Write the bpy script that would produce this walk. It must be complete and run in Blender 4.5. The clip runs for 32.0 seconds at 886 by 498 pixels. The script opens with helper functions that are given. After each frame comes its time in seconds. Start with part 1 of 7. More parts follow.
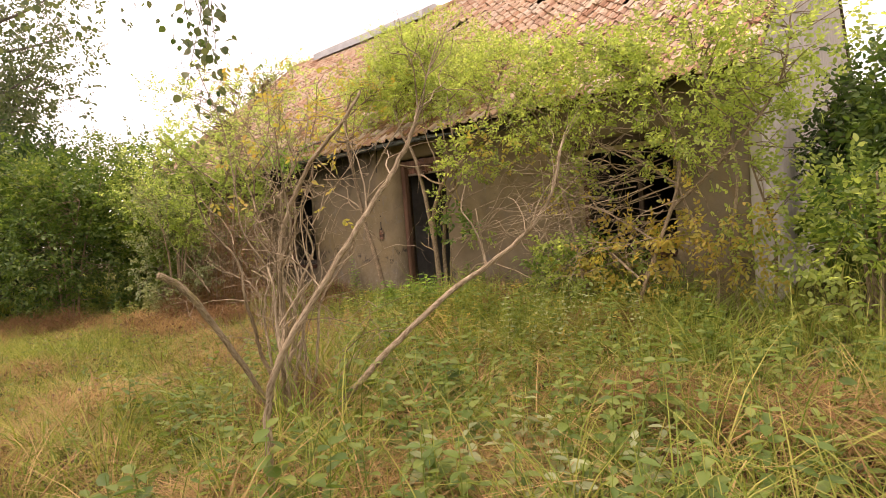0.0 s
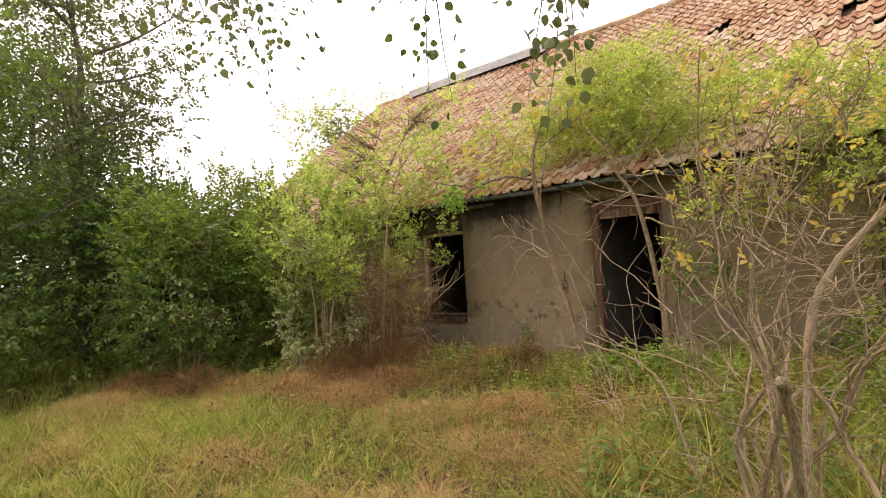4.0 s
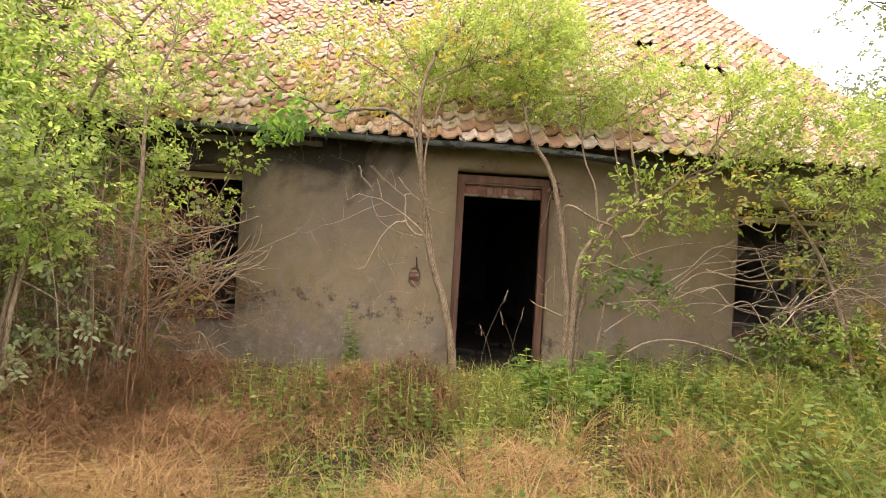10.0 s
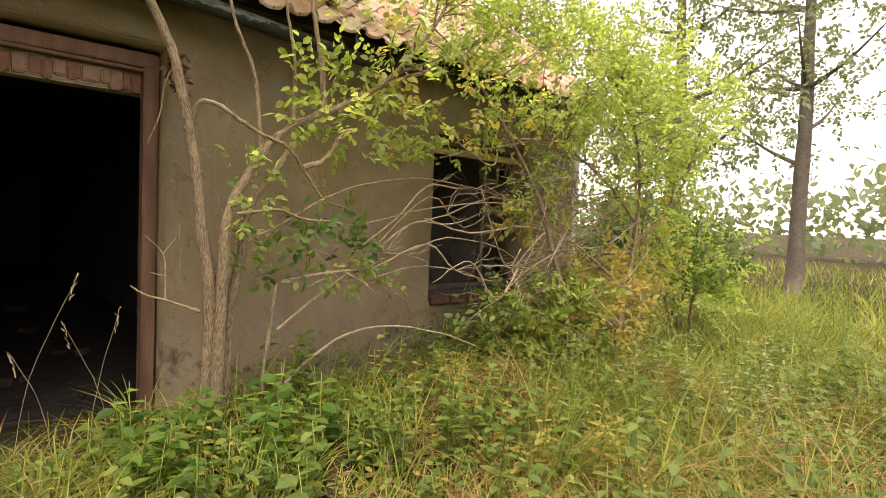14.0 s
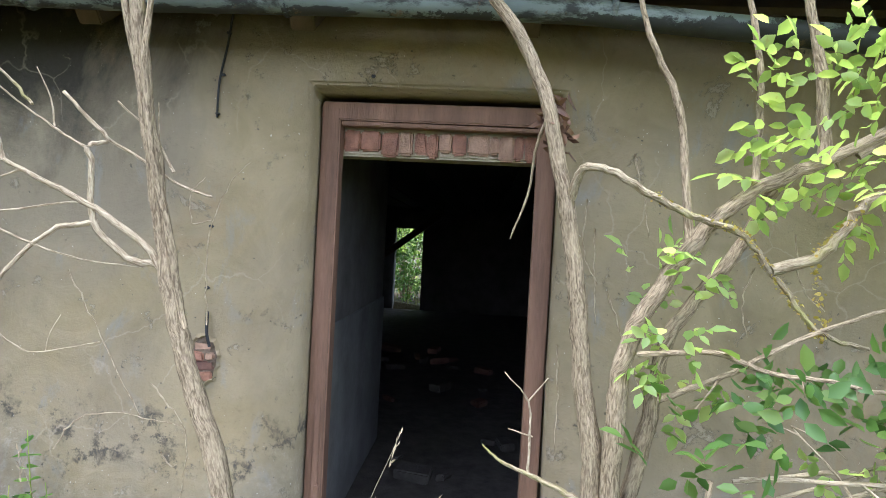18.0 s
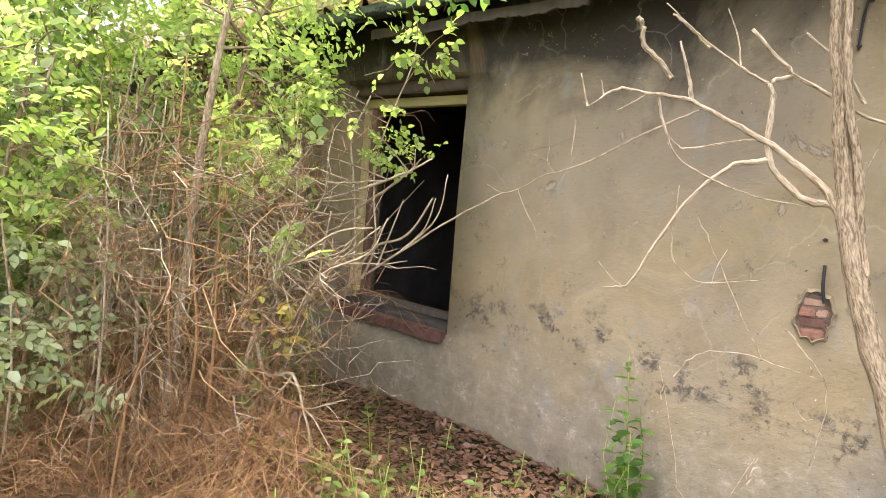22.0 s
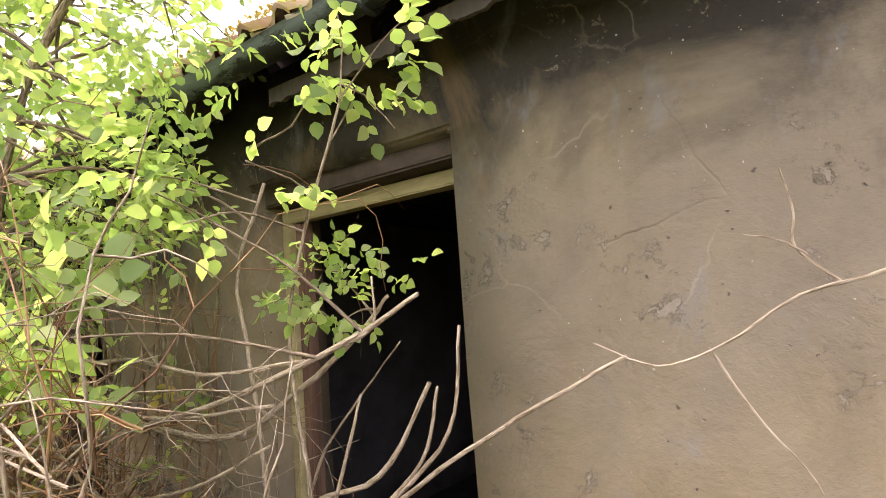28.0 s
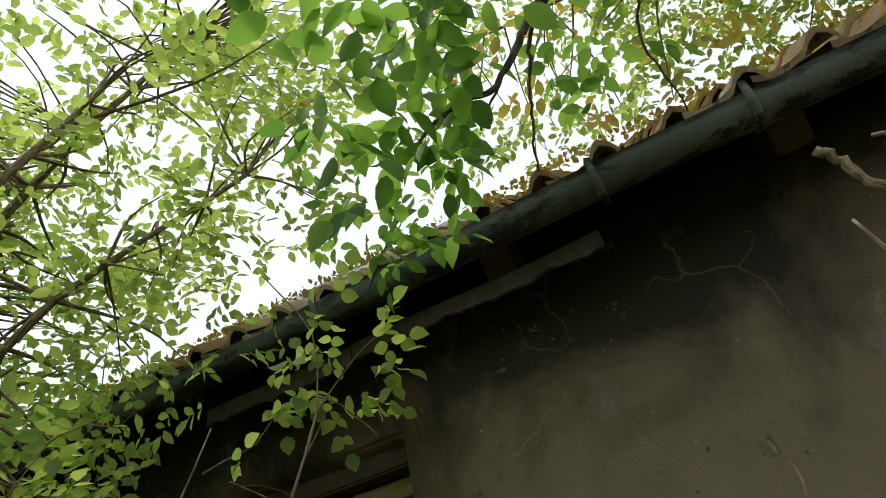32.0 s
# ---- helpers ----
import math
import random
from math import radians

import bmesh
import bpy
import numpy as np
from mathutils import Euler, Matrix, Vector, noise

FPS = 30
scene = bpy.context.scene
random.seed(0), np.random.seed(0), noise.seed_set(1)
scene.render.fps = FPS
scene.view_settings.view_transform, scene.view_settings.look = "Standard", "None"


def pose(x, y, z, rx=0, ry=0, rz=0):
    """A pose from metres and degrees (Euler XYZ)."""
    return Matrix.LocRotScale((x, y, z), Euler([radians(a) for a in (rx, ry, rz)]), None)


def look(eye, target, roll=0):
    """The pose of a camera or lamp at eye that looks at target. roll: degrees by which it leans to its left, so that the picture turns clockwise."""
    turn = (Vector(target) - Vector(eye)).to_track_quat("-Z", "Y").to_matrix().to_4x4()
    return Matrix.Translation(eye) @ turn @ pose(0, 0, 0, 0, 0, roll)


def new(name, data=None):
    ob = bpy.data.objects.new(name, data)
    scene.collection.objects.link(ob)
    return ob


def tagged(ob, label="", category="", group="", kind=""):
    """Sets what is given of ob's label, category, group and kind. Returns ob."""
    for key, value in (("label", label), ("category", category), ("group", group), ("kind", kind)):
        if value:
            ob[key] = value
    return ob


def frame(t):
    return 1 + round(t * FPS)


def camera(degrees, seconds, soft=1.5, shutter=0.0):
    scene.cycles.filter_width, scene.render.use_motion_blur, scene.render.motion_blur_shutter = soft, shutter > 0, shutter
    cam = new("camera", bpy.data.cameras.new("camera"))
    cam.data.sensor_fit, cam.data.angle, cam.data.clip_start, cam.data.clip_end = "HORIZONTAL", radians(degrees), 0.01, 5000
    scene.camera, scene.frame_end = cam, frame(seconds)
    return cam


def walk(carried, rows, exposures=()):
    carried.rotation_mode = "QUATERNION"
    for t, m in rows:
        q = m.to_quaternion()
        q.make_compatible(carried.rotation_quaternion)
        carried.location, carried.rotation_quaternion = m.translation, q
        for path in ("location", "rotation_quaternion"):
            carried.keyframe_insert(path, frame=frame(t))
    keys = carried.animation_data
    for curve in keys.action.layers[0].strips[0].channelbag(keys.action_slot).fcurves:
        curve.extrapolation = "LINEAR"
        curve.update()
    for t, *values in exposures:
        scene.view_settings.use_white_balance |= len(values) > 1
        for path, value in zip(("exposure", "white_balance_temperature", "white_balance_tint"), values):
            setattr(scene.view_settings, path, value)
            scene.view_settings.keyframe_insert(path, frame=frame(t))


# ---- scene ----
# ---- camera and walk ----
cam = camera(76.0, 32.0, 0.45)
PATH = [
    (0.0, 6.041, -6.027, 1.246, 40.56, -2.67, 4.49),
    (0.5, 5.708, -6.063, 1.316, 32.68, -1.54, 4.95),
    (1.0, 5.269, -5.972, 1.266, 41.91, -0.35, 2.91),
    (1.5, 5.017, -5.995, 1.378, 51.42, 1.27, 3.00),
    (2.0, 4.925, -6.364, 1.423, 58.58, 1.17, 3.35),
    (2.5, 4.953, -6.916, 1.732, 52.21, -0.36, 3.87),
    (4.5, 2.908, -6.449, 1.425, 40.89, 2.42, 3.38),
    (5.0, 2.630, -6.198, 1.432, 38.44, 2.39, 3.24),
    (5.5, 2.473, -5.990, 1.387, 31.75, 2.19, 2.29),
    (6.0, 2.404, -5.980, 1.282, 24.40, 1.97, -0.81),
    (6.5, 2.406, -5.973, 1.268, 16.37, 0.99, -4.22),
    (7.0, 2.077, -6.066, 1.261, 11.44, -0.24, -5.93),
    (7.5, 1.510, -5.912, 1.248, 9.11, 3.78, -7.57),
    (8.0, 1.091, -6.187, 1.302, 6.27, 4.31, -7.18),
    (8.5, 0.598, -6.079, 1.360, 2.15, 1.35, -8.59),
    (9.0, 0.194, -5.975, 1.277, -1.94, 1.21, -8.01),
    (9.5, -0.063, -5.729, 1.348, -2.90, 2.00, -5.17),
    (10.0, -0.489, -5.571, 1.411, -3.94, 0.14, -3.44),
    (10.5, -0.440, -5.324, 1.365, -11.94, 1.13, -3.36),
    (11.0, -0.442, -5.174, 1.394, -16.78, -2.70, -5.21),
    (11.5, -0.354, -4.920, 1.417, -21.40, -4.55, -4.63),
    (12.0, -0.357, -4.545, 1.398, -22.44, -2.65, -6.05),
    (12.5, -0.279, -4.236, 1.456, -22.35, -4.85, -6.86),
    (13.0, -0.352, -3.926, 1.480, -34.03, -3.80, -5.74),
    (13.5, -0.154, -3.514, 1.397, -39.66, -3.54, -3.72),
    (14.0, -0.044, -3.249, 1.394, -43.23, -3.25, -2.67),
    (14.5, 0.112, -2.824, 1.332, -42.61, -2.35, -4.07),
    (15.0, 0.243, -2.505, 1.362, -39.34, -2.47, -3.73),
    (15.5, 0.437, -2.206, 1.360, -25.44, 1.29, -4.50),
    (17.5, 0.704, -2.200, 1.657, 0.90, -1.75, -3.83),
    (18.0, 0.679, -2.139, 1.656, 3.82, -0.93, -3.11),
    (18.5, 0.685, -2.083, 1.653, 5.82, -0.44, -2.73),
    (19.0, 0.683, -2.015, 1.474, 5.80, 1.58, -2.03),
    (19.5, 0.689, -1.958, 1.291, 5.55, 1.71, -2.28),
    (20.0, 0.637, -2.017, 1.442, 10.08, -1.71, -2.80),
    (20.5, 0.501, -2.452, 1.570, 23.46, -5.94, -3.77),
    (21.0, 0.118, -2.282, 1.544, 33.27, -5.68, -3.76),
    (21.5, 0.062, -2.485, 1.521, 41.89, -5.42, -3.78),
    (22.0, -0.114, -2.442, 1.467, 40.27, -5.62, -5.00),
    (22.5, -0.333, -2.176, 1.484, 30.66, -5.85, -6.27),
    (23.0, -0.495, -2.036, 1.516, 26.87, -6.27, -6.04),
    (23.5, -0.650, -1.876, 1.498, 23.30, -5.98, -6.51),
    (24.0, -0.805, -1.467, 1.452, 25.61, -6.24, -3.83),
    (24.5, -0.831, -1.383, 1.455, 30.30, -3.15, 3.29),
    (25.0, -1.060, -0.966, 1.547, 41.08, 3.57, -0.92),
    (25.5, -1.084, -1.050, 1.723, 43.15, -0.74, 2.93),
    (27.5, -1.089, -1.395, 1.606, 40.09, -0.16, 3.05),
    (28.0, -1.142, -1.350, 1.577, 36.63, 6.28, 4.38),
    (28.5, -1.134, -1.315, 1.534, 35.40, 21.38, 6.46),
    (29.0, -1.217, -1.440, 1.585, 28.69, 31.03, 9.91),
    (29.5, -1.217, -1.529, 1.664, 26.39, 37.89, 12.98),
    (30.0, -1.270, -1.516, 1.604, 25.16, 40.22, 13.10),
    (30.5, -1.203, -1.440, 1.570, 27.95, 38.62, 11.50),
    (31.0, -1.242, -1.510, 1.595, 25.54, 36.23, 11.12),
    (31.5, -1.223, -1.432, 1.560, 28.18, 38.00, 11.12),
    (32.0, -1.269, -1.489, 1.567, 28.13, 35.76, 11.74),
]
EXPOSURE = [(0.0, 0.35, 8000, 34), (2.5, 0.22, 8000, 31), (5.0, 0.12, 7550, 27), (6.0, 0.3, 7450, 27), (7.0, 0.5, 6950, 29), (8.0, 0.44, 7000, 30), (9.0, 0.68, 6850, 30), (11.0, 0.82, 7050, 30), (12.0, 0.75, 7000, 22), (13.0, 0.64, 7250, 20), (14.0, 0.68, 7600, 27), (15.0, 0.98, 7150, 33), (17.5, 1.68, 5400, 19), (19.0, 1.6, 5150, 15), (20.0, 1.5, 5150, 15), (21.0, 1.76, 5650, 20), (22.0, 1.85, 6200, 25), (23.0, 1.64, 5600, 26), (24.0, 1.66, 5700, 33), (25.0, 1.58, 5650, 28), (25.5, 1.58, 5800, 28), (28.0, 1.78, 6250, 34), (28.5, 1.25, 6500, 8), (29.0, 0.68, 6350, 8), (29.5, -0.5, 6400, 5), (32.0, -0.55, 6500, 5)]
walk(cam, [(r[0], pose(*r[1:4], 90 + r[5], r[6], r[4])) for r in PATH], EXPOSURE)
CLOUD, SUN = 1.45, 2.2

# ---- world and light: bright overcast day ----
world = bpy.data.worlds.new("overcast_sky")
scene.world = world
world.use_nodes = True
wn, wl = world.node_tree.nodes, world.node_tree.links
wn.clear()
sky = wn.new("ShaderNodeTexSky")
sky.sky_type = "NISHITA"
sky.sun_disc = False
sky.sun_elevation, sky.sun_rotation = radians(67), radians(231)
sky_bg = wn.new("ShaderNodeBackground")
sky_bg.inputs["Strength"].default_value = 0.06
wl.new(sky.outputs["Color"], sky_bg.inputs["Color"])
cloud_bg = wn.new("ShaderNodeBackground")
cloud_bg.inputs["Color"].default_value = (0.97, 0.985, 1.0, 1)
cloud_bg.inputs["Strength"].default_value = CLOUD
sky_add = wn.new("ShaderNodeAddShader")
wl.new(sky_bg.outputs[0], sky_add.inputs[0])
wl.new(cloud_bg.outputs[0], sky_add.inputs[1])
w_out = wn.new("ShaderNodeOutputWorld")
wl.new(sky_add.outputs[0], w_out.inputs["Surface"])

sun = new("sun", bpy.data.lights.new("sun", "SUN"))
sun.data.energy, sun.data.angle, sun.data.color = SUN, radians(10), (1.0, 0.94, 0.84)
# the sun stands high in front of the house, behind the walker's left shoulder
sun.matrix_world = look((-5, -4, 15), (0, 0, 0))

# ---- materials ----
class Mat:
    """A node material: chains of noise, ramps and mixes over a Principled surface."""

    def __init__(self, name, rough=0.8, spec=0.3, metal=0.0):
        self.m = bpy.data.materials.new(name)
        self.m.use_nodes = True
        self.n, self.l = self.m.node_tree.nodes, self.m.node_tree.links
        self.p = self.n["Principled BSDF"]
        self.p.inputs["Roughness"].default_value = rough
        self.p.inputs["Specular IOR Level"].default_value = spec
        self.p.inputs["Metallic"].default_value = metal
        self.tc = self.n.new("ShaderNodeTexCoord")

    def cracks(self, scale, warp, width):
        """Thin wandering lines: the edges of a warped cell pattern."""
        nz = self.n.new("ShaderNodeTexNoise")
        nz.inputs["Scale"].default_value, nz.inputs["Detail"].default_value = scale * 2.2, 7
        self.l.new(self.tc.outputs["Object"], nz.inputs["Vector"])
        va = self.n.new("ShaderNodeVectorMath")
        va.operation = "MULTIPLY_ADD"
        self.l.new(nz.outputs["Color"], va.inputs[0])
        va.inputs[1].default_value = (warp, warp, warp)
        self.l.new(self.tc.outputs["Object"], va.inputs[2])
        v = self.n.new("ShaderNodeTexVoronoi")
        v.feature = "DISTANCE_TO_EDGE"
        v.inputs["Scale"].default_value = scale
        self.l.new(va.outputs[0], v.inputs["Vector"])
        return self.ramp(v.outputs["Distance"], (0.0, (1, 1, 1)), (width, (0, 0, 0)))

    def noise(self, scale, detail=4.0, rough=0.6, stretch=None, distort=0.0):
        t = self.n.new("ShaderNodeTexNoise")
        t.inputs["Scale"].default_value, t.inputs["Detail"].default_value = scale, detail
        t.inputs["Roughness"].default_value, t.inputs["Distortion"].default_value = rough, distort
        if stretch:
            mp = self.n.new("ShaderNodeMapping")
            mp.inputs["Scale"].default_value = stretch
            self.l.new(self.tc.outputs["Object"], mp.inputs["Vector"])
            self.l.new(mp.outputs[0], t.inputs["Vector"])
        else:
            self.l.new(self.tc.outputs["Object"], t.inputs["Vector"])
        return t.outputs["Fac"]

    def ramp(self, fac, *stops):
        r = self.n.new("ShaderNodeValToRGB")
        while len(r.color_ramp.elements) < len(stops):
            r.color_ramp.elements.new(0.5)
        for e, (at, c) in zip(r.color_ramp.elements, stops):
            e.position = at
            e.color = (*c, 1) if len(c) == 3 else c
        self.l.new(fac, r.inputs[0])
        return r.outputs[0]

    def mix(self, fac, a, b, mode="MIX"):
        x = self.n.new("ShaderNodeMix")
        x.data_type, x.blend_type = "RGBA", mode
        for sock, val in ((x.inputs[0], fac), (x.inputs[6], a), (x.inputs[7], b)):
            if isinstance(val, (int, float)):
                sock.default_value = val
            elif isinstance(val, tuple):
                sock.default_value = (*val, 1)
            else:
                self.l.new(val, sock)
        return x.outputs[2]

    def math(self, op, a, b=0.0):
        x = self.n.new("ShaderNodeMath")
        x.operation = op
        for sock, val in ((x.inputs[0], a), (x.inputs[1], b)):
            if isinstance(val, (int, float)):
                sock.default_value = val
            else:
                self.l.new(val, sock)
        return x.outputs[0]

    def height(self):
        s = self.n.new("ShaderNodeSeparateXYZ")
        self.l.new(self.tc.outputs["Object"], s.inputs[0])
        return s.outputs["Z"]

    def island(self):
        g = self.n.new("ShaderNodeNewGeometry")
        return g.outputs["Random Per Island"]

    def obrandom(self):
        return self.n.new("ShaderNodeObjectInfo").outputs["Random"]

    def color(self, c):
        if isinstance(c, tuple):
            self.p.inputs["Base Color"].default_value = (*c, 1)
        else:
            self.l.new(c, self.p.inputs["Base Color"])
        return self

    def bump(self, fac, strength=0.4, dist=0.01):
        b = self.n.new("ShaderNodeBump")
        b.inputs["Strength"].default_value, b.inputs["Distance"].default_value = strength, dist
        self.l.new(fac, b.inputs["Height"])
        self.l.new(b.outputs[0], self.p.inputs["Normal"])
        return self

    def translucent(self, c, amount):
        t = self.n.new("ShaderNodeBsdfTranslucent")
        if isinstance(c, tuple):
            t.inputs["Color"].default_value = (*c, 1)
        else:
            self.l.new(c, t.inputs["Color"])
        x = self.n.new("ShaderNodeMixShader")
        x.inputs[0].default_value = amount
        self.l.new(self.p.outputs[0], x.inputs[1])
        self.l.new(t.outputs[0], x.inputs[2])
        self.l.new(x.outputs[0], self.n["Material Output"].inputs["Surface"])
        return self


def leaf_material(name, a, b, c, amount=0.45, rough=0.5, spots=0.0):
    """Leaves in three shades that vary leaf by leaf and in broad patches, and let light through."""
    k = Mat(name, rough, 0.35)
    r = k.island()
    col = k.ramp(r, (0.0, a), (0.5, b), (1.0, c))
    col = k.mix(k.math("MULTIPLY", k.noise(0.9, 2), 0.45), col, b)
    if spots:
        col = k.mix(k.ramp(k.noise(60, 2), (0.62, (0, 0, 0)), (0.7, (spots, spots, spots))), col, (0.25, 0.17, 0.05))
    k.color(col)
    bright = k.mix(1.0, col, (2.3, 2.25, 1.35), "MULTIPLY")
    return k.translucent(bright, amount).m


def plain(name, c, rough=0.7, metal=0.0, vary=0.25, scale=9.0, bump=0.3, stretch=None, spec=0.3):
    k = Mat(name, rough, spec, metal)
    n1 = k.noise(scale, 6, 0.65, stretch)
    dark = tuple(v * (1 - vary) for v in c)
    light = tuple(min(1, v * (1 + vary)) for v in c)
    col = k.ramp(n1, (0.3, dark), (0.7, light))
    n2 = k.noise(scale * 7, 3, 0.6, stretch)
    col = k.mix(k.math("MULTIPLY", n2, 0.25), col, dark)
    k.color(col)
    k.bump(k.math("ADD", n1, k.math("MULTIPLY", n2, 0.5)), bump, 0.008)
    return k.m


def plaster_material():
    """Ochre lime plaster: sooty blotches, rusty and bluish stains, hair cracks, grey flaking base coat below, smoke and
    painted eave shade above.
    """
    k = Mat("old_plaster", 0.92, 0.15)
    fine = k.noise(46, 6, 0.72)
    mid = k.noise(3.1, 7, 0.64, None, 0.7)
    broad = k.noise(0.8, 5, 0.62, None, 0.5)
    col = k.ramp(mid, (0.25, (0.195, 0.150, 0.078)), (0.5, (0.255, 0.20, 0.108)), (0.75, (0.31, 0.25, 0.145)))
    col = k.mix(k.ramp(broad, (0.44, (0, 0, 0)), (0.60, (0.55, 0.55, 0.55))), col, (0.245, 0.205, 0.15))
    soot = k.ramp(k.noise(0.95, 7, 0.68, (1, 1, 0.75), 0.6), (0.47, (0, 0, 0)), (0.70, (0.5, 0.5, 0.5)))
    col = k.mix(soot, col, (0.10, 0.084, 0.06))
    # smoke stain up the wall beside the first window, eave shade painted in
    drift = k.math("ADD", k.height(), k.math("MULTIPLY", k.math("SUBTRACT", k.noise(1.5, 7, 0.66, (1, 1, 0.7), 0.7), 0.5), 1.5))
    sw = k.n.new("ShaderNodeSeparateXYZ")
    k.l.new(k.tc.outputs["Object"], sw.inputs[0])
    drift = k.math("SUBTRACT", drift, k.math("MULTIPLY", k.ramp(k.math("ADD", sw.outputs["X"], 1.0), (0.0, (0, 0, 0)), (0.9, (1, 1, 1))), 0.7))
    smoke_and_shade = k.ramp(k.math("DIVIDE", drift, 3.0), (0.61, (0, 0, 0)), (0.67, (0.45, 0.45, 0.45)), (0.735, (0.96, 0.96, 0.96)))
    col = k.mix(smoke_and_shade, col, (0.026, 0.024, 0.021))
    rust = k.ramp(k.noise(1.9, 6, 0.7, (1, 3, 0.6), 1.2), (0.57, (0, 0, 0)), (0.70, (0.55, 0.55, 0.55)))
    col = k.mix(rust, col, (0.235, 0.155, 0.075))
    blue = k.ramp(k.noise(2.6, 5, 0.66, (2, 1, 1), 0.5), (0.58, (0, 0, 0)), (0.70, (0.42, 0.42, 0.42)))
    col = k.mix(blue, col, (0.21, 0.225, 0.235))
    z = k.height()
    edge = k.math("ADD", z, k.math("MULTIPLY", k.math("SUBTRACT", k.noise(2.0, 8, 0.72, None, 0.25), 0.5), 1.5))
    # the damp grey foot of the wall lies mostly west of the door
    sx = k.n.new("ShaderNodeSeparateXYZ")
    k.l.new(k.tc.outputs["Object"], sx.inputs[0])
    east = k.ramp(k.math("ADD", sx.outputs["X"], -0.3), (0.0, (0, 0, 0)), (1.0, (1, 1, 1)))
    edge = k.math("ADD", edge, k.math("MULTIPLY", east, 0.42))
    low = k.ramp(edge, (0.45, (0.5, 0.5, 0.5)), (0.86, (0, 0, 0)))
    grey = k.ramp(k.noise(9, 9, 0.8, None, 0.2), (0.36, (0.11, 0.098, 0.07)), (0.48, (0.18, 0.16, 0.115)), (0.57, (0.26, 0.235, 0.18)), (0.63, (0.45, 0.42, 0.36)))
    col = k.mix(low, col, grey)
    flake = k.ramp(edge, (0.70, (0, 0, 0)), (0.80, (0.95, 0.95, 0.95)), (0.97, (0, 0, 0)))
    dark_spot = k.ramp(k.noise(6.5, 8, 0.78), (0.50, (0, 0, 0)), (0.56, (1, 1, 1)))
    col = k.mix(k.math("MULTIPLY", flake, dark_spot), col, (0.045, 0.042, 0.036))
    where = k.ramp(k.noise(1.1, 3, 0.6, (1, 1, 1.4)), (0.50, (0, 0, 0)), (0.58, (1, 1, 1)))
    pale = k.math("MULTIPLY", k.cracks(2.3, 0.2, 0.010), where)
    col = k.mix(k.math("MULTIPLY", pale, 0.38), col, (0.40, 0.34, 0.25))
    dark = k.math("MULTIPLY", k.cracks(0.85, 0.22, 0.0018), k.ramp(k.noise(0.7, 3), (0.56, (0, 0, 0)), (0.60, (1, 1, 1))))
    col = k.mix(k.math("MULTIPLY", dark, 0.22), col, (0.09, 0.075, 0.055))
    chips = k.ramp(k.noise(5.5, 8, 0.8, None, 0.3), (0.605, (0, 0, 0)), (0.62, (1, 1, 1)))
    rim = k.ramp(k.noise(5.5, 8, 0.8, None, 0.3), (0.588, (0, 0, 0)), (0.605, (1, 1, 1)), (0.622, (0, 0, 0)))
    col = k.mix(k.math("MULTIPLY", chips, 0.6), col, (0.30, 0.26, 0.19))
    col = k.mix(k.math("MULTIPLY", rim, 0.7), col, (0.10, 0.082, 0.055))
    speck = k.ramp(k.noise(75, 2, 0.5), (0.73, (0, 0, 0)), (0.76, (0.8, 0.8, 0.8)))
    col = k.mix(speck, col, (0.50, 0.45, 0.36))
    pit = k.ramp(k.noise(38, 3, 0.5), (0.70, (0, 0, 0)), (0.74, (0.8, 0.8, 0.8)))
    col = k.mix(pit, col, (0.08, 0.07, 0.055))
    col = k.mix(k.math("MULTIPLY", fine, 0.25), col, (0.14, 0.118, 0.082))
    k.color(col)
    relief = k.math("ADD", k.math("MULTIPLY", mid, 1.2), k.math("ADD", k.math("MULTIPLY", fine, 0.35), k.math("MULTIPLY", low, -0.5)))
    relief = k.math("SUBTRACT", relief, k.math("ADD", k.math("MULTIPLY", dark, 0.25), k.math("MULTIPLY", pit, 0.4)))
    relief = k.math("SUBTRACT", relief, k.math("MULTIPLY", chips, 0.25))
    k.bump(relief, 0.85, 0.013)
    return k.m


def bark_material(name, a, b, moss=0.0):
    k = Mat(name, 0.9, 0.2)
    grain = k.n.new("ShaderNodeAttribute")
    grain.attribute_name = "grain"
    along = k.n.new("ShaderNodeMapping")
    along.inputs["Scale"].default_value = (1, 1, 0.2)
    k.l.new(grain.outputs["Vector"], along.inputs["Vector"])
    tex = k.n.new("ShaderNodeTexNoise")
    tex.inputs["Scale"].default_value, tex.inputs["Detail"].default_value, tex.inputs["Distortion"].default_value = 170, 7, 0.7
    k.l.new(along.outputs[0], tex.inputs["Vector"])
    ridge = tex.outputs["Fac"]
    col = k.ramp(ridge, (0.38, a), (0.60, b))
    patch = k.noise(7, 4, 0.65)
    col = k.mix(k.ramp(patch, (0.5, (0, 0, 0)), (0.7, (0.5, 0.5, 0.5))), col, tuple(v * 1.35 for v in b))
    if moss:
        col = k.mix(k.ramp(k.noise(5, 5, 0.7), (0.5, (0, 0, 0)), (0.66, (moss, moss, moss))), col, (0.26, 0.25, 0.06))
    k.color(col)
    return k.bump(ridge, 1.0, 0.010).m


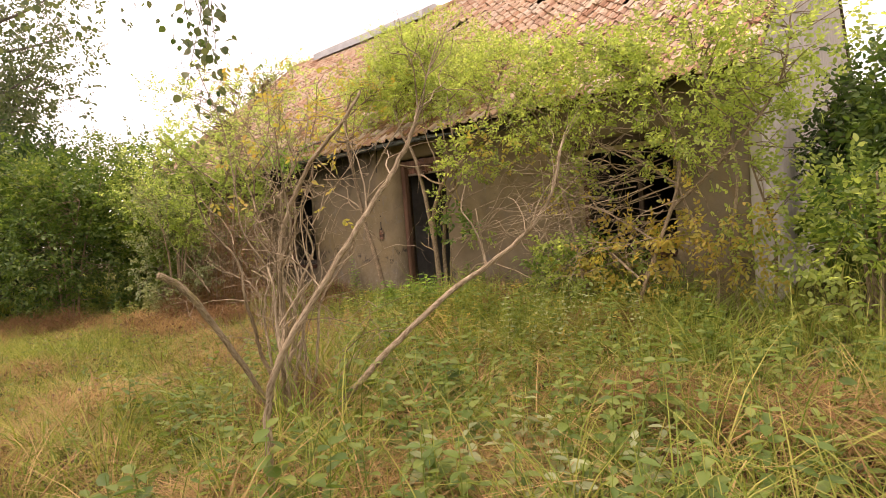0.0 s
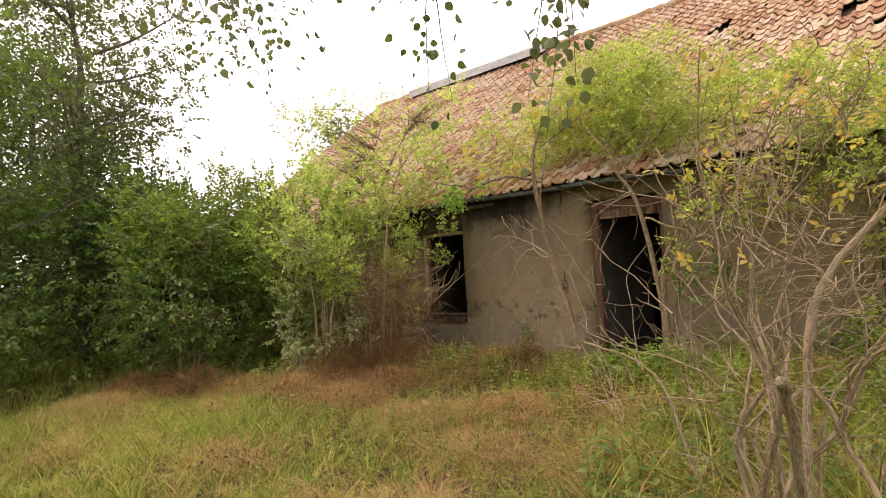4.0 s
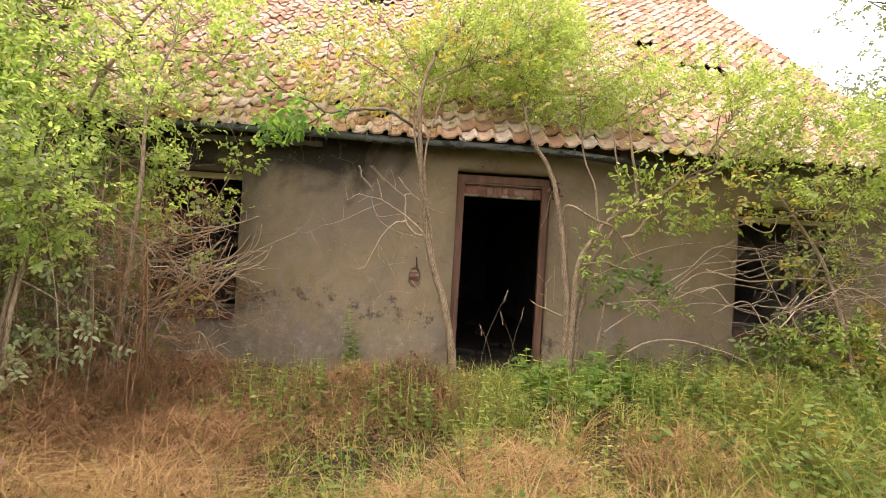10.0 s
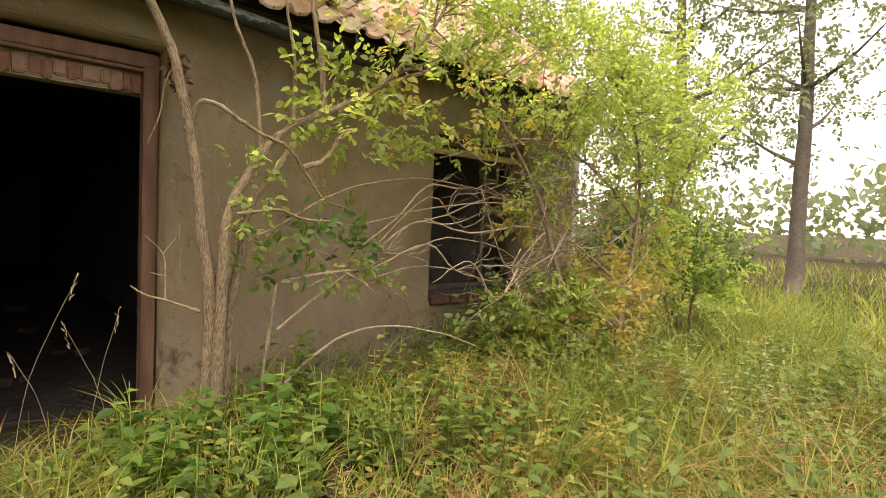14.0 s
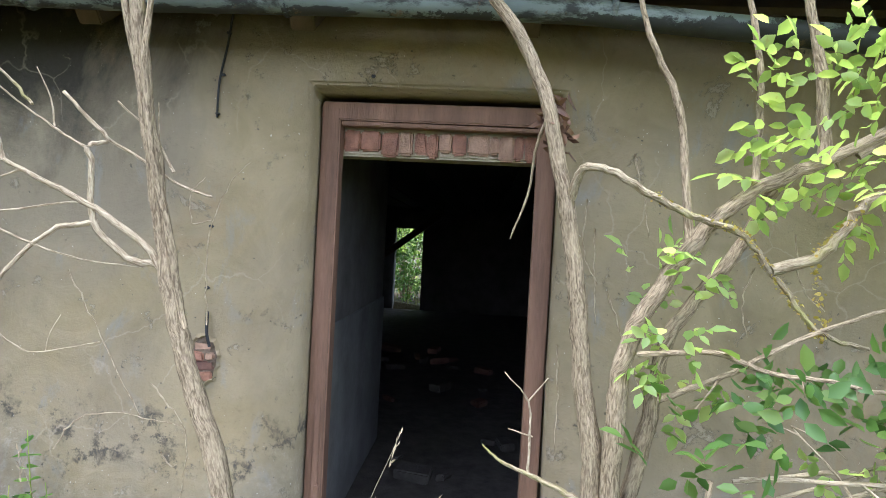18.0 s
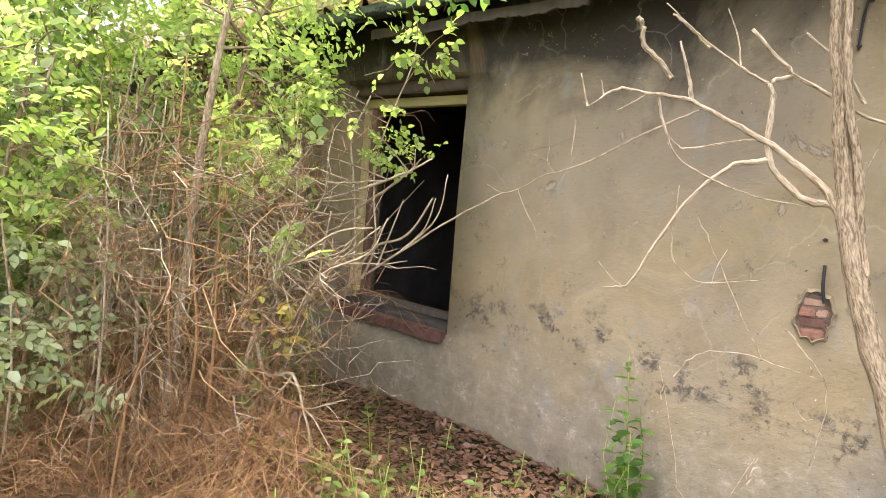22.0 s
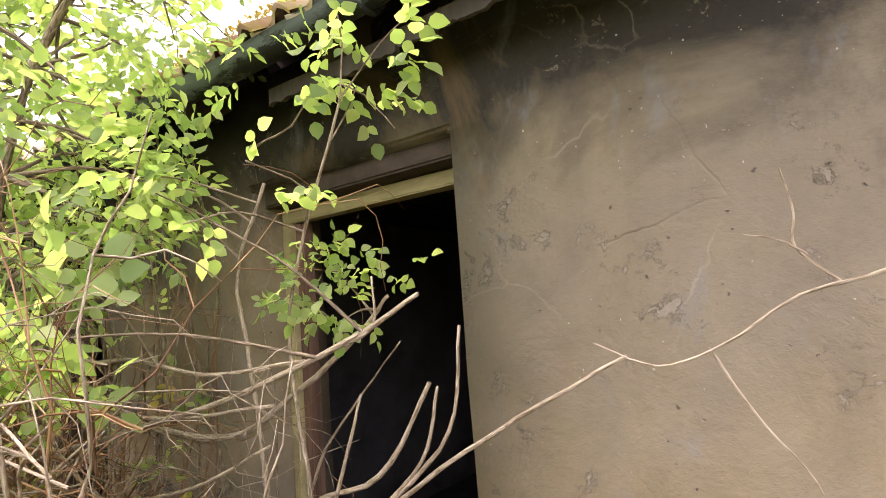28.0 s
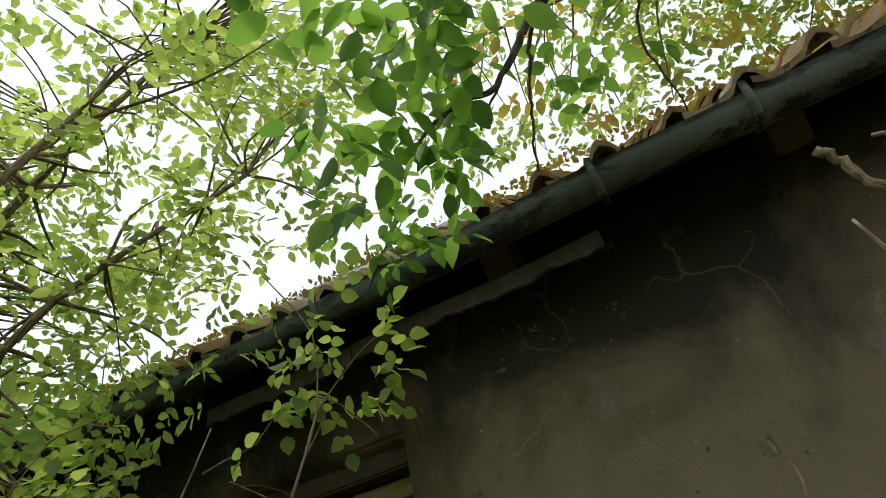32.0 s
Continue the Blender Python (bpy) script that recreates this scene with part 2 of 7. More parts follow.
def tile_material(name, per_object):
    """Fired clay pantiles: orange to brown from tile to tile, with moss, lichen and grey weathering."""
    k = Mat(name, 0.85, 0.2)
    r = k.obrandom() if per_object else k.island()
    col = k.ramp(r, (0.0, (0.28, 0.15, 0.09)), (0.35, (0.41, 0.265, 0.165)), (0.7, (0.49, 0.365, 0.255)), (1.0, (0.47, 0.40, 0.31)))
    g = k.noise(1.1, 5, 0.65)
    col = k.mix(k.ramp(g, (0.45, (0, 0, 0)), (0.7, (0.65, 0.65, 0.65))), col, (0.43, 0.335, 0.25))
    much = 0.8 if per_object else 0.4
    lichen = k.ramp(k.noise(9.0 if per_object else 3.2, 6, 0.75), (0.50 if per_object else 0.56, (0, 0, 0)), (0.66, (much, much, much)))
    col = k.mix(lichen, col, (0.42, 0.33, 0.08) if per_object else (0.36, 0.27, 0.09))
    spots = k.ramp(k.noise(26, 4, 0.7), (0.56, (0, 0, 0)), (0.64, (0.75, 0.75, 0.75)))
    col = k.mix(spots, col, (0.11, 0.075, 0.05))
    k.color(col)
    return k.bump(k.noise(60, 4, 0.7), 0.5, 0.006).m


def ground_material():
    """Soil under grass: straw, dead leaves and green moss in patches."""
    k = Mat("overgrown_soil", 0.95, 0.1)
    a = k.noise(0.55, 5, 0.65)
    col = k.ramp(a, (0.35, (0.03, 0.036, 0.012)), (0.5, (0.05, 0.042, 0.018)), (0.65, (0.10, 0.058, 0.026)))
    col = k.mix(k.ramp(k.noise(24, 6, 0.75), (0.4, (0, 0, 0)), (0.7, (0.8, 0.8, 0.8))), col, (0.055, 0.05, 0.025))
    k.color(col)
    return k.bump(k.noise(40, 6, 0.75), 0.9, 0.03).m


def zinc_material():
    """Zinc sheet gone dull: grey-green, with black grime in runs and rusty spots."""
    k = Mat("weathered_zinc", 0.7, 0.25, 0.15)
    col = k.ramp(k.noise(5, 6, 0.65, (0.25, 1, 1)), (0.3, (0.085, 0.10, 0.09)), (0.7, (0.19, 0.22, 0.195)))
    col = k.mix(k.ramp(k.noise(6, 7, 0.75, (0.6, 1, 1.6), 0.4), (0.48, (0, 0, 0)), (0.58, (0.9, 0.9, 0.9))), col, (0.028, 0.028, 0.025))
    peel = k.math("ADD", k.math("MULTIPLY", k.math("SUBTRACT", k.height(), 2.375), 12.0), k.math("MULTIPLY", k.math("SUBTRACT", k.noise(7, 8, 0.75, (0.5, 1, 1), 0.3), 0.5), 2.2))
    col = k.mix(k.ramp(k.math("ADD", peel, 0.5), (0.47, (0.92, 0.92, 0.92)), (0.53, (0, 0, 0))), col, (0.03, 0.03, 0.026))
    col = k.mix(k.ramp(k.noise(23, 5, 0.7), (0.62, (0, 0, 0)), (0.70, (0.7, 0.7, 0.7))), col, (0.12, 0.075, 0.04))
    k.color(col)
    return k.bump(k.noise(14, 5, 0.7), 0.4, 0.006).m


def grass_material(name, *shades, amount=0.3):
    k = Mat(name, 0.65, 0.25)
    col = k.ramp(k.island(), *[(i / (len(shades) - 1), s) for i, s in enumerate(shades)])
    col = k.mix(k.math("MULTIPLY", k.noise(1.3, 3), 0.5), col, shades[len(shades) // 2])
    k.color(col)
    return k.translucent(k.mix(1.0, col, (1.4, 1.45, 1.0), "MULTIPLY"), amount).m


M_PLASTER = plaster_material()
M_GABLE = plain("weathered_render", (0.50, 0.47, 0.41), 0.9, 0, 0.22, 4.0, 0.4)
# inner walls and ceiling have very dark base colours
M_INNER = plain("dark_inner_plaster", (0.10, 0.095, 0.085), 0.95, 0, 0.4, 3.0, 0.4)
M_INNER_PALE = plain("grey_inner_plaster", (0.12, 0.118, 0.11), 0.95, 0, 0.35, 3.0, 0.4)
M_CEIL = plain("dark_ceiling_boards", (0.035, 0.032, 0.03), 0.95, 0, 0.4, 3.0, 0.4)
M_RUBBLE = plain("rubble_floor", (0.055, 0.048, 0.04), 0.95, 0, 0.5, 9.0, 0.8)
M_FRAME = plain("red_brown_painted_wood", (0.17, 0.095, 0.058), 0.75, 0, 0.45, 14.0, 0.6, (1, 1, 0.12))
M_HOLE = plain("crumbled_mortar", (0.13, 0.095, 0.065), 0.95, 0, 0.5, 40.0, 0.8)
M_FRAME_GREY = plain("bleached_wood", (0.095, 0.078, 0.06), 0.85, 0, 0.35, 14.0, 0.5, (1, 1, 0.12))
M_WOOD_YELLOW = plain("yellow_painted_wood", (0.42, 0.35, 0.16), 0.75, 0, 0.3, 12.0, 0.5, (0.15, 1, 1))
M_RAFTER = plain("dark_rafter_wood", (0.09, 0.065, 0.045), 0.9, 0, 0.35, 12.0, 0.5, (1, 0.15, 1))
M_SILL = plain("worn_clay_sill", (0.105, 0.053, 0.037), 0.88, 0, 0.45, 11.0, 0.7)
M_BRICK_WORN = plain("worn_brick", (0.25, 0.125, 0.08), 0.92, 0, 0.4, 22.0, 0.8)
M_BRICK_PALE = plain("pale_brick", (0.28, 0.175, 0.115), 0.92, 0, 0.35, 16.0, 0.7)
M_MORTAR = plain("lime_mortar", (0.36, 0.31, 0.22), 0.95, 0, 0.3, 20.0, 0.7)
M_ZINC = zinc_material()
M_ZINC_DARK = plain("stained_zinc", (0.10, 0.11, 0.105), 0.6, 0.4, 0.35, 6.0, 0.25)
M_TIN = plain("grey_roof_sheet", (0.42, 0.44, 0.43), 0.6, 0.3, 0.25, 5.0, 0.2)
M_CABLE = plain("black_cable", (0.02, 0.02, 0.02), 0.6, 0, 0.2, 30.0, 0.1)
M_TILE = tile_material("clay_pantile", True)
M_TILES = tile_material("clay_pantiles_joined", False)
M_SOIL = ground_material()
M_GRASS = grass_material("green_grass", (0.045, 0.095, 0.014), (0.125, 0.20, 0.03), (0.25, 0.30, 0.055), (0.46, 0.41, 0.12), amount=0.28)
M_GRASS_FRESH = grass_material("yellow_green_grass", (0.10, 0.17, 0.03), (0.21, 0.28, 0.05), (0.36, 0.40, 0.08), (0.50, 0.46, 0.14), amount=0.3)
M_HEAP = grass_material("rotting_brown_stalks", (0.055, 0.03, 0.014), (0.15, 0.085, 0.036), (0.29, 0.175, 0.075), amount=0.08)
M_STRAW = grass_material("dry_straw", (0.11, 0.062, 0.024), (0.28, 0.165, 0.06), (0.46, 0.30, 0.125), (0.40, 0.31, 0.11), amount=0.12)
M_DRYVINE = grass_material("dry_red_brown_vine", (0.10, 0.048, 0.02), (0.235, 0.125, 0.05), (0.40, 0.25, 0.11), amount=0.08)
M_BARK = bark_material("elder_bark", (0.13, 0.095, 0.055), (0.32, 0.25, 0.155))
M_BARK_MOSS = bark_material("mossy_bark", (0.15, 0.11, 0.06), (0.33, 0.27, 0.17), 0.8)
M_DEADWOOD = bark_material("bleached_dead_wood", (0.21, 0.155, 0.09), (0.41, 0.335, 0.22))
M_TRUNK = bark_material("grey_trunk_bark", (0.09, 0.075, 0.055), (0.20, 0.175, 0.14))
M_LEAF_ELDER = leaf_material("elder_leaf", (0.13, 0.195, 0.05), (0.235, 0.31, 0.09), (0.38, 0.435, 0.165), 0.58, 0.5, 0.3)
M_LEAF_YELLOW = leaf_material("yellowing_leaf", (0.22, 0.23, 0.06), (0.36, 0.32, 0.08), (0.40, 0.26, 0.07), 0.42, 0.5, 0.6)
M_LEAF_GREEN = leaf_material("green_leaf", (0.035, 0.08, 0.018), (0.075, 0.14, 0.03), (0.15, 0.21, 0.05), 0.36)
M_LEAF_FRESH = leaf_material("fresh_green_leaf", (0.14, 0.22, 0.065), (0.24, 0.325, 0.105), (0.40, 0.45, 0.20), 0.64, 0.45)
M_LEAF_DARK = leaf_material("dark_green_leaf", (0.022, 0.05, 0.016), (0.045, 0.085, 0.026), (0.085, 0.13, 0.04), 0.3)
M_LEAF_WILLOW = leaf_material("willow_leaf", (0.05, 0.08, 0.035), (0.085, 0.12, 0.05), (0.15, 0.175, 0.085), 0.3)
# distance haze is put into this paler leaf colour; no volume is used
M_LEAF_FAR = leaf_material("hazed_grey_green_leaf", (0.10, 0.14, 0.07), (0.15, 0.19, 0.10), (0.2, 0.23, 0.13), 0.4)
M_LEAF_HERB = leaf_material("nettle_leaf", (0.05, 0.10, 0.02), (0.11, 0.18, 0.035), (0.22, 0.27, 0.07), 0.34, 0.5, 0.3)
M_LEAF_BOUGH = leaf_material("broad_elder_leaf", (0.05, 0.12, 0.03), (0.12, 0.225, 0.055), (0.22, 0.34, 0.09), 0.62, 0.45)
M_MOSS = leaf_material("roof_moss", (0.20, 0.16, 0.03), (0.30, 0.24, 0.05), (0.36, 0.22, 0.06), 0.3)
M_LEAF_PALE = leaf_material("pale_grey_green_leaf", (0.13, 0.17, 0.08), (0.22, 0.27, 0.13), (0.34, 0.38, 0.22), 0.35)
M_LITTER = leaf_material("dead_leaf_litter", (0.06, 0.032, 0.02), (0.12, 0.062, 0.036), (0.20, 0.115, 0.06), 0.1)

# ---- building helpers ----
def mesh_from(name, verts, faces):
    me = bpy.data.meshes.new(name)
    me.from_pydata([tuple(v) for v in verts], [], [tuple(f) for f in faces])
    me.update()
    return me


def mesh_quads(name, verts, quads, smooth=True):
    """A mesh of quads from two arrays, fast."""
    verts, quads = np.asarray(verts, np.float32), np.asarray(quads, np.int32)
    me = bpy.data.meshes.new(name)
    me.vertices.add(len(verts))
    me.vertices.foreach_set("co", verts.ravel())
    me.loops.add(quads.size)
    me.loops.foreach_set("vertex_index", quads.ravel())
    me.polygons.add(len(quads))
    me.polygons.foreach_set("loop_start", np.arange(0, quads.size, 4, dtype=np.int32))
    me.polygons.foreach_set("loop_total", np.full(len(quads), 4, np.int32))
    me.polygons.foreach_set("use_smooth", np.full(len(quads), smooth))
    me.update(calc_edges=True)
    me.validate()
    return me


def part(name, data, material, parent=None, label="", at=None):
    """One mesh object, from a bmesh or a mesh, under a thing or a part."""
    if isinstance(data, bmesh.types.BMesh):
        me = bpy.data.meshes.new(name)
        data.to_mesh(me)
        data.free()
    else:
        me = data
    if material is not None and not me.materials:
        me.materials.append(material)
    ob = new(name, me)
    if parent is not None:
        ob.parent = parent
    if at is not None:
        ob.matrix_basis = at
    if label:
        ob["label"] = label
    return ob


def thing(name, label, category, group="", kind="", at=None):
    ob = new(name)
    ob.empty_display_size = 0.1
    if at is not None:
        ob.matrix_basis = at
    return tagged(ob, label, category, group, kind)


def box(x0, x1, y0, y1, z0, z1, bevel=0.0, bm=None, wobble=0.0, seed=0):
    """A block with softened edges; wobble moves its corners a little, as in worn stone or hewn wood."""
    own = bm is None
    bm = bm or bmesh.new()
    r = random.Random(seed)
    before = set(bm.verts)
    bmesh.ops.create_cube(bm, size=1)
    vs = [v for v in bm.verts if v not in before]
    for v in vs:
        v.co = Vector((x0 if v.co.x < 0 else x1, y0 if v.co.y < 0 else y1, z0 if v.co.z < 0 else z1))
        if wobble:
            v.co += Vector([r.uniform(-wobble, wobble) for _ in range(3)])
    if bevel:
        es = {e for v in vs for e in v.link_edges}
        bmesh.ops.bevel(bm, geom=list(es), offset=bevel, segments=2, affect="EDGES")
    return bm


def smooth_path(points, n=6):
    """A Catmull-Rom curve through the points."""
    p = [Vector(q) for q in points]
    p = [p[0] * 2 - p[1], *p, p[-1] * 2 - p[-2]]
    out = []
    for i in range(1, len(p) - 2):
        a, b, c, d = p[i - 1:i + 3]
        for k in range(n):
            t = k / n
            out.append(0.5 * (2 * b + (c - a) * t + (2 * a - 5 * b + 4 * c - d) * t * t + (3 * b - a - 3 * c + d) * t ** 3))
    out.append(p[-2])
    return out


class Tubes:
    """Gathers tapered tubes (stems, twigs, cables, gutters) into one mesh of quads."""

    def __init__(self, sides=6):
        self.v, self.q, self.g, self.sides, self.count = [], [], [], sides, 0

    def add(self, pts, radii, sides=None, knots=0.0, rng=None, ribs=0.0):
        k = sides or self.sides
        pts = [Vector(p) for p in pts]
        base, run = self.count, 0.0
        up = Vector((0.31, 0.17, 0.93))
        for i, p in enumerate(pts):
            d = (pts[min(i + 1, len(pts) - 1)] - pts[max(i - 1, 0)]).normalized()
            a = d.cross(up)
            if a.length < 1e-3:
                a = d.cross(Vector((1, 0, 0)))
            a.normalize()
            b = d.cross(a)
            r = radii[i]
            run += (p - pts[i - 1]).length if i else 0.0
            if knots and rng:
                r *= 1 + rng.uniform(-knots, knots)
            for j in range(k):
                t = 2 * math.pi * j / k
                w = 1 + ribs * ((1.0 if j % 2 else -1.0) + 0.6 * math.sin(2.7 * i + 1.9 * j)) if ribs else 1
                self.g.append((r * math.cos(t) + base * 0.01, r * math.sin(t), run))
                self.v.append(p + (a * math.cos(t) + b * math.sin(t)) * (r * w))
            if i:
                o = base + (i - 1) * k
                for j in range(k):
                    self.q.append((o + j, o + (j + 1) % k, o + k + (j + 1) % k, o + k + j))
        self.count += len(pts) * k
        for end in (base, base + (len(pts) - 1) * k):
            for f in [(0, j, j + 1, j + 2) for j in range(1, k - 2, 2)]:
                self.q.append(tuple(end + j for j in f))
        return pts

    def mesh(self, name):
        me = mesh_quads(name, [tuple(v) for v in self.v], self.q)
        grain = me.attributes.new("grain", "FLOAT_VECTOR", "POINT")
        grain.data.foreach_set("vector", np.array(self.g, np.float32).ravel())
        return me


def taper(n, r0, r1, power=1.0):
    return [r0 + (r1 - r0) * (i / max(1, n - 1)) ** power for i in range(n)]


def stem(points, r0, r1, rng=None, n=5, wobble=0.004, sides=8, knots=0.06):
    """A tapered, slightly crooked stem as a mesh."""
    pts = smooth_path(points, n)
    if rng:
        pts = [p + Vector([rng.uniform(-wobble, wobble) for _ in range(3)]) if 0 < i < len(pts) - 1 else p for i, p in enumerate(pts)]
    t = Tubes(sides)
    t.add(pts, taper(len(pts), r0, r1), 14 if r0 > 0.024 else None, knots=knots, rng=rng, ribs=0.035 if r0 > 0.024 else 0.0)
    return t.mesh("stem"), pts


LEAF = np.array([(0, 0, 0), (0.27, 0.32, 0.07), (0.23, 0.68, 0.05), (0, 1, -0.08), (-0.23, 0.68, 0.05), (-0.27, 0.32, 0.07)], np.float32)
LEAF_Q = np.array([(0, 1, 2, 3), (0, 3, 4, 5)], np.int32)
OVAL = np.array([(0, 0, 0), (0.19, 0.13, 0.05), (0.29, 0.38, 0.08), (0.22, 0.69, 0.06), (0, 1, -0.08), (-0.22, 0.69, 0.06), (-0.29, 0.38, 0.08), (-0.19, 0.13, 0.05), (0, 0.36, 0), (0, 0.69, -0.02)], np.float32)
OVAL_Q = np.array([(0, 1, 2, 8), (8, 2, 3, 9), (9, 3, 4, 5), (8, 9, 5, 6), (0, 8, 6, 7)], np.int32)
ROUND_LEAF = OVAL * np.array([1.45, 1, 1.3], np.float32)
THIN_LEAF = LEAF * np.array([0.5, 1, 1], np.float32)


def unit(a):
    return a / np.maximum(np.linalg.norm(a, axis=-1, keepdims=True), 1e-6)


def leaves_at(rs, origin, along, normal, size, shape=LEAF):
    """Leaf blades: each starts at its origin, points along, faces normal. Returns vertices and quads."""
    along = unit(along)
    side = unit(np.cross(along, normal))
    nor = np.cross(side, along)
    v = (origin[:, None, :] + size[:, None, None] * (shape[None, :, 0:1] * side[:, None, :] + shape[None, :, 1:2] * along[:, None, :]
         + shape[None, :, 2:3] * nor[:, None, :]))
    q = (LEAF_Q if len(shape) == 6 else OVAL_Q)[None] + (np.arange(len(origin)) * len(shape))[:, None, None]
    return v.reshape(-1, 3), q.reshape(-1, 4)


def sprigs(rs, origin, heading, leaf=0.06, pairs=3, gap=0.7, shape=LEAF, droop=0.25, spread=1.0):
    """Feathered sprigs: pairs of leaflets along a short stalk and one at its tip."""
    n = len(origin)
    heading = unit(heading)
    rnd = rs.normal(size=(n, 3))
    side = unit(np.cross(heading, rnd * 0.6 + np.array([0, 0, 1.0])))
    up = np.cross(side, heading)
    o, a, nn, s = [], [], [], []
    for k in range(pairs):
        for sg in (-1, 1):
            o.append(origin + heading * (leaf * gap * (k + 0.4 * rs.random((n, 1)))))
            a.append(heading * 0.55 + sg * spread * side + rs.normal(scale=0.3, size=(n, 3)) - np.array([0, 0, droop]))
            nn.append(up + rs.normal(scale=0.35, size=(n, 3)))
            s.append(leaf * rs.uniform(0.7, 1.15, n))
    o.append(origin + heading * (leaf * gap * pairs))
    a.append(heading + rs.normal(scale=0.25, size=(n, 3)) - np.array([0, 0, droop]))
    nn.append(up + rs.normal(scale=0.35, size=(n, 3)))
    s.append(leaf * rs.uniform(0.9, 1.3, n))
    return leaves_at(rs, np.concatenate(o), np.concatenate(a), np.concatenate(nn), np.concatenate(s), shape)


def cloud(rs, centre, radii, n, hollow=0.45, clump=1.6, keep=0.5):
    """Places through a ragged crown: denser towards the outside, in clumps with gaps between."""
    out = []
    c, r = np.array(centre, float), np.array(radii, float)
    got = 0
    ph = rs.uniform(0, 6.28, (5, 3))
    while got < n:
        d = unit(rs.normal(size=(n * 2, 3)))
        f = hollow + (1 - hollow) * rs.random((n * 2, 1)) ** 0.6
        edge = 1 + 0.22 * np.sin(d @ np.array([3.1, 2.3, 4.2]) + ph[0, 0])[:, None] + 0.15 * np.sin(d @ np.array([-5.0, 6.1, 3.0]) + ph[0, 1])[:, None]
        p = c + d * f * edge * r
        w = sum(np.sin(p @ (clump * np.array(v)) + ph[i + 1, 0]) for i, v in enumerate(((1.7, 0.9, 1.3), (-1.1, 2.1, 0.7), (0.6, -1.4, 2.4), (2.6, 1.9, -1.5))))
        p = p[w + rs.normal(scale=0.7, size=len(p)) > -1.2 + 2.4 * (keep - 0.5)]
        out.append(p)
        got += len(p)
    return np.concatenate(out)[:n]


def joined(pieces):
    vs, qs, o = [], [], 0
    for v, q in pieces:
        vs.append(v)
        qs.append(q + o)
        o += len(v)
    return np.concatenate(vs), np.concatenate(qs)


def smoothstep(a, b, x):
    t = np.clip((x - a) / (b - a), 0, 1)
    return t * t * (3 - 2 * t)


def ground_z(x, y):
    """Height of the ground: level meadow, rising a little to a bank along the front wall."""
    x, y = np.asarray(x, float), np.asarray(y, float)
    bank = 0.20 * smoothstep(-2.6, -0.7, y) * (1 - smoothstep(6.0, 9.0, np.abs(x)))
    z = 0.05 * np.sin(0.9 * x + 0.4) * np.cos(0.8 * y + 1.0) + 0.03 * np.sin(2.3 * x + 1.7 * y) + bank
    far = smoothstep(12, 40, np.hypot(x, y))
    return z * (1 - far)

# ---- plan of the house, in metres: front wall in the plane y = 0, door at the origin ----
X_LEFT, X_RIGHT, DEPTH, WALL = -9.2, 4.75, 10.0, 0.36
EAVE_Z, EAVE_Y, PITCH = 2.48, -0.24, 0.755
RIDGE_Y = 5.0
RIDGE_Z = EAVE_Z + PITCH * (RIDGE_Y - EAVE_Y)
TOP_Z = EAVE_Z + PITCH * (0 - EAVE_Y) - 0.10
DOOR = (0.0, 0.97, 0.18, 2.225)
WIN_1 = (-3.05, -2.08, 0.66, 2.12)
WIN_2 = (2.90, 4.05, 0.74, 2.04)
DOOR_2 = (-5.3, -4.35, 0.12, 2.1)


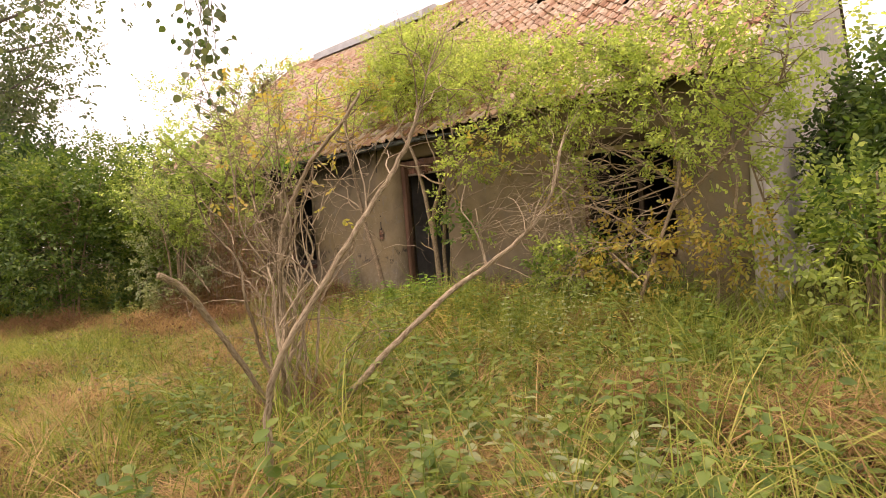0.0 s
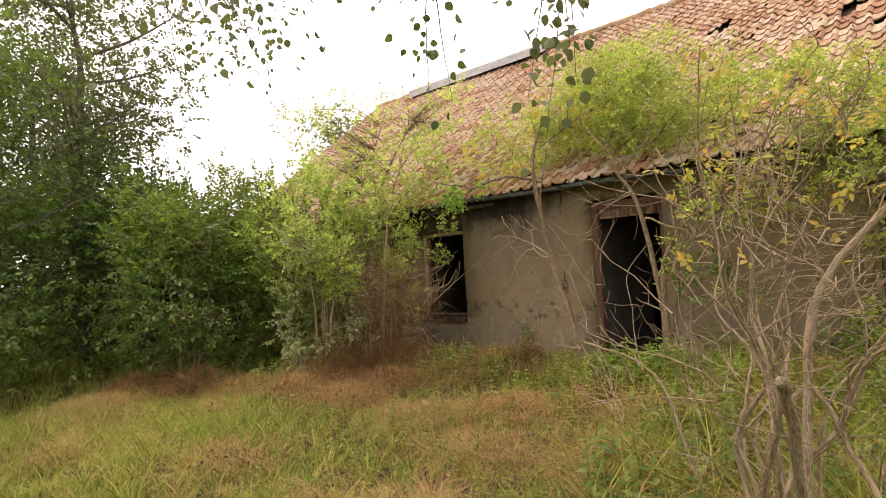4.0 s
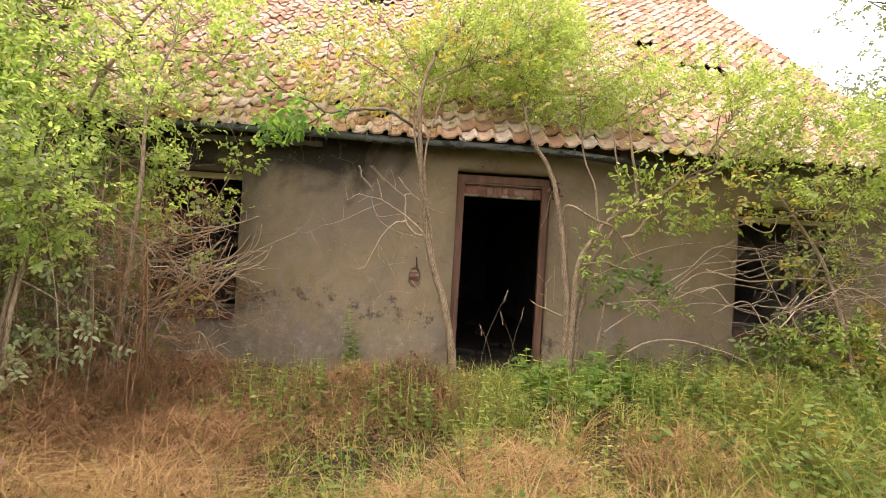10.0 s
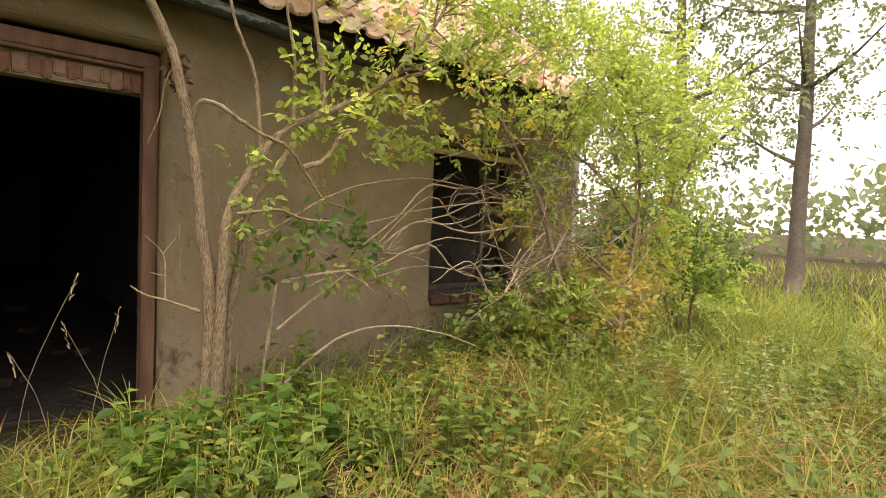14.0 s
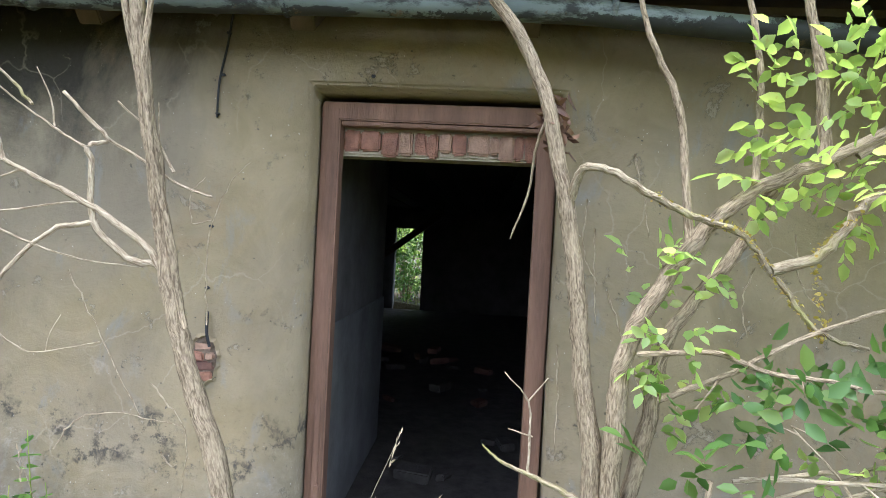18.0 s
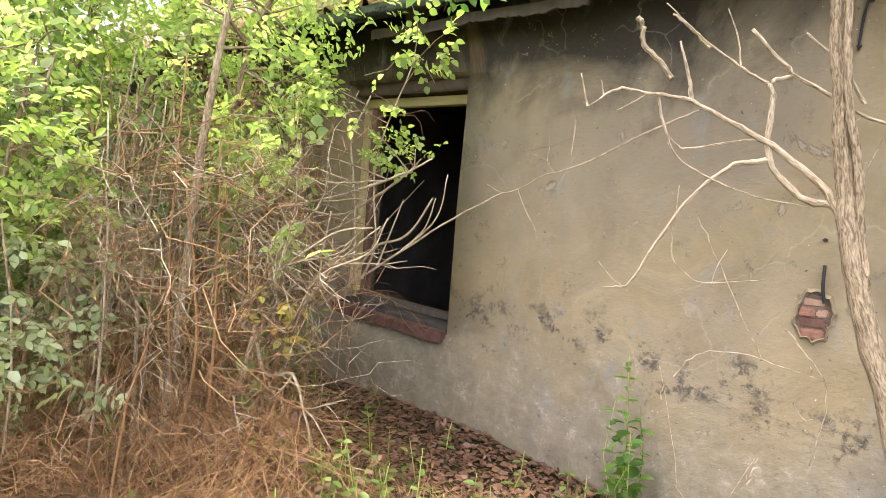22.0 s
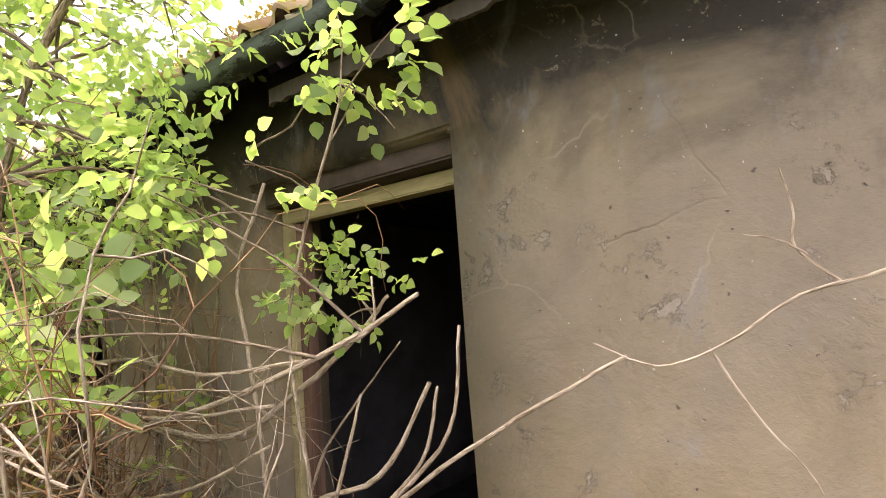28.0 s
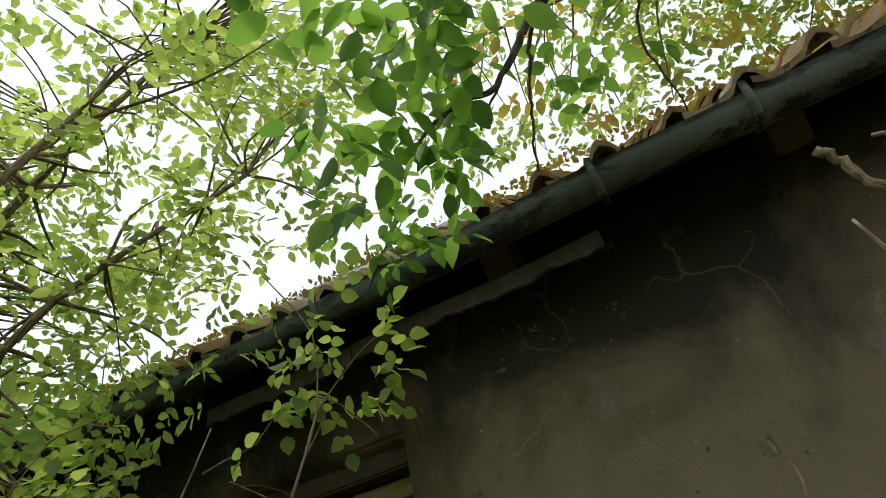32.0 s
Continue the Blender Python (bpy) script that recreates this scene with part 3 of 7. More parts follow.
def pierced_wall(x0, x1, z0, z1, y0, y1, openings, step=0.3, rough=0.006, seed=3):
    """A wall along x with real openings through it; its faces bulge a little."""
    def cuts(a, b, marks):
        m = sorted({a, b, *[k for k in marks if a < k < b]})
        out = []
        for p, q in zip(m, m[1:]):
            n = max(1, round((q - p) / step))
            out += [p + (q - p) * i / n for i in range(n)]
        return out + [b]
    xs = cuts(x0, x1, [v for o in openings for v in o[:2]])
    zs = cuts(z0, z1, [v for o in openings for v in o[2:]])
    solid = lambda i, j: 0 <= i < len(xs) - 1 and 0 <= j < len(zs) - 1 and not any(
        o[0] < (xs[i] + xs[i + 1]) / 2 < o[1] and o[2] < (zs[j] + zs[j + 1]) / 2 < o[3] for o in openings)
    verts, faces, index = [], [], {}

    def vert(i, j, back):
        key = (i, j, back)
        if key not in index:
            x, z = xs[i], zs[j]
            d = rough * noise.noise(Vector((x * 1.7, z * 1.7, seed))) * 2 + 0.4 * rough * noise.noise(Vector((x * 7, z * 7, seed)))
            edge = any((abs(x - o[0]) < 1e-6 or abs(x - o[1]) < 1e-6) and o[2] - 1e-6 <= z <= o[3] + 1e-6 for o in openings)
            dx = 0.010 * noise.noise(Vector((z * 4, x, seed + 5))) if edge else 0
            index[key] = len(verts)
            verts.append((x + dx, y1 if back else y0 + d, z))
        return index[key]
    for i in range(len(xs) - 1):
        for j in range(len(zs) - 1):
            if not solid(i, j):
                continue
            faces.append((vert(i, j, 0), vert(i + 1, j, 0), vert(i + 1, j + 1, 0), vert(i, j + 1, 0)))
            faces.append((vert(i, j, 1), vert(i, j + 1, 1), vert(i + 1, j + 1, 1), vert(i + 1, j, 1)))
            for di, dj, a, b in ((-1, 0, (0, 1), (0, 0)), (1, 0, (1, 0), (1, 1)), (0, -1, (0, 0), (1, 0)), (0, 1, (1, 1), (0, 1))):
                if not solid(i + di, j + dj):
                    p, q = (i + a[0], j + a[1]), (i + b[0], j + b[1])
                    faces.append((vert(*p, 0), vert(*p, 1), vert(*q, 1), vert(*q, 0)))
    me = mesh_from("wall", verts, faces)
    bm = bmesh.new()
    bm.from_mesh(me)
    bmesh.ops.recalc_face_normals(bm, faces=bm.faces)
    sharp = [e for e in bm.edges if e.is_manifold and e.calc_face_angle() > 0.9]
    bmesh.ops.bevel(bm, geom=sharp, offset=0.012, segments=2, affect="EDGES")
    for f in bm.faces:
        f.smooth = True
    bm.to_mesh(me)
    bm.free()
    return me


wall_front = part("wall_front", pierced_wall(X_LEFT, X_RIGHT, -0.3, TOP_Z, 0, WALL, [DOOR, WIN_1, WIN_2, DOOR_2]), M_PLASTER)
tagged(wall_front, "stained ochre plaster front wall of an abandoned cottage", "wall", kind="structure")

BACK = (-1.12, -0.52, 0.10, 1.86)
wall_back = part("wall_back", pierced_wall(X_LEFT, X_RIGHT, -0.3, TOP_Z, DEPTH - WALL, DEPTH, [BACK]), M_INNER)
tagged(wall_back, "dark back wall with a narrow doorway to the garden", "wall", kind="structure")


def gable(name, x0, x1, material, label):
    """An end wall: a pentagon with thickness."""
    zr = RIDGE_Z - 0.12
    prof = [(0.0, -0.3), (DEPTH, -0.3), (DEPTH, TOP_Z), (RIDGE_Y, zr), (0.0, TOP_Z)]
    bm = bmesh.new()
    a = [bm.verts.new((x0, y, z)) for y, z in prof]
    b = [bm.verts.new((x1, y, z)) for y, z in prof]
    bm.faces.new(a)
    bm.faces.new(b[::-1])
    for i in range(5):
        j = (i + 1) % 5
        bm.faces.new((a[i], b[i], b[j], a[j]))
    bmesh.ops.recalc_face_normals(bm, faces=bm.faces)
    bmesh.ops.bevel(bm, geom=list(bm.edges), offset=0.015, segments=2, affect="EDGES")
    return tagged(part(name, bm, material), label, "wall", kind="structure")


gable("wall_gable_east", X_RIGHT + 0.003, X_RIGHT + 0.12, M_GABLE, "pale weathered rendered gable wall of the cottage")
gable("wall_gable_west", X_LEFT - 0.12, X_LEFT - 0.003, M_GABLE, "far rendered gable wall of the cottage")

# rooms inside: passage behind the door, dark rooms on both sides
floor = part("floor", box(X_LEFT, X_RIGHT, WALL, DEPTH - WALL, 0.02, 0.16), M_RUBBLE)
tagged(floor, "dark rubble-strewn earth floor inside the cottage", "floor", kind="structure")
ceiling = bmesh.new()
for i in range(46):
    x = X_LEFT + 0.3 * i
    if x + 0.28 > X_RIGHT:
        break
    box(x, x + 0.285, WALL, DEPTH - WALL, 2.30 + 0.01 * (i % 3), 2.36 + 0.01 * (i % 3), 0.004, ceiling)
tagged(part("ceiling", ceiling, M_CEIL), "very dark board ceiling", "ceiling", kind="structure")
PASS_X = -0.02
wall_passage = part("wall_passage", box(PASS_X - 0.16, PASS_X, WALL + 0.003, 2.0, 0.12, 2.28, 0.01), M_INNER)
tagged(wall_passage, "dark plaster wall along the passage behind the door", "wall", kind="structure")
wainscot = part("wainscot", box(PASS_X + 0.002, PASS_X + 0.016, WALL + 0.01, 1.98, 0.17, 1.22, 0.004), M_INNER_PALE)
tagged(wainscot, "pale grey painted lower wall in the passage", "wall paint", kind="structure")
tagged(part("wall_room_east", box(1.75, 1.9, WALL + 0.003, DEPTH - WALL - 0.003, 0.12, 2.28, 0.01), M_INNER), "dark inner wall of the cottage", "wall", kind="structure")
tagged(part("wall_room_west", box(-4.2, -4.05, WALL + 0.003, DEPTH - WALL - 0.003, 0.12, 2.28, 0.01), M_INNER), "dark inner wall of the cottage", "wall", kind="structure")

# ---- roof ----
roof = thing("roof", "overgrown orange clay pantile roof with slipped and broken tiles", "roof", kind="structure")
SLOPE = math.hypot(1, PITCH)
RUN = (RIDGE_Y - EAVE_Y) * SLOPE
TILE_W, TILE_L = 0.165, 0.21
COLS, ROWS = int((X_RIGHT + 0.17 - X_LEFT + 0.15) / TILE_W), int(RUN / TILE_L) + 1
ROOF_X = X_RIGHT + 0.17 - COLS * TILE_W
PITCH_A = math.atan(PITCH)


def tile_mesh():
    """One S-shaped pantile, with thickness at its lower lip."""
    nx, prof = 10, []
    for i in range(nx + 1):
        u = i / nx
        z = -0.013 * math.sin(math.pi * u / 0.6) if u < 0.6 else 0.036 * math.sin(math.pi * (u - 0.6) / 0.4)
        prof.append((u * (TILE_W + 0.022) - 0.011, z))
    ln = TILE_L + 0.07
    v, f = [], []
    for s, lift in ((0, 0.026), (ln, 0.0)):
        v += [(x, s, z + lift) for x, z in prof]
    v += [(x, 0, z + 0.026 - 0.016) for x, z in prof]
    n = nx + 1
    for i in range(nx):
        f.append((i, i + 1, n + i + 1, n + i))
        f.append((2 * n + i, 2 * n + i + 1, i + 1, i))
    me = mesh_from("tile", v, f)
    for p in me.polygons:
        p.use_smooth = p.index % 2 == 0
    me.materials.append(M_TILE)
    return me


TILE = tile_mesh()
tile_v = np.array([v.co[:] for v in TILE.vertices], np.float32)
tile_q = np.array([p.vertices[:] for p in TILE.polygons], np.int32)
rt = random.Random(11)


def roof_pose(x, s, lift=0.0, turn=0.0, tilt=0.0):
    y, z = EAVE_Y + s / SLOPE, EAVE_Z + s * PITCH / SLOPE
    return (Matrix.Translation((x, y, z)) @ Matrix.Rotation(PITCH_A, 4, "X") @ Matrix.Translation((0, 0, lift))
            @ Matrix.Rotation(turn, 4, "Z") @ Matrix.Rotation(tilt, 4, "X"))


HOLES = [(3.15, 2.3, 0.30), (2.75, 3.05, 0.16), (-1.2, 4.4, 0.2), (0.9, 3.9, 0.14)]
far_v, far_q, off, near_tiles = [], [], 0, []
for c in range(COLS):
    for r in range(ROWS):
        x, s = ROOF_X + c * TILE_W, r * TILE_L - 0.115
        if any(abs(x - hx) < hw and abs(s - hs) < 0.22 for hx, hs, hw in HOLES) and rt.random() < 0.75:
            continue
        if s + TILE_L > RUN + 0.1:
            continue
        worn = rt.random() < 0.10
        m = roof_pose(x + rt.gauss(0, 0.006), s + rt.gauss(0, 0.010) - (0.05 * rt.random() if worn else 0), 0.036 + rt.gauss(0, 0.004) + 0.02 * math.sin(0.7 * x),
                      rt.gauss(0, 0.02 if not worn else 0.07), rt.gauss(0, 0.012 if not worn else 0.03))
        if -3.3 < x < 3.4 and r < 10 and len(near_tiles) < 300:
            near_tiles.append(m)
        else:
            v = np.c_[tile_v, np.ones(len(tile_v))] @ np.array(m).T
            far_v.append(v[:, :3])
            far_q.append(tile_q + off)
            off += len(tile_v)
joined_tiles = part("tiles", mesh_quads("tiles", np.concatenate(far_v), np.concatenate(far_q), False), M_TILES, roof)
joined_tiles["kind"] = "stuff"
deck = bmesh.new()
for y0, z0, y1, z1 in ((EAVE_Y + 0.06, EAVE_Z - 0.02, RIDGE_Y, RIDGE_Z - 0.06), (DEPTH + 0.3, EAVE_Z - 0.02, RIDGE_Y, RIDGE_Z - 0.06)):
    q = [(X_LEFT - 0.1, y0, z0), (X_RIGHT + 0.16, y0, z0), (X_RIGHT + 0.16, y1, z1), (X_LEFT - 0.1, y1, z1)]
    top = [deck.verts.new((x, y, z + 0.025)) for x, y, z in q]
    low = [deck.verts.new((x, y, z)) for x, y, z in q]
    deck.faces.new(top)
    deck.faces.new(low[::-1])
    for i in range(4):
        deck.faces.new((top[i], low[i], low[(i + 1) % 4], top[(i + 1) % 4]))
bmesh.ops.recalc_face_normals(deck, faces=deck.faces)
part("roof_boarding", deck, M_RAFTER, roof)
for c in range(COLS):
    x = ROOF_X + c * TILE_W * 1.6
    if x > X_RIGHT:
        break
    t = Tubes(8)
    t.add([(x, RIDGE_Y, RIDGE_Z + 0.02), (x + TILE_W * 1.65, RIDGE_Y, RIDGE_Z + 0.02 + rt.gauss(0, 0.01))], [0.10, 0.11])
    if not -7.5 < x < -3.2:
        part("ridge_tile", t.mesh("ridge_tile"), M_TILE, roof)

# sheet-metal ventilator along the ridge
vent = thing("ridge_vent", "long grey sheet-metal ventilator hood on the roof ridge", "roof vent")
vent_bm = bmesh.new()
prof = [(-0.52, -0.26), (-0.52, -0.08), (0.0, 0.20), (0.52, -0.08), (0.52, -0.26), (0.0, 0.05)]
rows_v = [[vent_bm.verts.new((x, RIDGE_Y + a, RIDGE_Z + 0.05 + b)) for a, b in prof] for x in (-7.4, -5.25, -3.1)]
for r0, r1 in zip(rows_v, rows_v[1:]):
    for i in range(6):
        j = (i + 1) % 6
        vent_bm.faces.new((r0[i], r1[i], r1[j], r0[j]))
vent_bm.faces.new(rows_v[0])
vent_bm.faces.new(rows_v[-1][::-1])
bmesh.ops.recalc_face_normals(vent_bm, faces=vent_bm.faces)
part("hood", vent_bm, M_TIN, vent)
for k in range(7):
    x = -7.25 + 0.65 * k
    part("bracket", box(x, x + 0.05, RIDGE_Y - 0.42, RIDGE_Y - 0.37, RIDGE_Z - 0.37, RIDGE_Z - 0.16, 0.004), M_ZINC_DARK, vent)

# rafter feet and soffit under the eave
for k in range(18):
    x = X_LEFT + 0.4 + 0.8 * k
    if x < X_RIGHT:
        m = roof_pose(x, 0.03, -0.09)
        part("rafter_foot", box(-0.045, 0.045, 0, 0.45, -0.06, 0.04, 0.006), M_RAFTER, roof, at=m)

# ---- gutter ----
gutter = thing("gutter", "dented grey-green zinc half-round eaves gutter, partly fallen", "gutter")
GY, GZ, GR = EAVE_Y - 0.065, EAVE_Z - 0.046, 0.056


def trough(x0, x1, dz0=0.0, dz1=0.0):
    n, k = max(2, int((x1 - x0) / 0.35)), 9
    v, q = [], []
    for inner in (0, 1):
        for i in range(n + 1):
            x = x0 + (x1 - x0) * i / n
            z = GZ + dz0 + (dz1 - dz0) * i / n + 0.006 * math.sin(3 * x)
            for j in range(k + 1):
                a = math.pi * (1 + j / k)
                rr = GR - 0.004 * inner
                v.append((x, GY + rr * math.cos(a) + (0.004 * math.sin(7 * x)), z + rr * math.sin(a) * 1.05))
    w = k + 1
    m = (n + 1) * w
    for i in range(n):
        for j in range(k):
            a = i * w + j
            q.append((a, a + w, a + w + 1, a + 1))
            q.append((m + a, m + a + 1, m + a + w + 1, m + a + w))
    for i in range(n):
        for j in (0, k):
            a = i * w + j
            q.append((a, a + w, m + a + w, m + a))
    return mesh_quads("trough", v, q)


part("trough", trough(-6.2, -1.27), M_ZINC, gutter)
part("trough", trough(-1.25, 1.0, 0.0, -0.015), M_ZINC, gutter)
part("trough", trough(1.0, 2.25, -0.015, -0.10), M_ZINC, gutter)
for x in (-4.6, -3.3, -2.09, -1.26, -0.89, 0.0, 1.05, 1.9):
    t = Tubes(4)
    a = [(x, GY + 1.12 * GR * math.cos(math.pi * (1 + j / 8)), GZ + 1.16 * GR * math.sin(math.pi * (1 + j / 8)) - (0.06 if x > 1.5 else 0)) for j in range(9)]
    t.add([(x, GY - GR, GZ + 0.02), *a, (x, EAVE_Y + 0.06, EAVE_Z + 0.01), (x, EAVE_Y + 0.25, EAVE_Z + 0.10)], [0.011] * 12)
    part("bracket", t.mesh("bracket"), M_ZINC, gutter)
fascia = thing("fascia_board", "thin rotten grey boards with ragged lower edge under the gutter", "board")
rf = random.Random(8)
for x0, x1, dz in ((-2.66, -2.10, -0.012), (-2.094, -1.31, 0.0)):
    v, q = [], []
    n = int((x1 - x0) / 0.012)
    low = EAVE_Z - 0.168 + dz
    for i in range(n + 1):
        x = x0 + (x1 - x0) * i / n
        low += rf.gauss(0, 0.0035) + 0.2 * (EAVE_Z - 0.168 + dz - low)
        top = EAVE_Z - 0.118 + dz * 0.5 + 0.003 * math.sin(9 * x)
        bow = 0.004 * math.sin(2.3 * x)
        v += [(x, -0.194 + bow, low), (x, -0.176 + bow, low + rf.uniform(0, 0.004)), (x, -0.176 + bow, top), (x, -0.194 + bow, top)]
    for i in range(n):
        a = 4 * i
        q += [(a + j, a + (j + 1) % 4, a + 4 + (j + 1) % 4, a + 4 + j) for j in range(4)]
    q += [(3, 2, 1, 0), (4 * n, 4 * n + 1, 4 * n + 2, 4 * n + 3)]
    part("board", mesh_quads("board", v, q, False), M_FRAME_GREY, fascia)
# ---- door frame ----
door_1 = thing("door_1", "open doorway with a split red-brown wooden frame and no leaf", "door frame", kind="structure")
dx0, dx1, dz0, dz1 = DOOR
part("jamb", box(dx0 + 0.012, dx0 + 0.085, 0.13, 0.21, dz0, dz1 - 0.035, 0.006, None, 0.004, 1), M_FRAME, door_1)
part("jamb", box(dx1 - 0.085, dx1 - 0.012, 0.13, 0.21, dz0, dz1 - 0.035, 0.006, None, 0.004, 2), M_FRAME, door_1)
part("head", box(dx0 + 0.01, dx1 - 0.01, 0.128, 0.212, dz1 - 0.105, dz1 - 0.03, 0.006, None, 0.004, 3), M_FRAME, door_1)
part("head_strip", box(dx0 + 0.085, dx1 - 0.085, 0.14, 0.2, dz1 - 0.126, dz1 - 0.108, 0.004, None, 0.003, 5), M_FRAME, door_1)
part("threshold", box(dx0 - 0.0, dx1, -0.05, 0.30, dz0 - 0.12, dz0 - 0.01, 0.02, None, 0.01, 6), M_FRAME_GREY, door_1, "worn grey wooden threshold")
for k, (px, sz) in enumerate(((0.045, 0.8), (0.052, 0.45))):
    part("plank_strip", box(px + 0.0, px + 0.025, 0.118, 0.129, dz0 + 0.02, dz0 + sz, 0.003, None, 0.004, 7 + k), M_FRAME, door_1)
lintel = thing("brick_lintel", "row of broken bricks under the door head", "lintel", kind="structure")
rb = random.Random(5)
x = dx0 + 0.085
while x < dx1 - 0.11:
    w = rb.uniform(0.04, 0.10)
    part("brick", box(x, x + w - 0.004, 0.188 + rb.uniform(0, 0.018), 0.34, dz1 - 0.222 + rb.uniform(-0.012, 0.010), dz1 - 0.13 + rb.uniform(-0.006, 0.0), 0.008, None, 0.006, int(x * 1000)),
         rb.choice((M_BRICK_WORN, M_BRICK_PALE, M_BRICK_WORN)), lintel)
    x += w
part("mortar_bed", box(dx0 + 0.02, dx1 - 0.02, 0.222, 0.35, dz1 - 0.235, dz1 - 0.11, 0.01, None, 0.004, 9), M_MORTAR, lintel)

# ---- windows ----
def window(name, o, label, mullion):
    x0, x1, z0, z1 = o
    w = thing(name, label, "window", kind="structure")
    part("window_lintel", box(x0, x1, 0.06, 0.30, z1 - 0.075, z1 + 0.0, 0.008, None, 0.004, 21), M_RAFTER, w, "dark wooden lintel board")
    part("window_frame", box(x0 + 0.002, x1 - 0.002, 0.14, 0.21, z1 - 0.135, z1 - 0.078, 0.005, None, 0.003, 22), M_WOOD_YELLOW, w)
    part("window_frame", box(x0 + 0.002, x0 + 0.055, 0.14, 0.21, z0 + 0.05, z1 - 0.138, 0.005, None, 0.003, 23), M_WOOD_YELLOW, w)
    part("window_frame", box(x0 + 0.06, x0 + 0.10, 0.16, 0.22, z0 + 0.05, z1 - 0.138, 0.005, None, 0.003, 26), M_FRAME, w)
    part("window_frame", box(x0 + 0.002, x1 - 0.002, 0.14, 0.21, z0 + 0.055, z0 + 0.095, 0.005, None, 0.004, 24), M_FRAME_GREY, w)
    rs_ = random.Random(len(name))
    x = x0 + 0.004
    while x < x1 - 0.06:
        wd = min(rs_.uniform(0.18, 0.26), x1 - 0.004 - x)
        part("sill_brick", box(x, x + wd - 0.006, -0.035 + rs_.uniform(-0.01, 0.008), 0.135, z0 - 0.035, z0 + 0.03, 0.006, None, 0.005, int(x * 100)), M_SILL, w, "red-brown clay sill tile")
        x += wd
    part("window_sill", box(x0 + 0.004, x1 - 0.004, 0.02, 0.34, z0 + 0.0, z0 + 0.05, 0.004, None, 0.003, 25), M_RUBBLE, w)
    if mullion:
        xm = x0 + 0.62 * (x1 - x0)
        part("mullion", box(xm, xm + 0.05, 0.15, 0.20, z0 + 0.1, z1 - 0.14, 0.005, None, 0.006, 27), M_RAFTER, w)
    return w


window("window_1", WIN_1, "empty window hole with a yellow-painted wooden frame and clay tile sill", False)
window("window_2", WIN_2, "broken window hole with weathered wooden frame behind branches", True)
door_2 = thing("door_2", "dark open side doorway half hidden by bushes", "door frame", kind="structure")
part("jamb", box(DOOR_2[0] + 0.01, DOOR_2[0] + 0.09, 0.1, 0.19, DOOR_2[2], DOOR_2[3] - 0.01, 0.006), M_FRAME_GREY, door_2)
part("jamb", box(DOOR_2[1] - 0.09, DOOR_2[1] - 0.01, 0.1, 0.19, DOOR_2[2], DOOR_2[3] - 0.01, 0.006), M_FRAME_GREY, door_2)

# ---- hole in the plaster with bare bricks, cable and cracks ----
patch = thing("bare_brick_patch", "hole in plaster showing broken red bricks and a cable end", "wall damage")
PX, PZ = -0.37, 1.15
for k, (x0, x1, z0, z1, mat) in enumerate(((-0.045, 0.040, 0.030, 0.066, M_BRICK_PALE), (-0.054, 0.002, -0.012, 0.024, M_BRICK_WORN), (0.008, 0.052, -0.009, 0.022, M_BRICK_PALE), (-0.044, 0.049, -0.054, -0.019, M_SILL), (-0.040, 0.044, -0.106, -0.062, M_BRICK_WORN))):
    part("brick", box(PX + x0, PX + x1, -0.012 - 0.004 * (k % 2), 0.05, PZ + z0, PZ + z1, 0.006, None, 0.006, 40 + k), mat, patch)
hollow_bm = bmesh.new()
bmesh.ops.create_circle(hollow_bm, cap_ends=True, segments=22, radius=1)
for i, v in enumerate(hollow_bm.verts):
    r = 1 + 0.07 * math.sin(i * 2.7) + 0.05 * math.sin(i * 1.1)
    v.co = Vector((PX + v.co.x * 0.062 * r, -0.0065, PZ - 0.010 + v.co.y * 0.096 * r))
part("mortar", hollow_bm, M_HOLE, patch)
rp = random.Random(12)
v, q = [], []
for i in range(30):
    a = 2 * math.pi * i / 30
    r = 1 + 0.07 * math.sin(i * 1.98) + 0.05 * math.sin(i * 0.81) + rp.gauss(0, 0.02)
    for s, y in ((0.97, -0.006), (1.03, -0.017 + rp.uniform(-0.003, 0.003)), (1.16 + rp.uniform(-0.03, 0.05), -0.002)):
        v.append((PX + 0.062 * r * s * math.cos(a), y, PZ - 0.010 + 0.096 * r * s * math.sin(a)))
for i in range(30):
    a, b = 3 * i, 3 * ((i + 1) % 30)
    q += [(a, b, b + 1, a + 1), (a + 1, b + 1, b + 2, a + 2)]
part("broken_plaster_rim", mesh_quads("broken_plaster_rim", v, q, False), M_PLASTER, patch)
t = Tubes(6)
t.add(smooth_path([(PX + 0.03, -0.018, PZ + 0.05), (PX + 0.018, -0.024, PZ + 0.11), (PX + 0.012, -0.014, PZ + 0.20)], 5), [0.007] * 11)
part("cable", t.mesh("cable"), M_CABLE, patch)
patch.matrix_basis = Matrix.Translation((PX, 0, PZ)) @ Matrix.Diagonal((0.88, 1, 0.9, 1)) @ Matrix.Translation((-PX, 0, -PZ))
cable = thing("wall_cable", "black cable stapled up the plaster to the eave", "cable")
t = Tubes(6)
t.add(smooth_path([(-0.36, -0.012, 2.08), (-0.355, -0.014, 2.22), (-0.33, -0.012, 2.36), (-0.31, -0.014, 2.52)], 5), [0.0045] * 16)
part("wire", t.mesh("wire"), M_CABLE, cable)
for z in (2.09, 2.24, 2.40):
    part("staple", box(-0.366 + (z - 2.09) * 0.1, -0.350 + (z - 2.09) * 0.1, -0.019, -0.002, z, z + 0.008, 0.002), M_CABLE, cable)
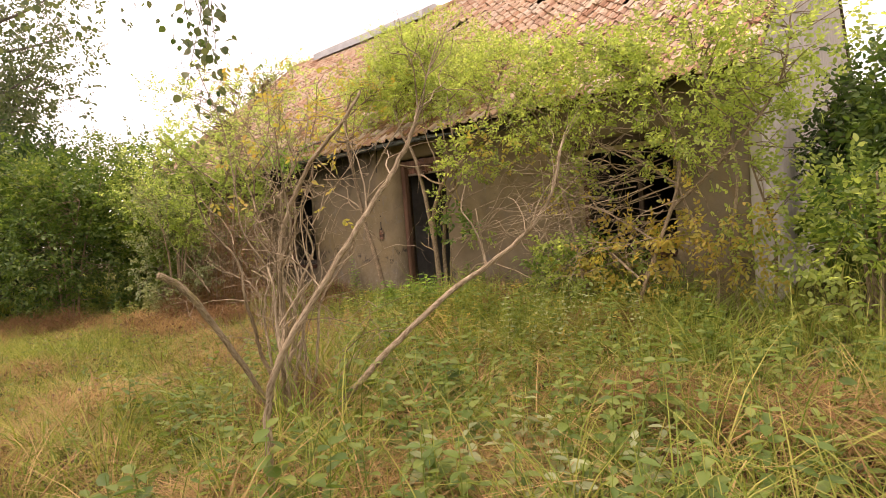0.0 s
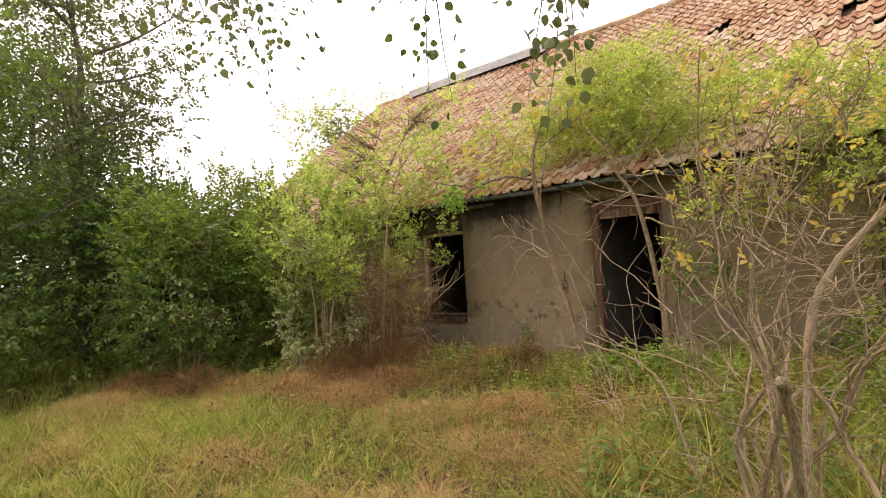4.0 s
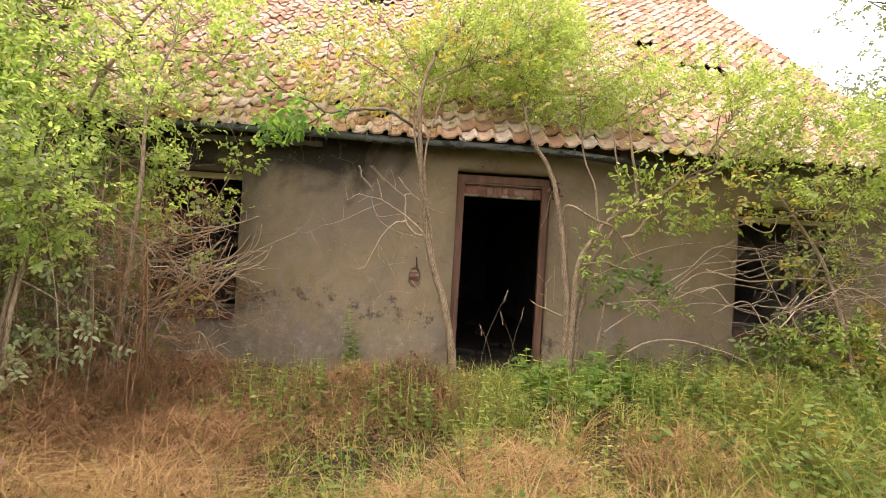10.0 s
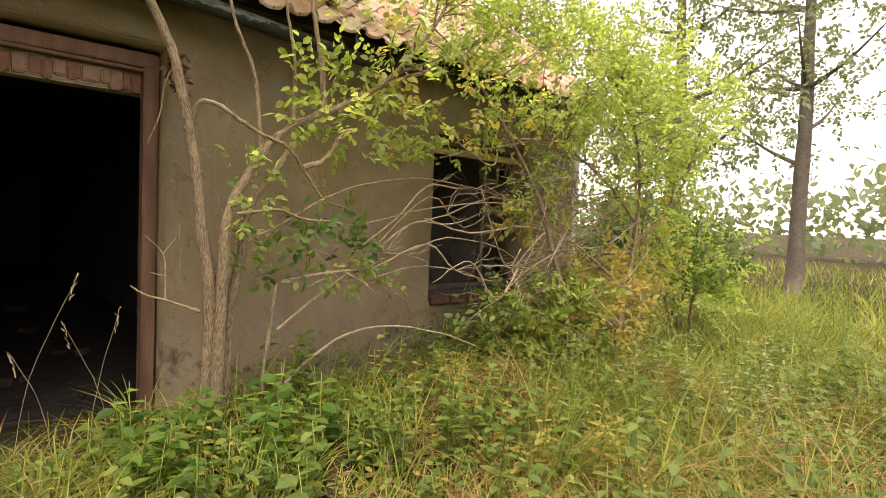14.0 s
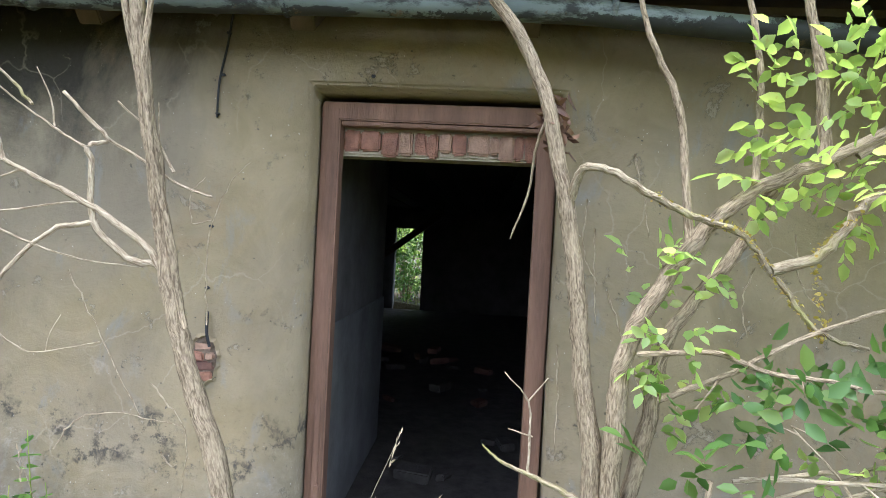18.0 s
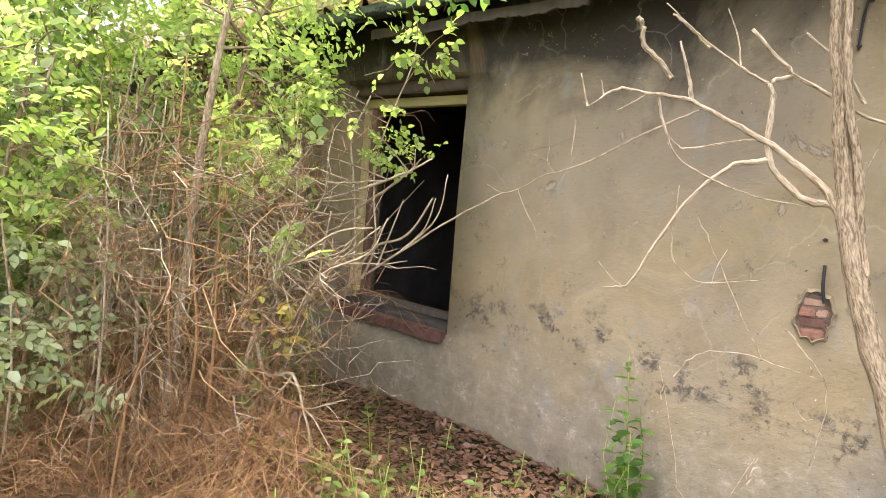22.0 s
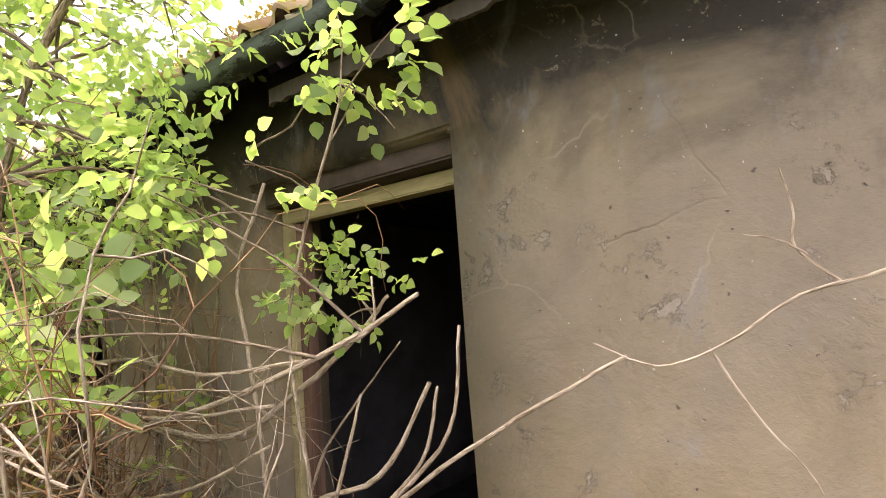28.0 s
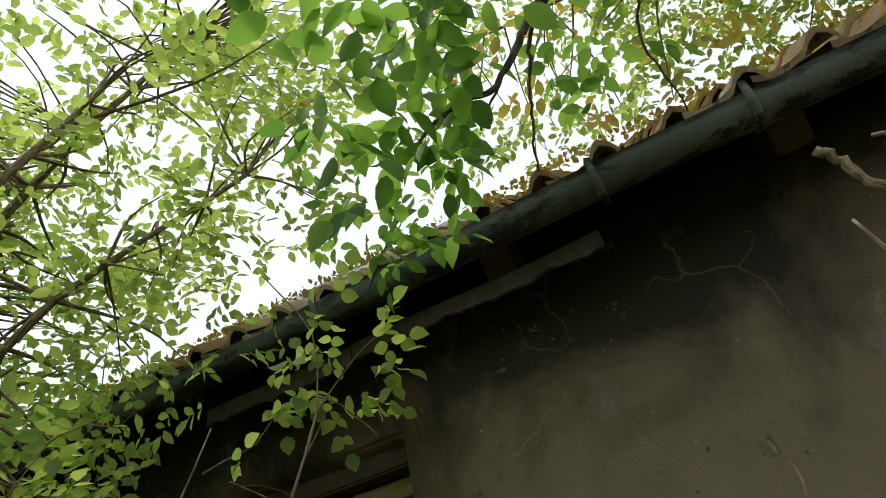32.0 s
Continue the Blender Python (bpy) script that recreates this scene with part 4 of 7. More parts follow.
for sx, sz in ((-0.365, 1.66), (-0.37, 1.42), (0.24, 2.26)):
    nail = part("nail_plug", box(sx - 0.008, sx + 0.008, -0.012, 0.004, sz - 0.006, sz + 0.006, 0.003), M_CABLE)
    tagged(nail, "small black wall plug in the plaster", "plug", group="wall plugs")

# ---- ground ----
def ground_mesh():
    fine = np.arange(-16, 16.01, 0.25)
    ring = np.array([20, 28, 40, 70, 130, 260, 500.0])
    ax = np.concatenate([-ring[::-1], fine, ring])
    gx, gy = np.meshgrid(ax, ax, indexing="ij")
    gz = ground_z(gx, gy)
    inside = (gx > X_LEFT + 0.1) & (gx < X_RIGHT - 0.1) & (gy > 0.3) & (gy < DEPTH - 0.2)
    gz = np.where(inside, -0.1, gz)
    n = len(ax)
    i, j = np.meshgrid(np.arange(n - 1), np.arange(n - 1), indexing="ij")
    a = (i * n + j).ravel()
    return mesh_quads("ground", np.stack([gx, gy, gz], -1).reshape(-1, 3), np.stack([a, a + n, a + n + 1, a + 1], 1))


tagged(part("ground", ground_mesh(), M_SOIL), "overgrown meadow soil with straw and dead leaves", "ground", kind="structure")

# ---- shrubs, trees and creepers ----
def plant(name, label, category, stems, foliage=(), twigs=0, seed=1, group="", twig_mat=None, at=None, reach=0.9):
    """A woody plant: each main stem a mesh, its fine twigs joined, its leaves joined in one crown a kind.
    stems: (points, r0, r1, material). foliage: (material, centre, radii, sprigs, leaf, shape, pairs)."""
    rng, rs = random.Random(seed), np.random.RandomState(seed)
    root = thing(name, label, category, group, at=at)
    nodes = []
    for pts, r0, r1, mat in stems:
        me, path = stem(pts, r0, r1, rng, 5, min(0.004, r0 * 0.25), 8 if r0 > 0.012 else 6)
        part("stem", me, mat, root)
        nodes += [(p, r0 + (r1 - r0) * i / len(path)) for i, p in enumerate(path) if i > 1]
    clouds = []
    for k, (mat, centre, radii, count, leaf, shape, pairs) in enumerate(foliage):
        p = cloud(rs, centre, radii, count)
        head = unit(p - np.array(centre)) * 0.8 + rs.normal(scale=0.6, size=p.shape) + np.array([0, 0, 0.25])
        v, q = sprigs(rs, p, head, leaf, pairs, 0.72, shape)
        part("foliage", mesh_quads("foliage", v, q), mat, root)
        clouds.append(p)
    if twigs and nodes and clouds:
        every = np.concatenate(clouds)
        npos = np.array([n[0] for n in nodes])
        t = Tubes(4)
        for _ in range(twigs):
            goal = every[rs.randint(len(every))]
            d = np.linalg.norm(npos - goal, axis=1) + 0.35 * rs.random(len(npos))
            i = int(np.argmin(d))
            a, g = Vector(npos[i]), Vector(goal)
            if (g - a).length > 3 * reach:
                a = g + (a - g).normalized() * 3 * reach
            mid = (a + g) / 2 + Vector((rng.gauss(0, 0.07), rng.gauss(0, 0.07), rng.uniform(-0.02, 0.16))) * (g - a).length
            r = min(0.008, nodes[i][1] * 0.5) + 0.001
            pts = smooth_path([a, mid, g], 3)
            t.add(pts, taper(len(pts), r, 0.0015), 4)
        part("twigs", t.mesh("twigs"), twig_mat or M_BARK, root)["kind"] = "stuff"
    return root


def fine_twigs(t, material, owner):
    """The countless thin twigs of one shrub, joined."""
    part("fine_twigs", t.mesh("fine_twigs"), material, owner)["kind"] = "stuff"


def bare_twigs(rng, t, base, heading, length, r, depth, bend=0.25, kids=3):
    """Crooked leafless twigs that fork again and again."""
    p, d = Vector(base), Vector(heading).normalized()
    pts = [p.copy()]
    n = 4
    for i in range(n):
        d = (d + Vector([rng.gauss(0, bend) for _ in range(3)])).normalized()
        p = p + d * length / n
        pts.append(p.copy())
    t.add(pts, taper(len(pts), r, r * 0.45), 4)
    if depth:
        for _ in range(kids):
            k = rng.randint(1, n)
            d2 = (d + Vector([rng.gauss(0, 0.75) for _ in range(3)])).normalized()
            bare_twigs(rng, t, pts[k], d2, length * rng.uniform(0.45, 0.75), r * 0.6, depth - 1, bend, kids)


N_ = M_LEAF_FRESH
E_, Y_, G_, D_, W_, F_ = M_LEAF_ELDER, M_LEAF_YELLOW, M_LEAF_GREEN, M_LEAF_DARK, M_LEAF_WILLOW, M_LEAF_FAR

# elder with pale ribbed bark beside the door, its crown over the eave
plant("elder_shrub", "elder with ribbed pale bark, growing against the wall by the door", "shrub", [
    ([(0.04, -0.40, 0.12), (0.0, -0.43, 0.5), (-0.09, -0.45, 0.90), (-0.19, -0.45, 1.18), (-0.26, -0.45, 1.40), (-0.31, -0.45, 1.68), (-0.36, -0.46, 2.0), (-0.40, -0.48, 2.34), (-0.42, -0.5, 2.8), (-0.3, -0.45, 3.2)], 0.038, 0.016, M_BARK),
    ([(-0.22, -0.45, 1.34), (-0.27, -0.47, 1.62), (-0.34, -0.5, 2.0), (-0.34, -0.5, 2.34), (-0.2, -0.5, 2.9)], 0.014, 0.007, M_BARK),
    ([(-0.25, -0.45, 1.42), (-0.341, -0.445, 1.57), (-0.461, -0.489, 1.674), (-0.602, -0.545, 1.761), (-0.707, -0.589, 1.817), (-0.836, -0.648, 1.839), (-0.911, -0.685, 1.847), (-0.988, -0.726, 1.788)], 0.013, 0.002, M_DEADWOOD),
    ([(-0.70, -0.53, 1.80), (-0.86, -0.56, 1.72), (-1.0, -0.58, 1.64), (-1.12, -0.60, 1.585), (-1.2, -0.6, 1.565), (-1.28, -0.61, 1.515), (-1.36, -0.62, 1.49), (-1.44, -0.62, 1.52)], 0.0032, 0.0011, M_DEADWOOD),
    ([(-1.30, -0.61, 1.51), (-1.26, -0.6, 1.43), (-1.21, -0.6, 1.36), (-1.20, -0.6, 1.30)], 0.0018, 0.0008, M_DEADWOOD),
    ([(-1.16, -0.59, 1.575), (-1.2, -0.58, 1.62), (-1.197, -0.58, 1.66), (-1.205, -0.58, 1.715)], 0.002, 0.0009, M_DEADWOOD),
    ([(-1.19, -0.58, 1.61), (-1.215, -0.59, 1.63), (-1.25, -0.60, 1.64)], 0.0016, 0.0008, M_DEADWOOD),
    ([(-0.707, -0.589, 1.817), (-0.724, -0.597, 1.896), (-0.757, -0.611, 1.999)], 0.008, 0.003, M_DEADWOOD),
    ([(-0.988, -0.726, 1.788), (-1.015, -0.741, 1.89)], 0.004, 0.002, M_DEADWOOD),
    ([(-1.015, -0.741, 1.745), (-1.014, -0.751, 1.624)], 0.003, 0.0015, M_DEADWOOD),
    ([(-0.821, -0.641, 1.841), (-0.859, -0.659, 1.811), (-0.904, -0.682, 1.781)], 0.004, 0.002, M_DEADWOOD),
    ([(-0.947, -0.704, 1.826), (-0.962, -0.701, 1.874)], 0.003, 0.0015, M_DEADWOOD),
    ([(-0.797, -0.63, 1.826), (-0.773, -0.629, 1.749), (-0.723, -0.617, 1.645), (-0.628, -0.576, 1.584), (-0.509, -0.518, 1.539), (-0.362, -0.442, 1.52)], 0.005, 0.002, M_DEADWOOD),
    ([(-0.756, -0.621, 1.706), (-0.732, -0.6, 1.681), (-0.698, -0.585, 1.673), (-0.538, -0.519, 1.709), (-0.471, -0.493, 1.693)], 0.0035, 0.003, M_DEADWOOD),
    ([(-0.22, -0.45, 1.3), (-0.27, -0.44, 1.42), (-0.31, -0.434, 1.52), (-0.402, -0.467, 1.549), (-0.49, -0.5, 1.654), (-0.5, -0.504, 1.825), (-0.509, -0.508, 1.881), (-0.461, -0.489, 1.905), (-0.509, -0.508, 1.958), (-0.575, -0.534, 2.034)], 0.013, 0.005, M_DEADWOOD),
    ([(-0.481, -0.497, 1.654), (-0.528, -0.515, 1.643), (-0.575, -0.534, 1.632), (-0.629, -0.556, 1.584), (-0.69, -0.582, 1.502), (-0.757, -0.611, 1.369), (-0.813, -0.637, 1.232), (-0.852, -0.656, 1.214), (-0.889, -0.674, 1.206)], 0.01, 0.002, M_DEADWOOD),
    ([(-0.836, -0.648, 1.217), (-0.874, -0.667, 1.247), (-0.911, -0.685, 1.292)], 0.003, 0.0015, M_DEADWOOD),
    ([(-0.757, -0.611, 1.369), (-0.732, -0.59, 1.412), (-0.715, -0.583, 1.466), (-0.715, -0.583, 1.556)], 0.003, 0.0015, M_DEADWOOD),
    ([(-0.461, -0.489, 1.905), (-0.362, -0.452, 1.845), (-0.26, -0.43, 1.78), (-0.16, -0.43, 1.75)], 0.006, 0.004, M_DEADWOOD),
    ([(-0.715, -0.593, 1.43), (-0.707, -0.589, 1.33), (-0.664, -0.571, 1.282), (-0.611, -0.548, 1.26), (-0.461, -0.489, 1.289)], 0.003, 0.0015, M_DEADWOOD),
    ([(-0.593, -0.541, 1.259), (-0.584, -0.537, 1.314), (-0.565, -0.52, 1.37)], 0.002, 0.001, M_DEADWOOD),
    ([(-0.509, -0.508, 1.872), (-0.565, -0.53, 1.904), (-0.62, -0.552, 1.945), (-0.698, -0.585, 2.007), (-0.805, -0.633, 2.113)], 0.005, 0.002, M_DEADWOOD),
    ([(-0.593, -0.541, 1.929), (-0.611, -0.538, 2.011), (-0.646, -0.553, 2.098)], 0.003, 0.0015, M_DEADWOOD),
    ([(-0.28, -0.44, 1.82), (-0.352, -0.449, 1.935), (-0.442, -0.482, 2.023)], 0.006, 0.003, M_DEADWOOD),
    ([(-0.331, -0.441, 1.897), (-0.341, -0.435, 2.035)], 0.003, 0.0015, M_DEADWOOD),
    ([(-0.36, -0.46, 2.0), (-0.45, -0.48, 2.4), (-0.5, -0.4, 2.9)], 0.014, 0.006, M_BARK),
    ([(-0.42, -0.5, 2.75), (-0.75, -0.35, 3.0), (-1.15, -0.2, 3.25), (-1.55, -0.1, 3.45)], 0.010, 0.003, M_BARK),
    ([(-0.42, -0.5, 2.8), (-0.55, -0.2, 3.2), (-0.8, 0.0, 3.6), (-0.95, 0.1, 3.85)], 0.010, 0.003, M_BARK),
    ([(-0.3, -0.45, 3.2), (-0.15, -0.1, 3.5), (0.1, 0.15, 3.8)], 0.010, 0.003, M_BARK),
    ([(-0.36, -0.48, 2.9), (0.1, -0.3, 3.2), (0.5, -0.05, 3.45), (0.95, 0.15, 3.75)], 0.010, 0.003, M_BARK),
], [
    (E_, (0.05, -0.05, 3.4), (0.95, 0.55, 0.56), 1700, 0.027, LEAF, 3),
    (N_, (-1.2, -0.05, 3.2), (0.6, 0.4, 0.45), 260, 0.036, LEAF, 3),
    (E_, (0.55, 0.15, 3.6), (1.05, 0.6, 0.6), 2300, 0.027, LEAF, 3),
    (Y_, (-0.4, -0.5, 2.95), (1.2, 0.4, 0.45), 90, 0.05, LEAF, 3),
], 330, 3)

# elder on the other side of the door: three stems, one mossy limb
east_elder = plant("elder_shrub", "three-stemmed elder with a mossy limb, beside the doorway", "shrub", [
    ([(0.5, -0.4, 2.85), (0.65, -0.1, 3.3), (0.85, 0.1, 3.65)], 0.010, 0.003, M_BARK),
    ([(1.06, -0.45, 2.7), (1.35, -0.3, 3.05), (1.75, -0.15, 3.4)], 0.009, 0.003, M_BARK),
    ([(1.5, -0.45, 2.75), (1.9, -0.4, 3.0), (2.3, -0.35, 3.2)], 0.009, 0.003, M_BARK),
    ([(2.0, -0.6, 2.2), (2.5, -0.6, 2.45), (3.0, -0.6, 2.75), (3.3, -0.55, 3.0)], 0.010, 0.003, M_BARK),
    ([(1.02, -0.36, 0.12), (1.06, -0.38, 0.6), (1.05, -0.40, 1.0), (1.00, -0.40, 1.31), (0.97, -0.41, 1.55), (0.91, -0.42, 1.85), (0.85, -0.42, 2.09), (0.78, -0.42, 2.25), (0.62, -0.42, 2.5), (0.5, -0.4, 2.9)], 0.035, 0.015, M_BARK),
    ([(1.10, -0.38, 0.12), (1.10, -0.42, 0.7), (1.10, -0.45, 1.16), (1.12, -0.45, 1.36), (1.19, -0.46, 1.53), (1.30, -0.47, 1.70), (1.40, -0.48, 1.81), (1.55, -0.5, 1.90), (1.64, -0.5, 1.94), (1.9, -0.55, 2.1), (2.3, -0.6, 2.3)], 0.034, 0.012, M_BARK),
    ([(1.16, -0.34, 0.12), (1.17, -0.36, 0.8), (1.22, -0.38, 1.15), (1.26, -0.38, 1.39), (1.35, -0.39, 1.54), (1.46, -0.40, 1.70), (1.51, -0.42, 1.83), (1.55, -0.44, 1.9)], 0.028, 0.014, M_BARK),
    ([(0.94, -0.43, 1.80), (0.96, -0.48, 1.88), (1.03, -0.5, 1.88), (1.15, -0.52, 1.81), (1.26, -0.52, 1.76), (1.39, -0.52, 1.72), (1.47, -0.52, 1.63), (1.55, -0.52, 1.53), (1.63, -0.52, 1.45), (1.75, -0.52, 1.42)], 0.014, 0.006, M_BARK_MOSS),
    ([(1.48, -0.52, 1.62), (1.59, -0.53, 1.66), (1.66, -0.54, 1.75), (1.71, -0.54, 1.82), (1.80, -0.55, 1.86)], 0.017, 0.010, M_BARK_MOSS),
    ([(1.28, -0.46, 1.68), (1.23, -0.46, 2.06), (1.16, -0.46, 2.22), (1.10, -0.46, 2.40), (1.05, -0.45, 2.8)], 0.013, 0.006, M_BARK),
    ([(1.62, -0.49, 1.93), (1.59, -0.49, 2.23), (1.55, -0.48, 2.40), (1.5, -0.45, 2.8)], 0.018, 0.009, M_BARK),
    ([(1.44, -0.48, 1.85), (1.44, -0.48, 2.15), (1.40, -0.47, 2.40), (1.35, -0.45, 2.7)], 0.012, 0.006, M_BARK),
    ([(1.14, -0.5, 1.36), (1.32, -0.56, 1.39), (1.46, -0.58, 1.35), (1.61, -0.6, 1.34), (1.80, -0.62, 1.33), (2.3, -0.7, 1.45), (2.9, -0.75, 1.5), (3.4, -0.8, 1.38)], 0.009, 0.003, M_BARK),
    ([(1.22, -0.45, 1.22), (1.41, -0.5, 1.33), (1.56, -0.52, 1.43), (1.80, -0.55, 1.54), (2.2, -0.6, 1.62), (2.7, -0.6, 1.60)], 0.010, 0.003, M_BARK),
    ([(1.03, -0.34, 0.86), (0.97, -0.32, 0.88), (0.85, -0.32, 0.93), (0.77, -0.31, 0.96), (0.72, -0.3, 1.0)], 0.012, 0.003, M_BARK_MOSS),
    ([(0.87, -0.32, 0.92), (0.87, -0.31, 1.04), (0.86, -0.3, 1.15), (0.78, -0.3, 1.24)], 0.005, 0.002, M_DEADWOOD),
    ([(0.86, -0.3, 1.15), (0.92, -0.3, 1.23)], 0.003, 0.002, M_DEADWOOD),
    ([(0.88, -0.31, 1.04), (0.80, -0.31, 1.06)], 0.003, 0.002, M_DEADWOOD),
    ([(0.86, -0.43, 2.05), (0.83, -0.38, 1.94), (0.82, -0.36, 1.82), (0.77, -0.35, 1.67)], 0.006, 0.003, M_BARK),
    ([(1.7, -0.5, 1.95), (2.0, -0.6, 2.2), (2.3, -0.65, 2.6), (2.5, -0.6, 3.0)], 0.016, 0.007, M_BARK),
    ([(1.3, -0.36, 0.15), (1.55, -0.42, 0.5), (1.9, -0.55, 0.72), (2.4, -0.65, 0.66), (2.8, -0.7, 0.5)], 0.012, 0.004, M_DEADWOOD),
], [
    (E_, (1.2, -0.2, 3.2), (1.05, 0.5, 0.6), 2200, 0.029, LEAF, 3),
    (E_, (2.4, -0.6, 2.8), (0.95, 0.5, 0.5), 1150, 0.032, LEAF, 3),
    (E_, (1.75, -0.55, 1.95), (0.45, 0.25, 0.30), 60, 0.058, LEAF, 3),
    (N_, (1.25, -0.50, 1.45), (0.14, 0.10, 0.30), 26, 0.05, LEAF, 2),
    (G_, (1.58, -0.58, 1.12), (0.34, 0.14, 0.22), 42, 0.062, LEAF, 2),
    (Y_, (2.6, -0.7, 2.2), (0.9, 0.4, 0.5), 50, 0.05, LEAF, 3),
    (E_, (2.4, -0.65, 2.2), (0.8, 0.4, 0.4), 60, 0.05, LEAF, 3),
], 300, 5)
rsl = np.random.RandomState(6)
crust = smooth_path([(1.15, -0.52, 1.81), (1.26, -0.52, 1.76), (1.39, -0.52, 1.72), (1.47, -0.52, 1.63), (1.55, -0.52, 1.53), (1.63, -0.52, 1.45), (1.59, -0.53, 1.66), (1.66, -0.54, 1.75), (1.71, -0.54, 1.82)], 12)
lp = np.array([crust[rsl.randint(len(crust))][:] for _ in range(420)]) + rsl.normal(scale=0.006, size=(420, 3))
v, q = leaves_at(rsl, lp, rsl.normal(size=lp.shape), rsl.normal(size=lp.shape), rsl.uniform(0.006, 0.015, 420), ROUND_LEAF)
part("lichen", mesh_quads("lichen", v, q), M_MOSS, east_elder, "crust of yellow lichen")["kind"] = "stuff"
clump = thing("dry_leaf_clump", "dry brown leaf clump caught in a stem by the door", "dead leaves")
rsx = np.random.RandomState(2)
cp = cloud(rsx, (0.90, -0.36, 2.03), (0.05, 0.05, 0.10), 46)
v, q = leaves_at(rsx, cp, rsx.normal(size=cp.shape) + np.array([0, 0, -0.6]), rsx.normal(size=cp.shape), rsx.uniform(0.04, 0.075, len(cp)))
part("leaves", mesh_quads("leaves", v, q), M_LITTER, clump)

# sprawling shrub before the second window
plant("sprawling_shrub", "yellow-green sprawling shrub with tangled arching branches before a window", "shrub", [
    ([(3.5, -1.0, 0.1), (3.4, -0.9, 0.8), (3.2, -0.8, 1.5), (2.9, -0.7, 2.0), (2.6, -0.6, 2.4)], 0.025, 0.008, M_BARK),
    ([(3.9, -1.0, 0.1), (4.2, -0.95, 0.9), (4.4, -0.9, 1.5), (4.3, -0.9, 2.1), (4.0, -0.8, 2.6)], 0.022, 0.008, M_BARK),
    ([(4.2, -0.9, 0.9), (3.6, -0.8, 1.25), (3.1, -0.75, 1.35), (2.6, -0.7, 1.30), (2.2, -0.7, 1.38)], 0.012, 0.004, M_DEADWOOD),
    ([(4.4, -0.9, 1.4), (3.9, -0.85, 1.75), (3.3, -0.8, 1.95), (2.7, -0.75, 1.85), (2.3, -0.7, 1.75)], 0.012, 0.004, M_BARK),
    ([(4.0, -0.95, 0.6), (3.5, -0.8, 0.95), (3.1, -0.8, 0.85), (2.95, -0.78, 1.05), (3.0, -0.8, 1.2)], 0.013, 0.005, M_DEADWOOD),
    ([(4.75, -0.55, 0.1), (4.7, -0.6, 0.8), (4.8, -0.65, 1.5), (4.65, -0.7, 2.2), (4.4, -0.7, 2.8)], 0.018, 0.007, M_DEADWOOD),
    ([(4.55, -0.6, 0.1), (4.6, -0.7, 0.7), (4.35, -0.7, 1.3), (4.3, -0.75, 1.9), (3.95, -0.7, 2.4)], 0.014, 0.005, M_DEADWOOD),
    ([(5.0, -0.6, 0.1), (5.05, -0.6, 0.9), (4.9, -0.7, 1.7), (5.05, -0.7, 2.4)], 0.014, 0.005, M_BARK),
    ([(4.3, -0.9, 1.2), (4.8, -1.0, 1.6), (5.2, -1.0, 2.1), (5.3, -1.0, 2.6)], 0.016, 0.006, M_BARK),
], [
    (E_, (3.4, -0.85, 2.5), (0.95, 0.45, 0.5), 820, 0.038, LEAF, 3),
    (E_, (4.5, -0.9, 2.25), (0.8, 0.5, 0.7), 780, 0.038, LEAF, 3),
    (E_, (3.8, -0.85, 1.85), (0.7, 0.35, 0.4), 85, 0.046, LEAF, 3),
    (E_, (5.2, -0.9, 2.5), (0.6, 0.5, 0.55), 220, 0.046, LEAF, 3),
    (M_LEAF_HERB, (3.3, -0.75, 0.62), (0.7, 0.35, 0.40), 190, 0.058, LEAF, 3),
    (E_, (3.5, -0.85, 0.75), (0.6, 0.3, 0.34), 130, 0.05, LEAF, 3),
    (Y_, (3.9, -0.85, 0.75), (0.6, 0.3, 0.38), 190, 0.055, LEAF, 3),
    (Y_, (4.75, -0.8, 1.2), (0.5, 0.3, 0.8), 130, 0.046, LEAF, 3),
    (E_, (4.85, -0.75, 1.5), (0.5, 0.35, 0.9), 260, 0.046, LEAF, 3),
], 420, 7, twig_mat=M_BARK)
tangle = thing("twig_tangle", "tangle of thin bare twigs hanging before the window", "twigs")
rt2, t = random.Random(9), Tubes(4)
for k in range(40):
    bare_twigs(rt2, t, (rt2.uniform(3.5, 4.4), -0.8 + rt2.gauss(0, 0.12), rt2.uniform(0.9, 2.1)), (-1, rt2.gauss(0, 0.2), rt2.uniform(-0.4, 0.3)), rt2.uniform(0.6, 1.2), 0.005, 2, 0.3, 2)
fine_twigs(t, M_DEADWOOD, tangle)
for k in range(9):
    x, z = rt2.uniform(3.0, 4.3), rt2.uniform(1.0, 2.2)
    part("branch", stem([(x, -0.80, z), (x - 0.25, -0.78 + rt2.gauss(0, 0.05), z + rt2.gauss(-0.1, 0.12)), (x - 0.45, -0.76, z + rt2.gauss(-0.2, 0.15)), (x - 0.75, -0.72 + rt2.gauss(0, 0.05), z + rt2.gauss(-0.15, 0.2))], rt2.uniform(0.005, 0.009), 0.003, rt2)[0], M_DEADWOOD, tangle)

